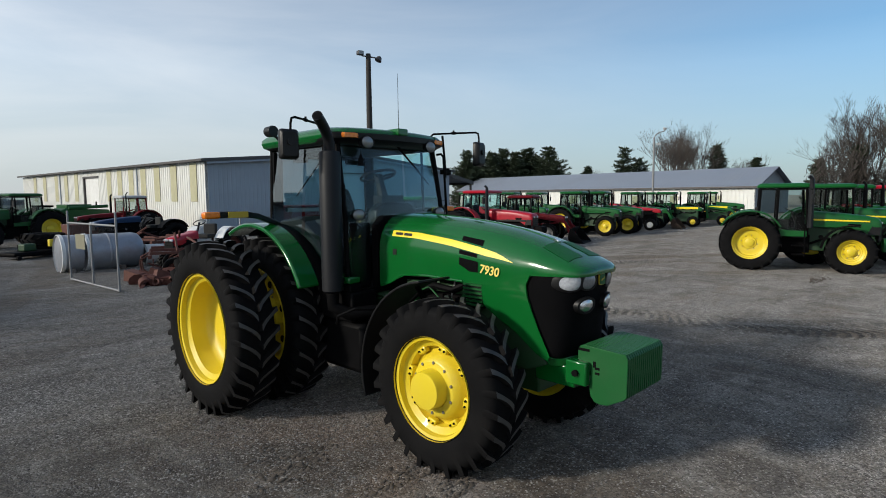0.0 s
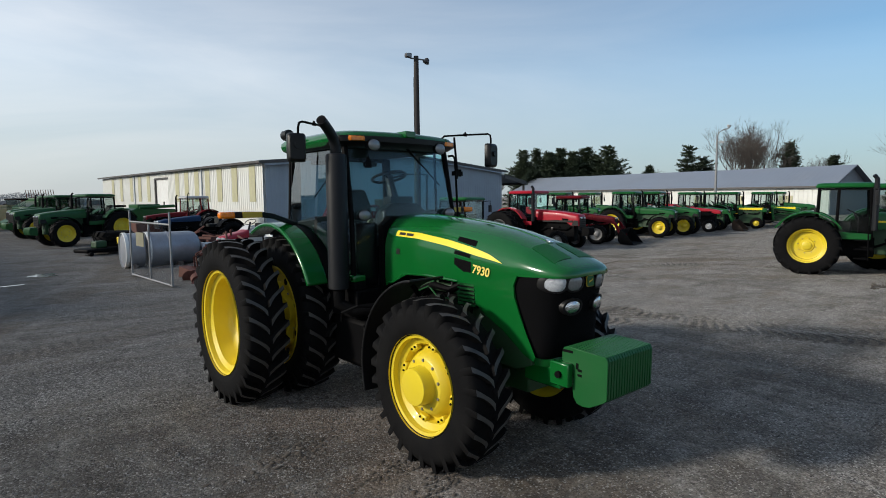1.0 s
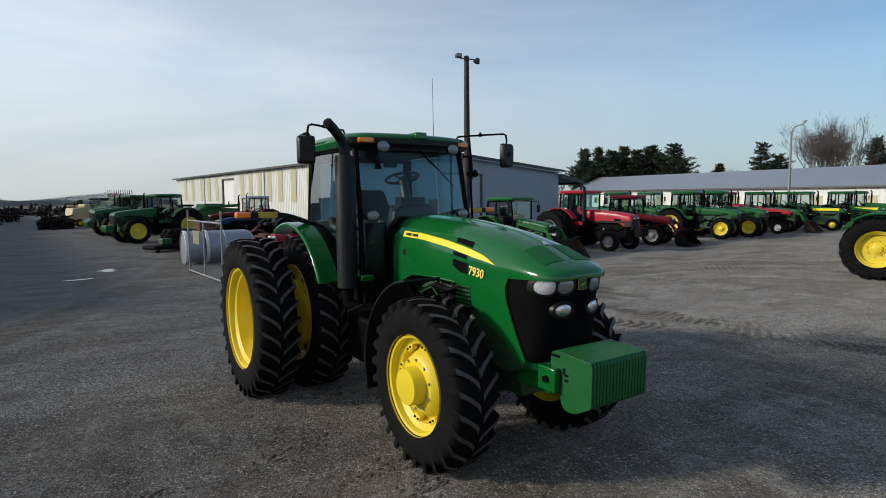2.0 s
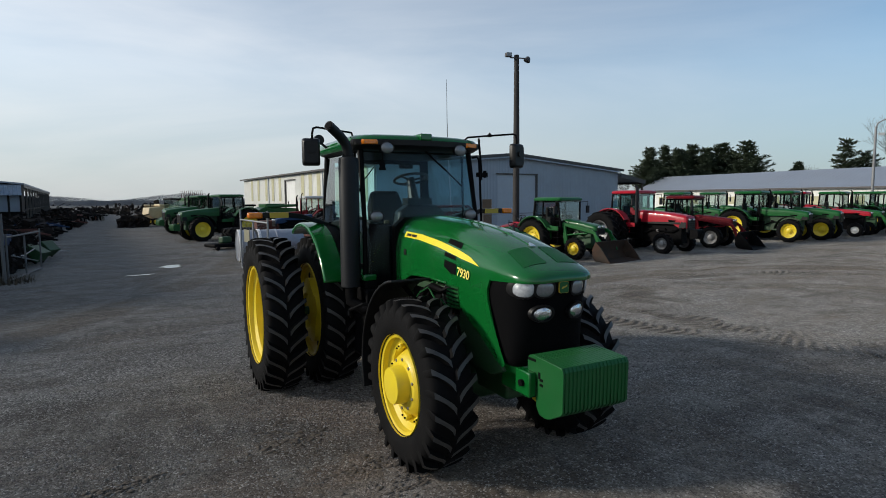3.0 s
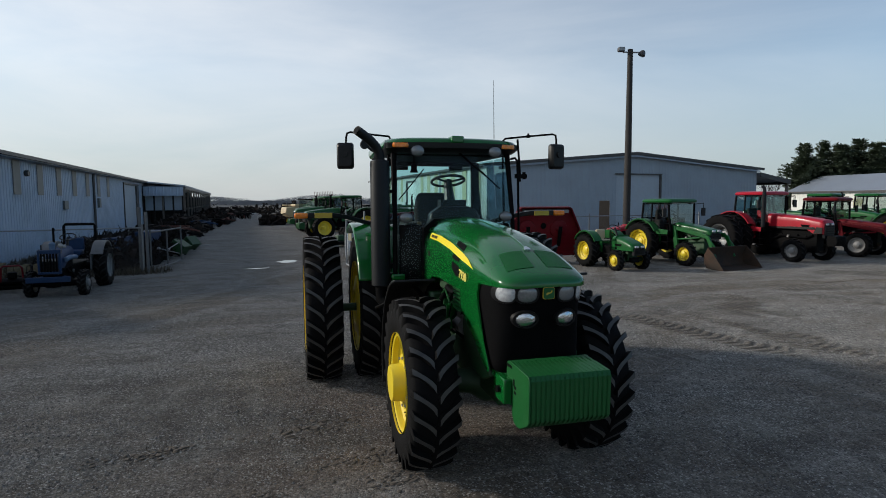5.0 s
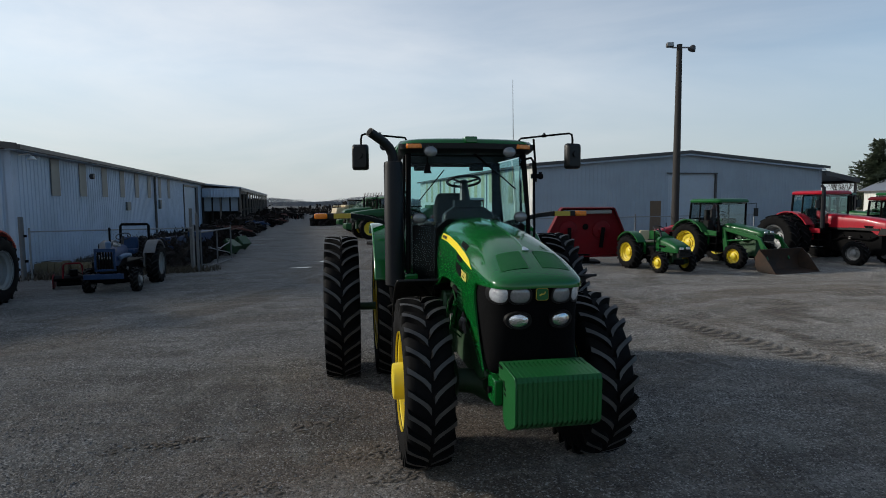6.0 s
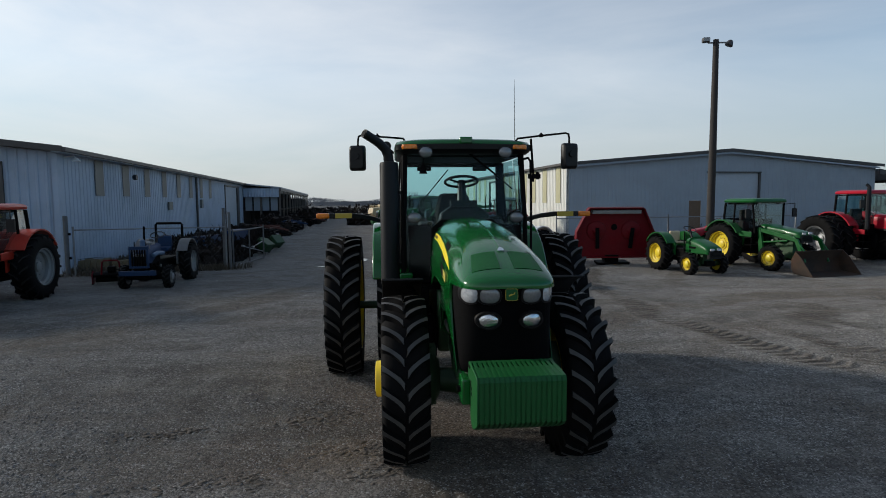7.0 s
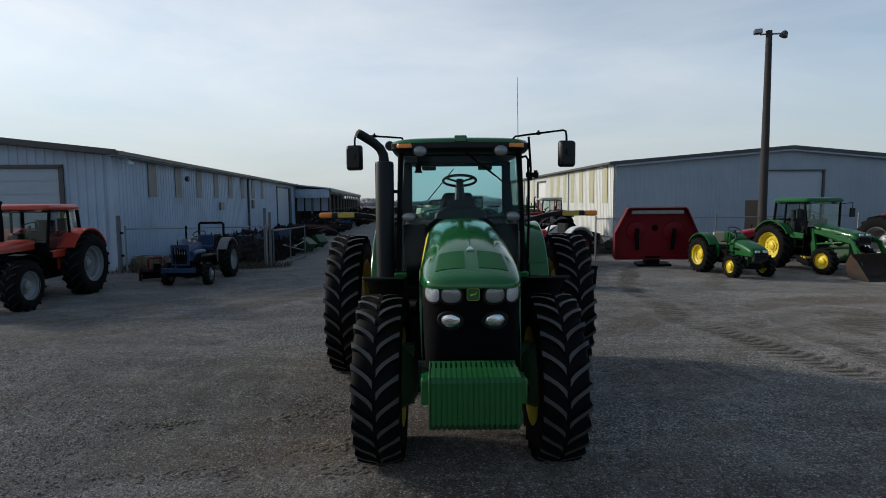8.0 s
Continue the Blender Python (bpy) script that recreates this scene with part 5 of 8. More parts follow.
    badge = Geo().prism([(-0.03, -0.02), (0.03, -0.02), (0.02, 0.02), (0.0, 0.045), (-0.02, 0.02)], "z", -0.004, 0.014, pose(0, -0.645, hood_z(-0.645, 0) + 0.006, 22, 0, 0))
    part("nose_badge", badge, M_CHROME, hood, "small silver badge", bevel=0.004)
    part("hood_ridge", Geo().tube([(0, y, hood_z(y, 0) - 0.007) for y in [-0.6 + 0.1 * k for k in range(19)]], 0.014, 8), M_GREEN, hood)


def hero_nose():
    t = HERO
    # level, half width, back edge, front
    levels = [(1.035, 0.335, -0.80, -0.93), (1.06, 0.365, -0.79, -0.955), (1.12, 0.375, -0.77, -0.965), (1.25, 0.383, -0.72, -0.985), (1.40, 0.39, -0.66, -1.01), (1.52, 0.395, -0.61, -1.03), (1.62, 0.40, -0.595, -1.05), (1.70, 0.40, -0.61, -1.068), (1.742, 0.395, -0.64, -1.07)]
    g = Geo()
    g.rings([nose_plan(*q) for q in levels], closed=False, cap0=True, cap1=True)
    gr = part("grille", g, M_GRILLE, t, "black mesh grille with lamps let in", smooth=50)

    def front(x, z):
        w, yb, yf = lerp_table([(q[0], *q[1:]) for q in levels], z)
        return yb - (yb - yf) * max(0.0, 1 - (abs(x) / w) ** 3.0) ** (1 / 3.0)

    def lamp(x, z, a, b, lens, bezel, name, depth=0.02, sq=0.8):
        ring0, ring1, ring2, ring3 = [], [], [], []
        n = 24
        for k in range(n):
            c, s = math.cos(2 * math.pi * k / n), math.sin(2 * math.pi * k / n)
            e = lambda q: (x + a * q * math.copysign(abs(c) ** sq, c), z + b * q * math.copysign(abs(s) ** sq, s))
            for ring, q, o in ((ring0, 1.28, 0.006), (ring1, 1.2, -depth), (ring2, 1.0, -depth), (ring3, 0.96, 0.004)):
                px, pz = e(q)
                ring.append((px, front(min(0.39, max(-0.39, px)), pz) + o, pz))
        bz = Geo().rings([ring0, ring1, ring2, ring3], True, False, False)
        bp = part(name, bz, bezel, gr)
        li = []
        for q, o in ((0.99, -depth * 0.6), (0.8, -depth * 1.1), (0.4, -depth * 1.45), (0.08, -depth * 1.5)):
            row = []
            for k in range(n):
                c, s = math.cos(2 * math.pi * k / n), math.sin(2 * math.pi * k / n)
                px, pz = x + a * q * math.copysign(abs(c) ** sq, c), z + b * q * math.copysign(abs(s) ** sq, s)
                row.append((px, front(min(0.39, max(-0.39, px)), pz) + o, pz))
            li.append(row)
        part("lens", Geo().rings(li, True, False, True), lens, bp)

    for s in (-1, 1):
        lamp(s * 0.312, 1.690, 0.058, 0.064, M_LENS, M_BLACK, "headlight", 0.016, 0.8)
        lamp(s * 0.166, 1.690, 0.076, 0.060, M_LENS_DIM, M_BLACK, "headlight", 0.014)
        lamp(s * 0.17, 1.492, 0.083, 0.060, M_LAMP, M_BLACK, "driving_lamp", 0.035, 1.0)
    em = Geo()
    em.prism([(-0.048, -0.036), (-0.036, -0.046), (0.036, -0.046), (0.048, -0.036), (0.048, 0.036), (0.036, 0.046), (-0.036, 0.046), (-0.048, 0.036)], "y", -0.006, 0.006, pose(0, -1.080, 1.700, -2))
    e = part("emblem", em, M_REFLECT, gr)
    em = Geo().prism([(-0.045, -0.033), (-0.033, -0.043), (0.033, -0.043), (0.045, -0.033), (0.045, 0.033), (0.033, 0.043), (-0.033, 0.043), (-0.045, 0.033)], "y", -0.009, 0.0, pose(0, -1.080, 1.700, -2))
    part("emblem_field", em, M_GREEN_CAST, e)
    part("emblem_bar", Geo().prism([(-0.026, 1.694), (-0.012, 1.707), (0.012, 1.706), (0.024, 1.722), (0.026, 1.712), (0.016, 1.700), (0.0, 1.697), (-0.020, 1.688)], "y", -1.0925, -1.085), M_REFLECT, e)
    # green sill under the grille and the weight carrier
    lip = Geo().rings([nose_plan(0.955, 0.30, -0.56, -0.90), nose_plan(0.97, 0.355, -0.57, -0.965), nose_plan(1.035, 0.375, -0.58, -0.985), nose_plan(1.055, 0.36, -0.60, -0.97)], closed=False)
    part("nose_sill", lip, M_GREEN, t, smooth=50)
    cr = Geo().box(-0.395, 0.395, -1.10, -0.98, 0.90, 1.05).box(-0.28, 0.28, -1.0, -0.6, 0.80, 0.98)
    part("weight_carrier", cr, M_GREEN, t, bevel=0.015)
    for s in (-1, 1):
        part("carrier_cheek", Geo().prism([(-1.17, 0.88), (-1.17, 1.075), (-0.98, 1.075), (-0.98, 0.88)], "x", s * 0.33, s * 0.40), M_GREEN, t, bevel=0.012)
        part("tow_bolt", Geo().tube([(s * 0.40, -1.08, 0.98), (s * 0.425, -1.08, 0.98)], 0.028, 8), M_MATT, t)
    n = 17
    pitch = 0.63 / n
    full = [(-1.165, 0.86), (-1.175, 0.80), (-1.21, 0.752), (-1.27, 0.742), (-1.33, 0.752), (-1.46, 0.822), (-1.485, 0.85), (-1.49, 1.15), (-1.47, 1.185), (-1.20, 1.20), (-1.12, 1.205), (-1.075, 1.19), (-1.06, 1.15), (-1.06, 1.08), (-1.11, 1.06), (-1.165, 1.06), (-1.175, 0.98)]
    slab = Geo()
    slab.rings([[(x, y, z) for y, z in full] for x in (-pitch * 0.30, pitch * 0.30)])
    body = [(-1.18, 0.865), (-1.19, 0.81), (-1.22, 0.762), (-1.27, 0.75), (-1.32, 0.758), (-1.452, 0.83), (-1.478, 0.855), (-1.487, 1.147), (-1.468, 1.182), (-1.262, 1.195), (-1.25, 1.18), (-1.245, 1.13), (-1.20, 1.10), (-1.18, 1.0)]
    slab.rings([[(-pitch * 0.483, y, z) for y, z in body], [(-pitch * 0.497, -1.32 + (y + 1.32) * 0.97, 1.01 + (z - 1.01) * 0.97) for y, z in body]][::-1] + [[(pitch * 0.483, y, z) for y, z in body], [(pitch * 0.497, -1.32 + (y + 1.32) * 0.97, 1.01 + (z - 1.01) * 0.97) for y, z in body]])
    head = [(-1.065, 1.10), (-1.062, 1.15), (-1.078, 1.188), (-1.12, 1.203), (-1.155, 1.2), (-1.16, 1.18), (-1.16, 1.10)]
    slab.rings([[(x, y, z) for y, z in head] for x in (-pitch * 0.485, pitch * 0.485)])
    me = slab.mesh("front_weight", M_GREEN_CAST, 30)
    for k in range(n):
        part("front_weight", me, None, t, "green suitcase weight" if k == 0 else "", m=pose((k - (n - 1) / 2) * pitch - 0.005, 0, 0))
    end = part("weight_end", Geo().rings([[(x, y, z) for y, z in full] for x in (-0.335, -0.322)]), M_GREEN_CAST, t, bevel=0.004)
    for y, z, w, h in ((-1.115, 1.165, 0.05, 0.022), (-1.21, 1.06, 0.012, 0.05), (-1.235, 0.99, 0.02, 0.02), (-1.235, 1.03, 0.02, 0.02), (-1.13, 0.93, 0.012, 0.04)):
        part("slot", Geo().box(-0.3375, -0.330, y - w, y + w, z - h / 2, z + h / 2), M_MATT, end)


def hero_cab():
    t = HERO
    zf, zr = 1.48, 2.95
    for s in (-1, 1):
        part("front_pillar", Geo().tube([(s * 0.745, 1.475, zf), (s * 0.735, 1.51, 2.2), (s * 0.715, 1.66, zr + 0.03)], [0.03, 0.028, 0.036], 8), M_MATT, t)
        part("door_pillar", Geo().tube([(s * 0.765, 1.84, zf), (s * 0.742, 1.87, zr + 0.03)], 0.016, 8), M_MATT, t)
        part("rear_pillar", Geo().tube([(s * 0.81, 2.90, 1.95), (s * 0.73, 2.98, zr + 0.03)], 0.022, 8), M_MATT, t)
        part("sill", Geo().box(s * 0.64, s * 0.80, 1.38, 2.32, 1.49, 1.565), M_GREEN, t, bevel=0.02)
        part("sill_skirt", Geo().box(s * 0.64, s * 0.78, 1.38, 2.32, 1.40, 1.488), M_MATT, t, bevel=0.01)
        part("lower_body", Geo().box(s * 0.45, s * 0.78, 1.36, 2.3, 1.08, 1.40), M_MATT, t, bevel=0.02)
        gl = Geo().add([(s * 0.755, 1.49, zf + 0.09), (s * 0.815, 2.20, zf + 0.09), (s * 0.742, 2.21, zr), (s * 0.715, 1.67, zr)], [(0, 1, 2, 3)])
        part("door_glass", gl, M_GLASS, t, smooth=0).visible_shadow = False
        gl = Geo().add([(s * 0.825, 2.25, 1.72), (s * 0.815, 2.89, 2.02), (s * 0.728, 2.96, zr), (s * 0.742, 2.25, zr)], [(0, 1, 2, 3)])
        part("side_window", gl, M_GLASS, t, smooth=0).visible_shadow = False
        part("quarter_panel", Geo().prism([(2.25, 1.40), (2.95, 1.40), (2.93, 2.0), (2.25, 1.70)], "x", s * 0.76, s * 0.79), M_MATT, t)
    v = []
    n = 12
    for k in range(n + 1):
        u = -1 + 2 * k / n
        bow = 0.05 * (1 - u * u)
        v += [(u * 0.735, 1.475 - bow, 1.50), (u * 0.725, 1.515 - bow, 2.25), (u * 0.708, 1.655 - bow * 0.9, zr + 0.05)]
    part("windshield", Geo().add(v, [(3 * k + j, 3 * k + 3 + j, 3 * k + 4 + j, 3 * k + 1 + j) for k in range(n) for j in range(2)]), M_GLASS, t, smooth=80).visible_shadow = False
    part("rear_window", Geo().add([(-0.75, 2.93, 2.05), (0.75, 2.93, 2.05), (0.73, 2.985, 2.905), (-0.73, 2.985, 2.905)], [(0, 1, 2, 3)]), M_GLASS, t, smooth=0).visible_shadow = False
    for s in (-1, 1):
        part("rear_frame", Geo().prism([(s * 0.65, 2.0), (s * 0.775, 2.0), (s * 0.755, zr), (s * 0.64, zr)], "y", 2.89, 2.925), M_MATT, t)
        part("footwell_panel", Geo().box(s * 0.41, s * 0.69, 1.49, 1.53, 1.42, 2.13), M_MATT, t, bevel=0.02)
    part("headliner", Geo().box(-0.71, 0.71, 1.72, 2.99, 2.955, 2.99).box(-0.73, 0.73, 2.91, 2.99, 2.90, 2.955), M_SEAT, t, bevel=0.01)
    for s in (-1, 1):
        part("rear_lamp_pod", Geo().box(s * 0.4 - 0.1, s * 0.4 + 0.1, 2.84, 2.9, 2.84, 2.90), M_SEAT, t, bevel=0.015)
    part("cowl_trim", Geo().rings([[(-0.445, y, z), (-0.40, y - 0.02, z), (-0.39, y + 0.03, z), (-0.435, y + 0.05, z)] for y, z in ((1.56, 1.52), (1.60, 1.7), (1.70, 1.9), (1.66, 2.05), (1.60, 2.16))]), M_OLIVE, t, "olive-tan moulded trim beside the pedals", smooth=60)
    part("door_panel", Geo().box(0.715, 0.735, 1.52, 2.2, 1.43, 2.02), M_MATT, t, bevel=0.005)
    part("side_console", Geo().prism([(1.95, 1.42), (2.9, 1.42), (2.9, 2.12), (2.5, 2.18), (2.2, 2.02), (1.98, 1.8)], "x", -0.72, -0.36), M_SEAT, t, bevel=0.04)
    part("side_console", Geo().prism([(2.1, 1.42), (2.9, 1.42), (2.9, 2.12), (2.6, 2.15), (2.2, 1.9)], "x", 0.40, 0.70), M_SEAT, t, bevel=0.04)
    part("instrument_cowl", Geo().prism([(-0.34, 2.0), (0.34, 2.0), (0.30, 2.26), (0.18, 2.34), (-0.18, 2.34), (-0.30, 2.26)], "y", 1.5, 1.68), M_BLACK, t, bevel=0.03)
    part("rear_wall", Geo().box(-0.78, 0.78, 2.90, 2.97, 1.35, 2.05), M_MATT, t, bevel=0.02)
    part("cab_floor", Geo().box(-0.72, 0.72, 1.42, 2.95, 1.36, 1.42), M_MATT, t)
    fire = Geo()
    fire.rings([[(x, 1.36, z) for x, z in ((-0.42, 1.42), (0.42, 1.42), (0.42, 2.1), (0.3, 2.2), (-0.3, 2.2), (-0.42, 2.1))], [(x, 1.46, z) for x, z in ((-0.42, 1.42), (0.42, 1.42), (0.42, 2.1), (0.3, 2.2), (-0.3, 2.2), (-0.42, 2.1))]])
    part("firewall", fire, M_MATT, t)

    # roof: green shell over a black brow
    def slab(rows):
        rings = []
        for z, hx, y0, y1, r in rows:
            ring = []
            for sx, sy, b in ((-1, -1, 180), (1, -1, 270), (1, 1, 0), (-1, 1, 90)):
                cx, cy = sx * (hx - r), (y1 - r) if sy > 0 else (y0 + r)
                ring += [(cx + r * math.cos(radians(b + q * 15)), cy + r * math.sin(radians(b + q * 15)), z) for q in range(7)]
                if (sx, sy) == (-1, -1):
                    ring += [(-hx + r + (hx - r) * k / 4, y0, z) for k in range(1, 8)]
            mid = (y0 + y1) / 2
            # the front edge bows back towards the corners
            rings.append([(x, y + 0.14 * (x / hx) ** 2 * max(0.0, (mid - y) / (mid - y0)), z) for x, y, z in ring])
        return Geo().rings(rings)
    part("roof", slab([(2.985, 0.79, 1.74, 3.08, 0.16), (3.0, 0.82, 1.68, 3.13, 0.16), (3.05, 0.835, 1.50, 3.14, 0.14), (3.09, 0.832, 1.425, 3.12, 0.12), (3.125, 0.81, 1.44, 3.09, 0.16), (3.155, 0.745, 1.54, 3.0, 0.22), (3.172, 0.55, 1.78, 2.76, 0.26)]), M_GREEN, t, smooth=60)
    brow = slab([(2.972, 0.765, 1.58, 3.03, 0.10), (2.985, 0.80, 1.48, 3.06, 0.10), (3.025, 0.828, 1.40, 2.1, 0.10), (3.085, 0.828, 1.395, 2.1, 0.10)])
    br = part("brow", brow, M_BLACK, t, "black roof brow with lamps", smooth=50)
    part("roof_receiver", Geo().box(-0.075, 0.075, 1.385, 1.62, 3.085, 3.165), M_GREEN, t, bevel=0.015)
    for s in (-1, 1):
        part("marker_lamp", Geo().rings([[(x * q, -0.045 if q < 1 else -0.025, z * q) for x, z in ((-0.09, -0.028), (0.09, -0.028), (0.1, 0.0), (0.09, 0.03), (-0.09, 0.03), (-0.1, 0.0))] for q in (0.72, 1.0)] + [[(x, 0.04, z) for x, z in ((-0.09, -0.028), (0.09, -0.028), (0.1, 0.0), (0.09, 0.03), (-0.09, 0.03), (-0.1, 0.0))]], m=pose(s * 0.655, 1.515, 3.055, 0, 0, s * 13)), M_AMBER, br)
        for x, y, z, k, up in ((s * 0.475, 1.435, 2.99, 0.8, br), (s * 0.617, 1.43, 2.216, 0.72, t)):
            at = pose(x, y, z, 0, 0, 90) @ Matrix.Diagonal((1, 1, k, 1))
            lp = part("work_lamp", Geo().lathe([(0.0, 0.07), (0.07, 0.06), (0.088, 0.0), (0.084, -0.014), (0.078, -0.008)], 24, at).tube([(x, y + 0.05, z), (x + s * 0.06, y + 0.08, z - 0.03)], 0.02, 6), M_BLACK, up)
            part("lens", Geo().lathe([(0.079, -0.006), (0.06, -0.022), (0.03, -0.029), (0.0, -0.031)], 24, at), M_LENS_DIM, lp)
    # mirrors
    for s, mx, yy, route in ((-1, -1.28, 1.68, ((-0.68, 1.98, 3.14), (-0.72, 1.95, 3.2), (-1.04, 1.735, 3.2), (-1.22, 1.65, 3.205), (-1.26, 1.645, 3.19), (-1.27, 1.65, 3.14), (-1.275, 1.66, 2.94))),
                             (1, 1.222, 1.32, ((0.62, 1.60, 3.12), (0.66, 1.57, 3.165), (0.92, 1.47, 3.188), (1.18, 1.33, 3.205), (1.208, 1.315, 3.19), (1.215, 1.31, 3.14), (1.22, 1.315, 2.94)))):
        part("mirror_arm", Geo().tube(route, 0.0125, 8), M_MATT, t)
        kx, ky, kz = route[2]
        part("arm_clamp", Geo().tube([(kx - 0.02, ky + s * 0.01, kz), (kx + 0.02, ky - s * 0.01, kz)], 0.019, 8).tube([(kx, ky, kz), (kx, ky, kz + 0.035)], 0.012, 6), M_MATT, t)
        g = Geo()
        def rr(q, y):
            ring = []
            for sx, sz, b in ((-1, -1, 180), (1, -1, 270), (1, 1, 0), (-1, 1, 90)):
                cx, cz = sx * (0.098 * q - 0.03), sz * (0.152 * q - 0.03)
                ring += [(cx + 0.03 * math.cos(radians(b + k * 30)), y, cz + 0.03 * math.sin(radians(b + k * 30))) for k in range(4)]
            return ring
        g.rings([rr(0.78, -0.055), rr(0.94, -0.035), rr(1.0, 0.0), rr(0.98, 0.03)])
        g.tube([(0, -0.05, 0.02), (0, -0.075, 0.02)], 0.035, 10)
        mi = part("mirror", g, M_BLACK, t, m=pose(mx, yy, 2.935, 0, 0, 12 * s))
        part("mirror_glass", Geo().rings([rr(0.9, 0.031), rr(0.88, 0.034)]), M_CHROME, mi)
    part("roof_side_lamp", Geo().tube([(-0.80, 2.62, 3.05), (-0.92, 2.64, 3.15)], 0.016, 6).tube([(-0.93, 2.57, 3.165), (-0.93, 2.59, 3.165), (-0.93, 2.70, 3.165), (-0.93, 2.73, 3.165)], [0.062, 0.066, 0.06, 0.03], 14), M_BLACK, t)
    # wiper, grab rails, aerial
    part("wiper", Geo().tube([(0.06, 1.565, 2.99), (0.22, 1.575, 2.86), (0.42, 1.58, 2.70)], [0.014, 0.011, 0.009], 6).tube([(0.27, 1.59, 2.835), (0.60, 1.60, 2.555)], 0.009, 6), M_MATT, t)
    part("rear_wiper", Geo().tube([(-0.05, 2.965, 2.86), (-0.42, 2.955, 2.42)], 0.008, 6), M_MATT, t)
    part("grab_rail", Geo().tube([(0.74, 1.60, 2.92), (0.785, 1.56, 2.93), (0.81, 1.545, 2.89), (0.815, 1.53, 2.6), (0.81, 1.49, 2.1), (0.80, 1.47, 1.72), (0.76, 1.48, 1.68)], 0.015, 8), M_MATT, t)
    part("rail_bracket", Geo().box(0.79, 0.935, 1.535, 1.585, 2.68, 2.735).tube([(0.845, 1.545, 2.64), (0.845, 1.545, 2.76), (0.82, 1.57, 3.16)], 0.014, 8).tube([(0.905, 1.56, 2.67), (0.905, 1.56, 2.76)], 0.022, 8), M_MATT, t)
    part("aerial", Geo().tube([(0.80, 2.36, 3.05), (0.80, 2.36, 3.22), (0.79, 2.36, 4.03)], [0.014, 0.005, 0.0022], 6), M_MATT, t)
    # driver's place
    seat = Geo()
    seat.rings([[(x, y, z) for x, y in ((-0.26, 2.1), (0.26, 2.1), (0.27, 2.6), (-0.27, 2.6))] for z in (1.80, 1.94)])
    part("seat", seat, M_SEAT, t, bevel=0.05)
    bk = Geo().rings([[(-0.25, 2.56, 1.9), (0.25, 2.56, 1.9), (0.25, 2.70, 1.9), (-0.25, 2.70, 1.9)], [(-0.26, 2.62, 2.3), (0.26, 2.62, 2.3), (0.26, 2.75, 2.3), (-0.26, 2.75, 2.3)], [(-0.20, 2.67, 2.52), (0.20, 2.67, 2.52), (0.20, 2.77, 2.52), (-0.20, 2.77, 2.52)]])
    part("backrest", bk, M_SEAT, t, bevel=0.05)
    part("seat_base", Geo().box(-0.2, 0.2, 2.2, 2.6, 1.42, 1.80), M_MATT, t, bevel=0.02)
    wh = pose(0.0, 1.84, 2.655, -17)
    g = Geo().tube([(0.205 * math.cos(a), 0.205 * math.sin(a), 0) for a in [2 * math.pi * k / 28 for k in range(29)]], 0.017, 8, wh, caps=False)
    for a in (90, 210, 330):
        g.tube([(0, 0, -0.02), (0.2 * math.cos(radians(a)), 0.2 * math.sin(radians(a)), 0)], 0.013, 6, wh)
    g.tube([(0, 0, 0.01), (0, 0, -0.06)], 0.05, 12, wh)
    part("steering_wheel", g, M_BLACK, t)
    part("steering_column", Geo().tube([(0, 1.83, 2.62), (0, 1.68, 2.15), (0, 1.60, 1.5)], [0.05, 0.09, 0.12], 10).box(-0.16, 0.16, 1.58, 1.74, 2.22, 2.42), M_BLACK, t)
    part("armrest_console", Geo().box(-0.52, -0.30, 1.95, 2.6, 2.05, 2.14).box(-0.62, -0.36, 2.0, 2.7, 1.42, 1.98), M_SEAT, t, bevel=0.03)
    part("buddy_seat", Geo().box(0.35, 0.68, 2.2, 2.6, 1.42, 1.85).box(0.35, 0.68, 2.6, 2.7, 1.85, 2.2), M_SEAT, t, bevel=0.03)
    part("hanging_tag", Geo().prism([(-0.05, 0.0), (0.05, 0.0), (0.03, 0.05), (0.04, 0.06), (0.0, 0.14), (-0.04, 0.06), (-0.03, 0.05)], "y", 1.52, 1.525, pose(-0.50, 0, 2.74)).tube([(-0.5, 1.52, 2.87), (-0.5, 1.52, 2.95)], 0.004, 5), M_MATT, t)


def hero_exhaust():
    t = HERO
    x, y = -0.905, 1.52
    part("muffler", Geo().tube([(x, y, 1.40), (x, y, 1.43), (x, y, 2.84), (x, y, 2.87), (x, y, 2.88)], [0.06, 0.112, 0.112, 0.105, 0.07], 24), M_MUFFLER, t, "matt charcoal exhaust muffler")
    part("tail_pipe", Geo().tube([(x, y, 2.86), (x - 0.01, y - 0.01, 2.96), (x - 0.045, y - 0.03, 3.03), (x - 0.11, y - 0.08, 3.09), (x - 0.20, y - 0.15, 3.145), (x - 0.28, y - 0.21, 3.19)], [0.062, 0.058, 0.055, 0.054, 0.053, 0.052], 16), M_MUFFLER, t)
    part("pipe_mouth", Geo().tube([(x - 0.281, y - 0.211, 3.1905), (x - 0.2825, y - 0.212, 3.1915)], 0.043, 14), M_MATT, t)
    part("muffler_bracket", Geo().box(x, -0.72, y - 0.03, y + 0.03, 1.62, 1.68), M_MATT, t)
    part("muffler_bracket", Geo().box(x, -0.73, y - 0.02, y + 0.03, 2.5, 2.54), M_MATT, t)
    part("exhaust_elbow", Geo().tube([(x, y, 1.42), (x, y, 1.26), (-0.80, 1.40, 1.18), (-0.5, 1.2, 1.2)], 0.07, 12), M_MATT, t)


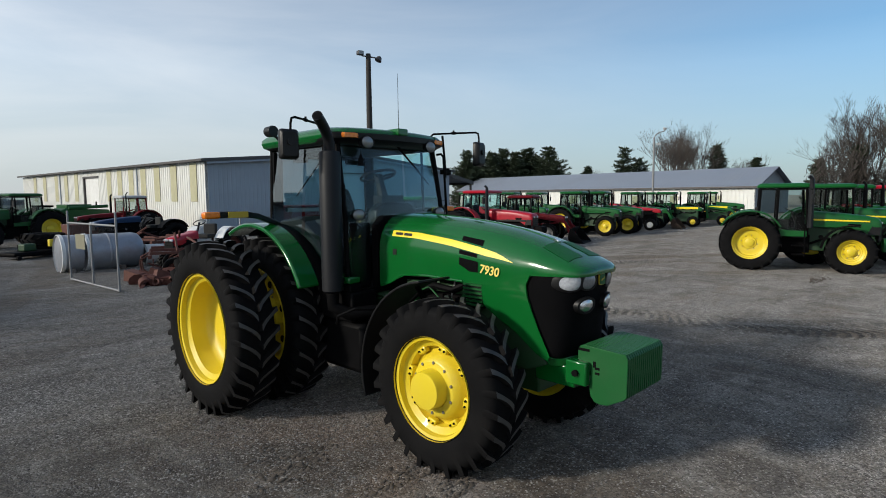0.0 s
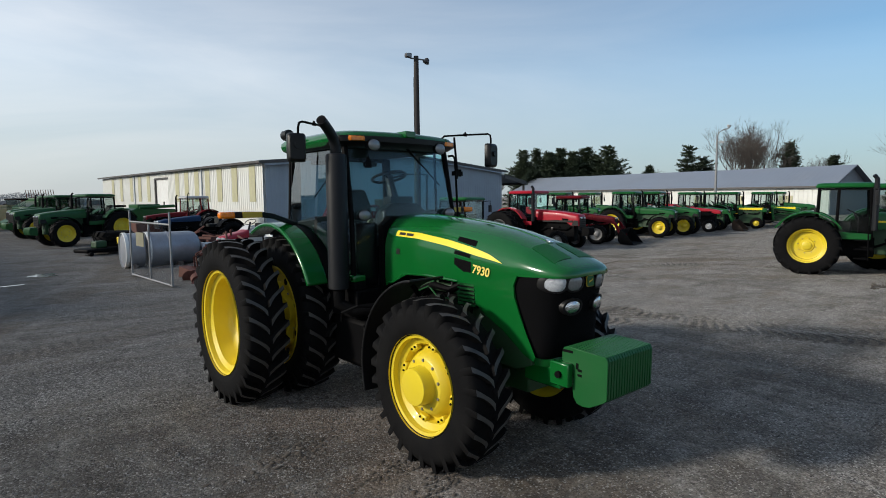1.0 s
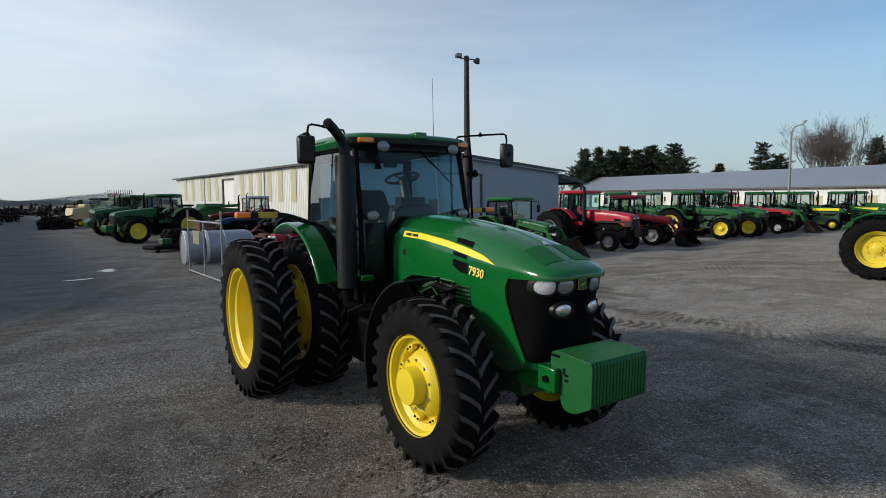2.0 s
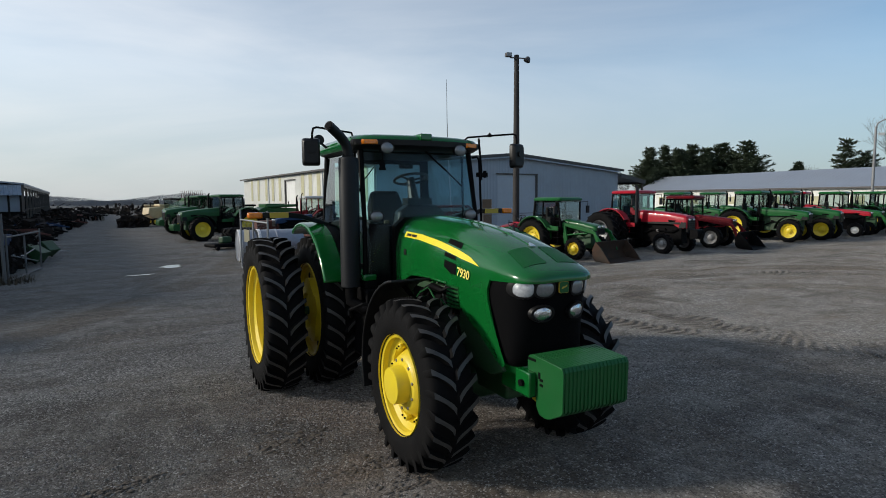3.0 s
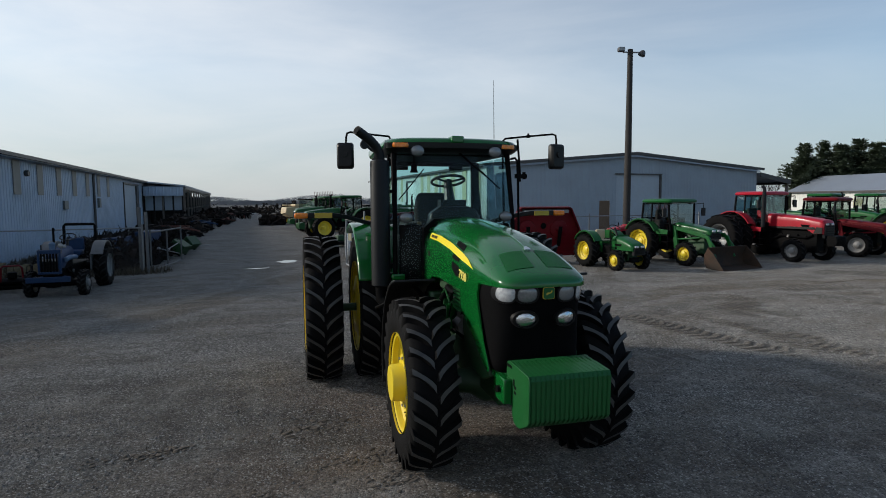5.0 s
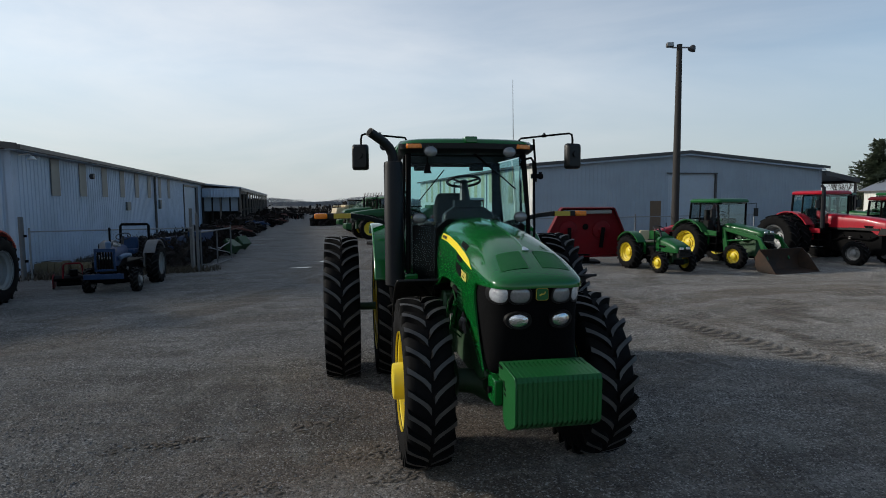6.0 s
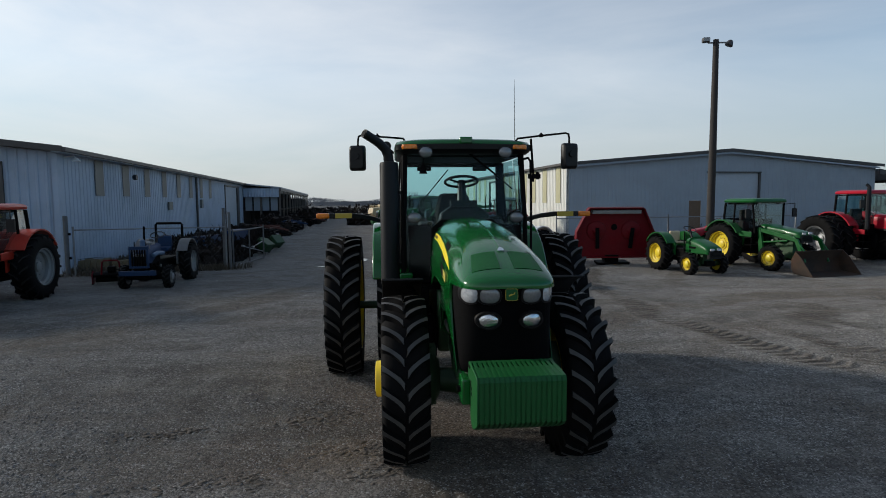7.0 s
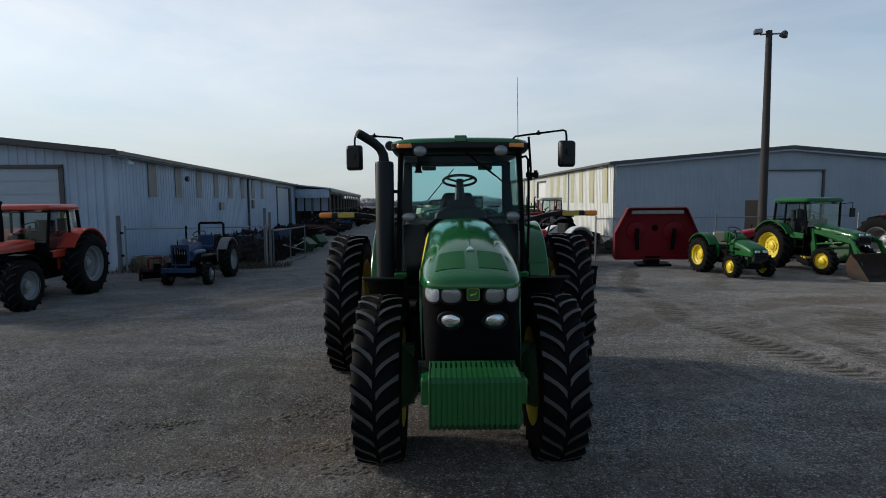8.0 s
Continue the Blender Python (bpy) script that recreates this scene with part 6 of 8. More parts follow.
def hero_running_gear():
    t = HERO
    ch = Geo().box(-0.24, 0.24, -0.62, 1.35, 0.66, 1.0)
    part("frame_rail", ch, M_GREEN_DARK, t, bevel=0.02)
    part("gearbox", Geo().box(-0.36, 0.36, 1.3, 3.1, 0.62, 1.36), M_GREEN_DARK, t, bevel=0.04)
    part("engine_block", Geo().box(-0.24, 0.24, 0.0, 1.3, 0.98, 1.66), M_MATT, t, bevel=0.03)
    part("radiator_pack", Geo().box(-0.34, 0.34, -0.72, -0.1, 1.0, 1.72), M_MATT, t)
    for s in (-1, 1):
        part("oil_filter", Geo().tube([(s * 0.33, 0.55, 1.10), (s * 0.33, 0.55, 1.34)], 0.06, 12), M_GREEN, t)
        part("turbo_pipe", Geo().tube([(s * 0.30, 0.15, 1.58), (s * 0.36, 0.3, 1.50), (s * 0.36, 0.55, 1.52), (s * 0.30, 0.8, 1.45), (s * 0.34, 1.1, 1.2)], 0.035, 8), M_MATT, t)
        part("fuel_line", Geo().tube([(s * 0.34, 0.2, 1.30), (s * 0.38, 0.32, 1.42), (s * 0.37, 0.45, 1.38), (s * 0.37, 0.62, 1.5), (s * 0.33, 0.9, 1.40)], 0.009, 6), M_GREEN_CAST, t)
        part("injector_rail", Geo().box(s * 0.27, s * 0.33, 0.12, 1.0, 1.46, 1.54), M_GREEN_DARK, t, bevel=0.01)
        rnd = random.Random(5)
        for k in range(16):
            y, z = 0.15 + 0.058 * k, rnd.uniform(1.1, 1.55)
            a, h = rnd.uniform(0.015, 0.04), rnd.uniform(0.02, 0.06)
            if k % 3 == 0:
                part("engine_pipe", Geo().tube([(s * 0.25, y, z - 0.18), (s * 0.36, y + 0.01, z - 0.08), (s * 0.35, y - 0.03, z + 0.05), (s * 0.25, y + 0.04, z + 0.12)], rnd.uniform(0.008, 0.018), 6), rnd.choice((M_MATT, M_GREEN_CAST, M_STEEL)), t)
            elif k % 3 == 1:
                part("engine_bracket", Geo().box(s * 0.24, s * (0.29 + a), y - a, y + a, z - h, z + h), rnd.choice((M_GREEN_CAST, M_GREEN_DARK)), t, bevel=0.006)
            else:
                part("engine_fitting", Geo().tube([(s * 0.24, y, z), (s * (0.3 + a), y, z)], a, 8), rnd.choice((M_GREEN_CAST, M_MATT, M_STEEL)), t)
        part("fuel_tank", Geo().box(s * 0.37, s * 0.74, 1.25, 2.05, 0.52, 1.075), M_MATT, t, bevel=0.06)
        part("alternator", Geo().tube([(s * 0.30, 0.1, 1.2), (s * 0.30, 0.28, 1.2)], 0.085, 12), M_STEEL, t)
    axle = Geo().tube([(-0.62, 0, 0.73), (-0.30, 0, 0.70), (-0.16, 0, 0.68), (0.16, 0, 0.68), (0.30, 0, 0.70), (0.62, 0, 0.73)], [0.10, 0.12, 0.19, 0.19, 0.12, 0.10], 12)
    axle.tube([(-0.5, 0.2, 0.72), (0.5, 0.2, 0.72)], 0.035, 8)
    part("front_axle", axle, M_GREEN_DARK, t)
    for s in (-1, 1):
        part("steering_knuckle", Geo().lathe([(0.0, -0.07), (0.17, -0.06), (0.26, 0.0), (0.3, 0.1), (0.3, 0.2), (0.0, 0.21)], 24, pose(s * 0.53, 0, 0.742) @ Matrix.Diagonal((s, 1, 1, 1))).box(s * 0.5, s * 0.6, -0.09, 0.09, 0.5, 1.05), M_GREEN_DARK, t)
    ra = Geo().tube([(-1.34, 2.86, 0.935), (-0.75, 2.86, 0.935)], 0.055, 12).tube([(0.75, 2.86, 0.935), (1.34, 2.86, 0.935)], 0.055, 12)
    part("rear_axle", ra.tube([(-0.8, 2.86, 0.935), (-0.3, 2.86, 0.935), (0.3, 2.86, 0.935), (0.8, 2.86, 0.935)], [0.14, 0.2, 0.2, 0.14], 12), M_GREEN_DARK, t)
    for s in (-1, 1):
        w = wheel(t, s * 0.80, 0, 0.78, 0.42, 0.435, M_YELLOW, disc=-0.02, hub=0.172, out=0.115, cone=0.13, lugs=26, seg=78, fine=6, name="front_wheel", bolts=10, lug_h=0.055, bolt_r=0.225)
        w.matrix_basis = pose(s * 0.80, 0, 0.742)
        for k in range(8):
            a = radians(45 * k + 12)
            lug = pose(s * 0.075, 0, 0) @ pose(0, 0, 0, 45 * k + 12)
            part("rim_lug", Geo().box(-0.03, 0.03, 0.315, 0.372, -0.05, 0.05), M_YELLOW, w, m=lug, bevel=0.012)
            for q in (-0.026, 0.026):
                part("rim_bolt", Geo().tube([(s * 0.03, 0.345, q), (s * 0.042, 0.345, q)], 0.010, 6), M_MATT, w, m=lug)
        wheel(t, s * 0.85, 2.86, 0.98, 0.47, 0.60, M_YELLOW, disc=-0.13, hub=0.2, out=0.04, lugs=30, seg=90, fine=5, name="inner_rear_wheel", bolts=10, lug_h=0.07)
        for k in range(8):
            a = 2 * math.pi * (k + 0.5) / 8
            part("hand_hole", Geo().tube([(s * 0.985, 2.86 + 0.465 * math.cos(a), 0.95 + 0.465 * math.sin(a)), (s * 0.99, 2.86 + 0.465 * math.cos(a), 0.95 + 0.465 * math.sin(a))], 0.042, 12), M_MATT, t)
        cw = Geo()
        ring0, ring1, ring2, ring3 = [], [], [], []
        for k in range(72):
            a = 2 * math.pi * k / 72
            r = 0.40 + 0.035 * math.copysign(abs(math.sin(5 * a)) ** 0.5, math.sin(5 * a))
            for ring, q, x in ((ring0, r, 0.08), (ring1, r, 0.20), (ring2, 0.24, 0.22), (ring3, 0.22, 0.08)):
                ring.append((s * (0.86 + x), 2.86 + q * math.cos(a), 0.935 + q * math.sin(a)))
        part("wheel_weight", cw.rings([ring0, ring1, ring2, ring3], True, False, False), M_YELLOW, t, "yellow cast wheel weight")
        d = wheel(t, s * 1.535, 2.86, 0.98, 0.465, 0.60, M_YELLOW, disc=0.14, hub=0.10, out=0.0, cone=-1.0, lugs=30, seg=90, fine=5, name="outer_rear_wheel", bolts=0, lug_h=0.07)
        part("valve_hole", Geo().tube([(s * (-0.134), -0.30, 0.10), (s * (-0.126), -0.30, 0.10)], 0.03, 12), M_MATT, d)

    def band(cy, cz, r0, r1, a0, a1, x0, x1, n=20, lipx=None):
        outer = [(cy - r1 * math.cos(radians(a0 + (a1 - a0) * k / n)), cz + r1 * math.sin(radians(a0 + (a1 - a0) * k / n))) for k in range(n + 1)]
        inner = [(cy - r0 * math.cos(radians(a0 + (a1 - a0) * k / n)), cz + r0 * math.sin(radians(a0 + (a1 - a0) * k / n))) for k in range(n + 1)]
        return Geo().rings([[(x, p[0], p[1]) for p in outer + inner[::-1]] for x in (x0, x1)])
    for s in (-1, 1):
        part("rear_fender", band(2.86, 0.935, 1.12, 1.175, 26, 118, s * 0.87, s * 1.13), M_GREEN, t, bevel=0.02)
        part("fender_liner", band(2.86, 0.935, 1.11, 1.155, 24, 118, s * 0.72, s * 0.868), M_MATT, t, bevel=0.01)
        part("fender_skirt", band(2.86, 0.935, 0.80, 1.13, 22, 120, s * 0.70, s * 0.73), M_MATT, t)
        part("front_fender", band(0.0, 0.735, 0.925, 0.95, 97, 197, s * 0.60, s * 1.0), M_BLACK, t, "black plastic front fender", bevel=0.008)
        part("fender_stay", Geo().tube([(s * 0.55, 0.25, 0.9), (s * 0.6, 0.45, 1.4), (s * 0.75, 0.40, 1.58)], 0.025, 8), M_MATT, t)
        arm = Geo()
        arm.rings([[(s * x, y - 0.05, z - 0.03 * q), (s * x, y + 0.05, z - 0.03 * q), (s * x, y + 0.05, z + 0.03 * q), (s * x, y - 0.05, z + 0.03 * q)] for x, y, z, q in ((0.80, 2.75, 2.08, 1), (1.0, 2.62, 2.14, 1), (1.2, 2.52, 2.20, 1), (1.38, 2.45, 2.225, 1.1), (1.70, 2.40, 2.228, 1.2))])
        ar = part("lamp_arm", arm, M_BLACK, t, bevel=0.01)
        part("reflector", Geo().box(s * 1.40, s * 1.62, 2.335, 2.349, 2.195, 2.26), M_REFLECT, ar)
        part("signal_lamp", Geo().box(s * 1.70, s * 1.87, 2.34, 2.44, 2.19, 2.262), M_AMBER, ar, bevel=0.02)
    part("tool_box", Geo().box(-0.72, -0.45, 1.40, 1.95, 0.84, 1.08), M_MATT, t, bevel=0.03)
    part("fuel_tank", Geo().box(0.45, 0.98, 1.15, 2.05, 0.60, 1.15), M_BLACK, t, bevel=0.06)
    for k in range(4):
        part("cab_step", Geo().box(0.86, 1.1, 1.25, 1.65, 0.40 + 0.27 * k, 0.43 + 0.27 * k), M_MATT, t)
    part("hose", Geo().tube([(-0.95, 1.4, 1.1), (-1.0, 1.3, 1.2), (-0.9, 1.15, 1.28), (-0.6, 1.0, 1.25)], 0.018, 6), M_MATT, t)


hero_hood()
hero_nose()
hero_cab()
hero_exhaust()
hero_running_gear()

# ---- parked machines ----
BIG = dict(R=0.93, rw=0.5, rrim=0.54, r=0.72, fw=0.42, frim=0.39, wb=2.7, top=2.76, hw=0.36, hz=(0.98, 1.93), nose=-0.8)
MID = dict(R=0.84, rw=0.44, rrim=0.5, r=0.62, fw=0.36, frim=0.36, wb=2.75, top=2.68, hw=0.33, hz=(0.98, 1.75), nose=-0.7)
OLD = dict(R=0.82, rw=0.42, rrim=0.48, r=0.42, fw=0.24, frim=0.2, wb=2.55, top=2.65, hw=0.3, hz=(1.05, 1.6), nose=-0.6, ftrack=1.4)
GREEN_ROW = "green tractor with a cab and yellow rims in a row"


def machines():
    # across the yard, side on
    farm_tractor("tractor", "green cab tractor with yellow rims and a yellow hood stripe", pose(17.25, -0.2, 0, 0, 0, 16), M_GREEN_OLD, M_YELLOW, stripe=M_STRIPE, weights=4, corner_stack=True, co=-0.22, cl=1.36, **{**BIG, "R": 0.9, "rrim": 0.5, "r": 0.68, "frim": 0.36, "hz": (0.98, 1.86)})
    farm_tractor("tractor", "green cab tractor with a yellow stripe, behind another", pose(20.1, -1.3, 0, 0, 0, 16), M_GREEN_OLD, M_YELLOW, stripe=M_STRIPE, **BIG)
    farm_tractor("tractor", "green cab tractor with a yellow stripe, behind another", pose(23.4, -1.4, 0, 0, 0, 16), M_GREEN_OLD, M_YELLOW, stripe=M_STRIPE, **BIG)
    farm_tractor("tractor", "red cab tractor at the end of a row", pose(26.8, -1.6, 0, 0, 0, 16), M_RED, M_SILVER, **BIG)
    farm_tractor("tractor", "green cab tractor with a yellow stripe, behind another", pose(30.2, -1.7, 0, 0, 0, 16), M_GREEN_OLD, M_YELLOW, stripe=M_STRIPE, **BIG)
    # the front row
    farm_tractor("compact_tractor", "small green open tractor with a yellow seat", pose(9.2, 12.0, 0, 0, 0, 8), M_GREEN_OLD, M_YELLOW, R=0.6, rw=0.36, rrim=0.32, r=0.37, fw=0.22, frim=0.19, wb=1.55, track=1.15, ftrack=1.1, cab=False, hz=(0.52, 1.16), hw=0.31, nose=-0.5, stack=False, low_seat=M_CREAM, open_bay=False, droop=0.2)
    farm_tractor("tractor", "small red open tractor against the warehouse", pose(12.1, 17.4, 0, 0, 0, -75), M_RED, M_WHITEPAINT, R=0.6, rw=0.34, rrim=0.33, r=0.36, fw=0.2, frim=0.2, wb=1.75, track=1.2, ftrack=1.1, cab=False, hz=(0.7, 1.25), hw=0.25, nose=-0.5, stack=False)
    farm_tractor("tractor", "green loader tractor with a cab and yellow rims", pose(12.57, 12.64, 0, 0, 0, 12), M_GREEN_OLD, M_YELLOW, R=0.78, rw=0.42, r=0.45, fw=0.26, frim=0.24, rrim=0.46, wb=2.05, top=2.42, hz=(0.95, 1.5), loader=(0.33, 2.0), ftrack=1.5, track=1.6, stack=False, nose=-0.65, droop=0.1)
    farm_tractor("tractor", "bright red tractor with a black nose and grey rims", pose(17.3, 12.4, 0, 0, 0, 8), M_RED, M_SILVER, flat=4.2, R=0.9, rw=0.5, rrim=0.48, r=0.46, fw=0.28, frim=0.24, wb=2.7, top=2.7, hw=0.36, hz=(0.92, 1.78), nose=-0.75, side_band=M_BLACK, band=0.09, weights=6, weight_mat=M_MATT, ftrack=1.7, track=1.7, duals=True, rear_rim=M_GALV, corner_stack=True, glass=M_GLASS)
    farm_tractor("tractor", "dark red loader tractor with grey rims", pose(21.3, 13.3, 0, 0, 0, 18), M_RED_DARK, M_SILVER, R=0.72, r=0.52, fw=0.32, frim=0.3, rrim=0.46, wb=2.15, top=2.45, hz=(0.95, 1.5), loader=(0.35, 1.9), loader_mat=M_RED_DARK, stack=False)
    farm_tractor("tractor", GREEN_ROW, pose(27.5, 13.3, 0, 0, 0, 14), M_GREEN_OLD, M_YELLOW, **MID)
    farm_tractor("tractor", GREEN_ROW, pose(30.2, 13.2, 0, 0, 0, 14), M_GREEN_OLD, M_YELLOW, **MID)
    farm_tractor("tractor", "faded red open tractor between green ones", pose(34.3, 13.6, 0, 0, 0, 14), M_RED, M_WHITEPAINT, cab=False, **OLD)
    farm_tractor("tractor", "green loader tractor with a cab in the far row", pose(36.51, 14.04, 0, 0, 0, 14), M_GREEN_OLD, M_YELLOW, loader=(0.35, 2.0), **OLD)
    farm_tractor("tractor", "older green row-crop tractor with a yellow side panel", pose(40.35, 12.99, 0, 0, 0, 14), M_GREEN_OLD, M_YELLOW, side_band=M_STRIPE, **OLD)
    farm_tractor("tractor", "older green row-crop tractor with a yellow side panel", pose(44.27, 12.13, 0, 0, 0, 14), M_GREEN_OLD, M_YELLOW, side_band=M_STRIPE, loader=(0.35, 2.0), **OLD)
    # second row behind it
    for x, y, mt, rm, lb in ((24.5, 19.0, M_GREEN_OLD, M_YELLOW, GREEN_ROW), (29.0, 19.5, M_GREEN_OLD, M_YELLOW, GREEN_ROW), (33.2, 20.0, M_GREEN_OLD, M_YELLOW, GREEN_ROW), (37.6, 19.6, M_GREYPAINT, M_SILVER, "pale grey cab tractor in the second row"), (42.5, 20.0, M_GREEN_OLD, M_YELLOW, GREEN_ROW), (39.0, 17.6, M_RED, M_SILVER, "red cab tractor in the second row"), (49.77, 12.91, M_GREEN_OLD, M_YELLOW, GREEN_ROW), (47.5, 17.5, M_GREEN_OLD, M_YELLOW, GREEN_ROW)):
        farm_tractor("tractor", lb, pose(x, y, 0, 0, 0, 14), mt, rm, **MID)
    # by the shed
    farm_tractor("tractor", "orange cab tractor with grey rims beside the shed", pose(-10.55, 7.5, 0, 0, 0, 4), M_ORANGE, M_SILVER, R=0.84, rw=0.46, rrim=0.46, r=0.6, fw=0.36, frim=0.32, wb=2.5, top=2.42, hw=0.34, hz=(1.0, 1.52), nose=-0.75)
    blue = farm_tractor("tractor", "faded blue open tractor with a black roll bar", pose(-7.75, 11.5, 0, 0, 0, 3) @ Matrix.Scale(0.94, 4), M_BLUE, M_SILVER, R=0.64, rw=0.34, rrim=0.34, r=0.37, fw=0.2, frim=0.19, wb=1.9, track=1.4, ftrack=1.25, cab=False, rops=True, hz=(0.62, 1.3), hw=0.22, nose=-0.5, flat=3.0, stack=True, top=1.75, fender_mat=M_OLDPIPE, seat_mat=M_BLUE)
    # its squared grille, brush bars and loose round lamp
    part("grille_frame", Geo().box(-0.27, 0.27, -0.60, -0.54, 1.2, 1.3).box(-0.27, -0.22, -0.60, -0.54, 0.72, 1.2).box(0.22, 0.27, -0.60, -0.54, 0.72, 1.2).box(-0.27, 0.27, -0.60, -0.54, 0.66, 0.72), M_BLUE, blue, bevel=0.01)
    for k in range(6):
        part("grille_slat", Geo().box(-0.20 + 0.07 * k, -0.165 + 0.07 * k, -0.59, -0.55, 0.72, 1.2), M_MATT, blue)
    part("front_bumper", Geo().box(-0.5, 0.5, -0.78, -0.68, 0.46, 0.6).box(-0.3, -0.24, -0.7, -0.3, 0.46, 0.58).box(0.24, 0.3, -0.7, -0.3, 0.46, 0.58), M_BLUE, blue, bevel=0.012)
    part("top_lamp", Geo().lathe([(0.0, 0.08), (0.05, 0.06), (0.07, 0.0), (0.06, -0.015), (0.0, -0.03)], 16, pose(0.2, -0.3, 1.38, 0, 0, 90)).tube([(0.2, -0.26, 1.38), (0.2, -0.26, 1.2)], 0.012, 6), M_LENS_DIM, blue)
    part("air_cleaner", Geo().tube([(-0.12, 0.1, 1.24), (-0.12, 0.1, 1.42), (-0.12, 0.1, 1.46)], [0.07, 0.08, 0.05], 12), M_PALEBLUE, blue)
    part("fuel_cap", Geo().tube([(0.05, 0.5, 1.28), (0.05, 0.5, 1.36)], 0.05, 10), M_STEEL, blue)
    part("side_tank", Geo().tube([(-0.27, -0.2, 1.0), (-0.29, 0.1, 1.04), (-0.27, 0.7, 1.0)], 0.07, 8).tube([(0.27, -0.2, 1.0), (0.29, 0.1, 1.04), (0.27, 0.7, 1.0)], 0.07, 8), M_PALEBLUE, blue, bevel=0.02)
    # far row by the track
    far = dict(R=0.92, rw=0.5, rrim=0.5, r=0.72, fw=0.44, frim=0.42, wb=2.8, top=2.72, hw=0.38, hz=(1.05, 1.9), nose=-0.95, co=-0.2, cl=1.4)
    farm_tractor("tractor", "dark green cab tractor with front weights in the far row", pose(-0.2, 31.7, 0, 0, 0, -74), M_GREEN_FAR, M_YELLOW, weights=8, **far)
    farm_tractor("tractor", "dark green cab tractor in the far row", pose(-0.75, 39.6, 0, 0, 0, -74), M_GREEN_FAR, M_YELLOW, weights=8, **far)
    farm_tractor("tractor", "dark green cab tractor in the far row", pose(-0.6, 46.0, 0, 0, 0, -74), M_GREEN_FAR, M_YELLOW, **far)
    farm_tractor("tractor", "old red tractor with a white-topped cab by the warehouse", pose(5.0, 33.3, 0, 0, 0, -88), M_RED_DARK, M_SILVER, M_GREYPAINT, **{**MID, "top": 2.6, "hz": (1.05, 1.6), "post": M_RED_DARK})
    farm_tractor("tractor", "faded dark blue open tractor in the clutter", pose(3.4, 24.5, 0, 0, 0, -80), M_BLUE, M_MATT, cab=False, fender_mat=M_MATT, **{**OLD, "R": 0.68, "rrim": 0.4})
    farm_tractor("tractor", "old red and white open tractor behind the gate", pose(3.0, 15.6, 0, 0, 0, -58), M_RED, M_RUST, cab=False, stack=False, fender_mat=M_WHITEPAINT, R=0.66, rw=0.32, rrim=0.42, r=0.34, fw=0.18, frim=0.2, wb=1.9, track=1.3, ftrack=1.1, hw=0.22, hz=(0.75, 1.3), nose=-0.5)


machines()

# ---- fences, tank, implements and clutter ----
def chain_link(parent, p0, p1, z0, z1, step=0.13, r=0.0014):
    """Woven wire between two ground points, as crossing diagonal strands."""
    p0, p1 = Vector((*p0, 0)), Vector((*p1, 0))
    L = (p1 - p0).length
    d = (p1 - p0) / L
    h = z1 - z0
    g = Geo()
    k = -h
    while k < L:
        for s in (1, -1):
            a, b = max(k, 0.0), min(k + h, L)
            if b - a > 0.02:
                za, zb = (z0 + a - k, z0 + b - k) if s > 0 else (z1 - (a - k), z1 - (b - k))
                qa, qb = p0 + d * a, p0 + d * b
                g.tube([(qa.x, qa.y, za), (qb.x, qb.y, zb)], r, 3, caps=False)
        k += step
    return tagged(part("wire_mesh", g, M_GALV, parent), kind="stuff")


def fence(name, pts, h, label, posts_every=2.6, mesh=True):
    f = thing(name, pose(0, 0, 0), label, "fence")
    for a, b in zip(pts, pts[1:]):
        L = math.hypot(b[0] - a[0], b[1] - a[1])
        n = max(1, round(L / posts_every))
        for k in range(n + 1):
            u = k / n
            x, y = a[0] + (b[0] - a[0]) * u, a[1] + (b[1] - a[1]) * u
            part("post", Geo().tube([(x, y, 0), (x, y, h + 0.12)], 0.032, 8), M_GALV, f)
        part("top_rail", Geo().tube([(a[0], a[1], h), (b[0], b[1], h)], 0.022, 8), M_GALV, f)
        if mesh:
            chain_link(f, a, b, 0.05, h)
    return f


CP = thing("corner_post", pose(-11.55, 14.7, 0), "thick blue-grey steel post at the shed corner", "post")
part("post", Geo().tube([(0, 0, 0), (0, 0, 1.98), (0, 0, 2.0)], [0.075, 0.075, 0.05], 12), M_OLDPIPE, CP)
part("hinge", Geo().box(0.05, 0.14, -0.03, 0.03, 1.35, 1.43).box(0.05, 0.14, -0.03, 0.03, 0.55, 0.63), M_MATT, CP)
fence("chain_link_fence", [(-11.35, 14.75), (-6.75, 15.95)], 1.52, "sagging grey chain-link fence beside the shed", 4.9)
fence("chain_link_fence", [(5.9, 17.2), (11.0, 17.9), (17.5, 18.8)], 1.65, "grey chain-link fence behind parked machines", 3.2)
GP = thing("gate_post", pose(-6.62, 15.95, 0), "pair of grey steel gate posts by the fence", "post")
part("post", Geo().tube([(0, 0, 0), (0, 0, 2.05)], 0.05, 10), M_OLDPIPE, GP)
part("post", Geo().tube([(-0.26, 0.25, 0), (-0.26, 0.25, 2.2)], 0.055, 10), M_OLDPIPE, GP)


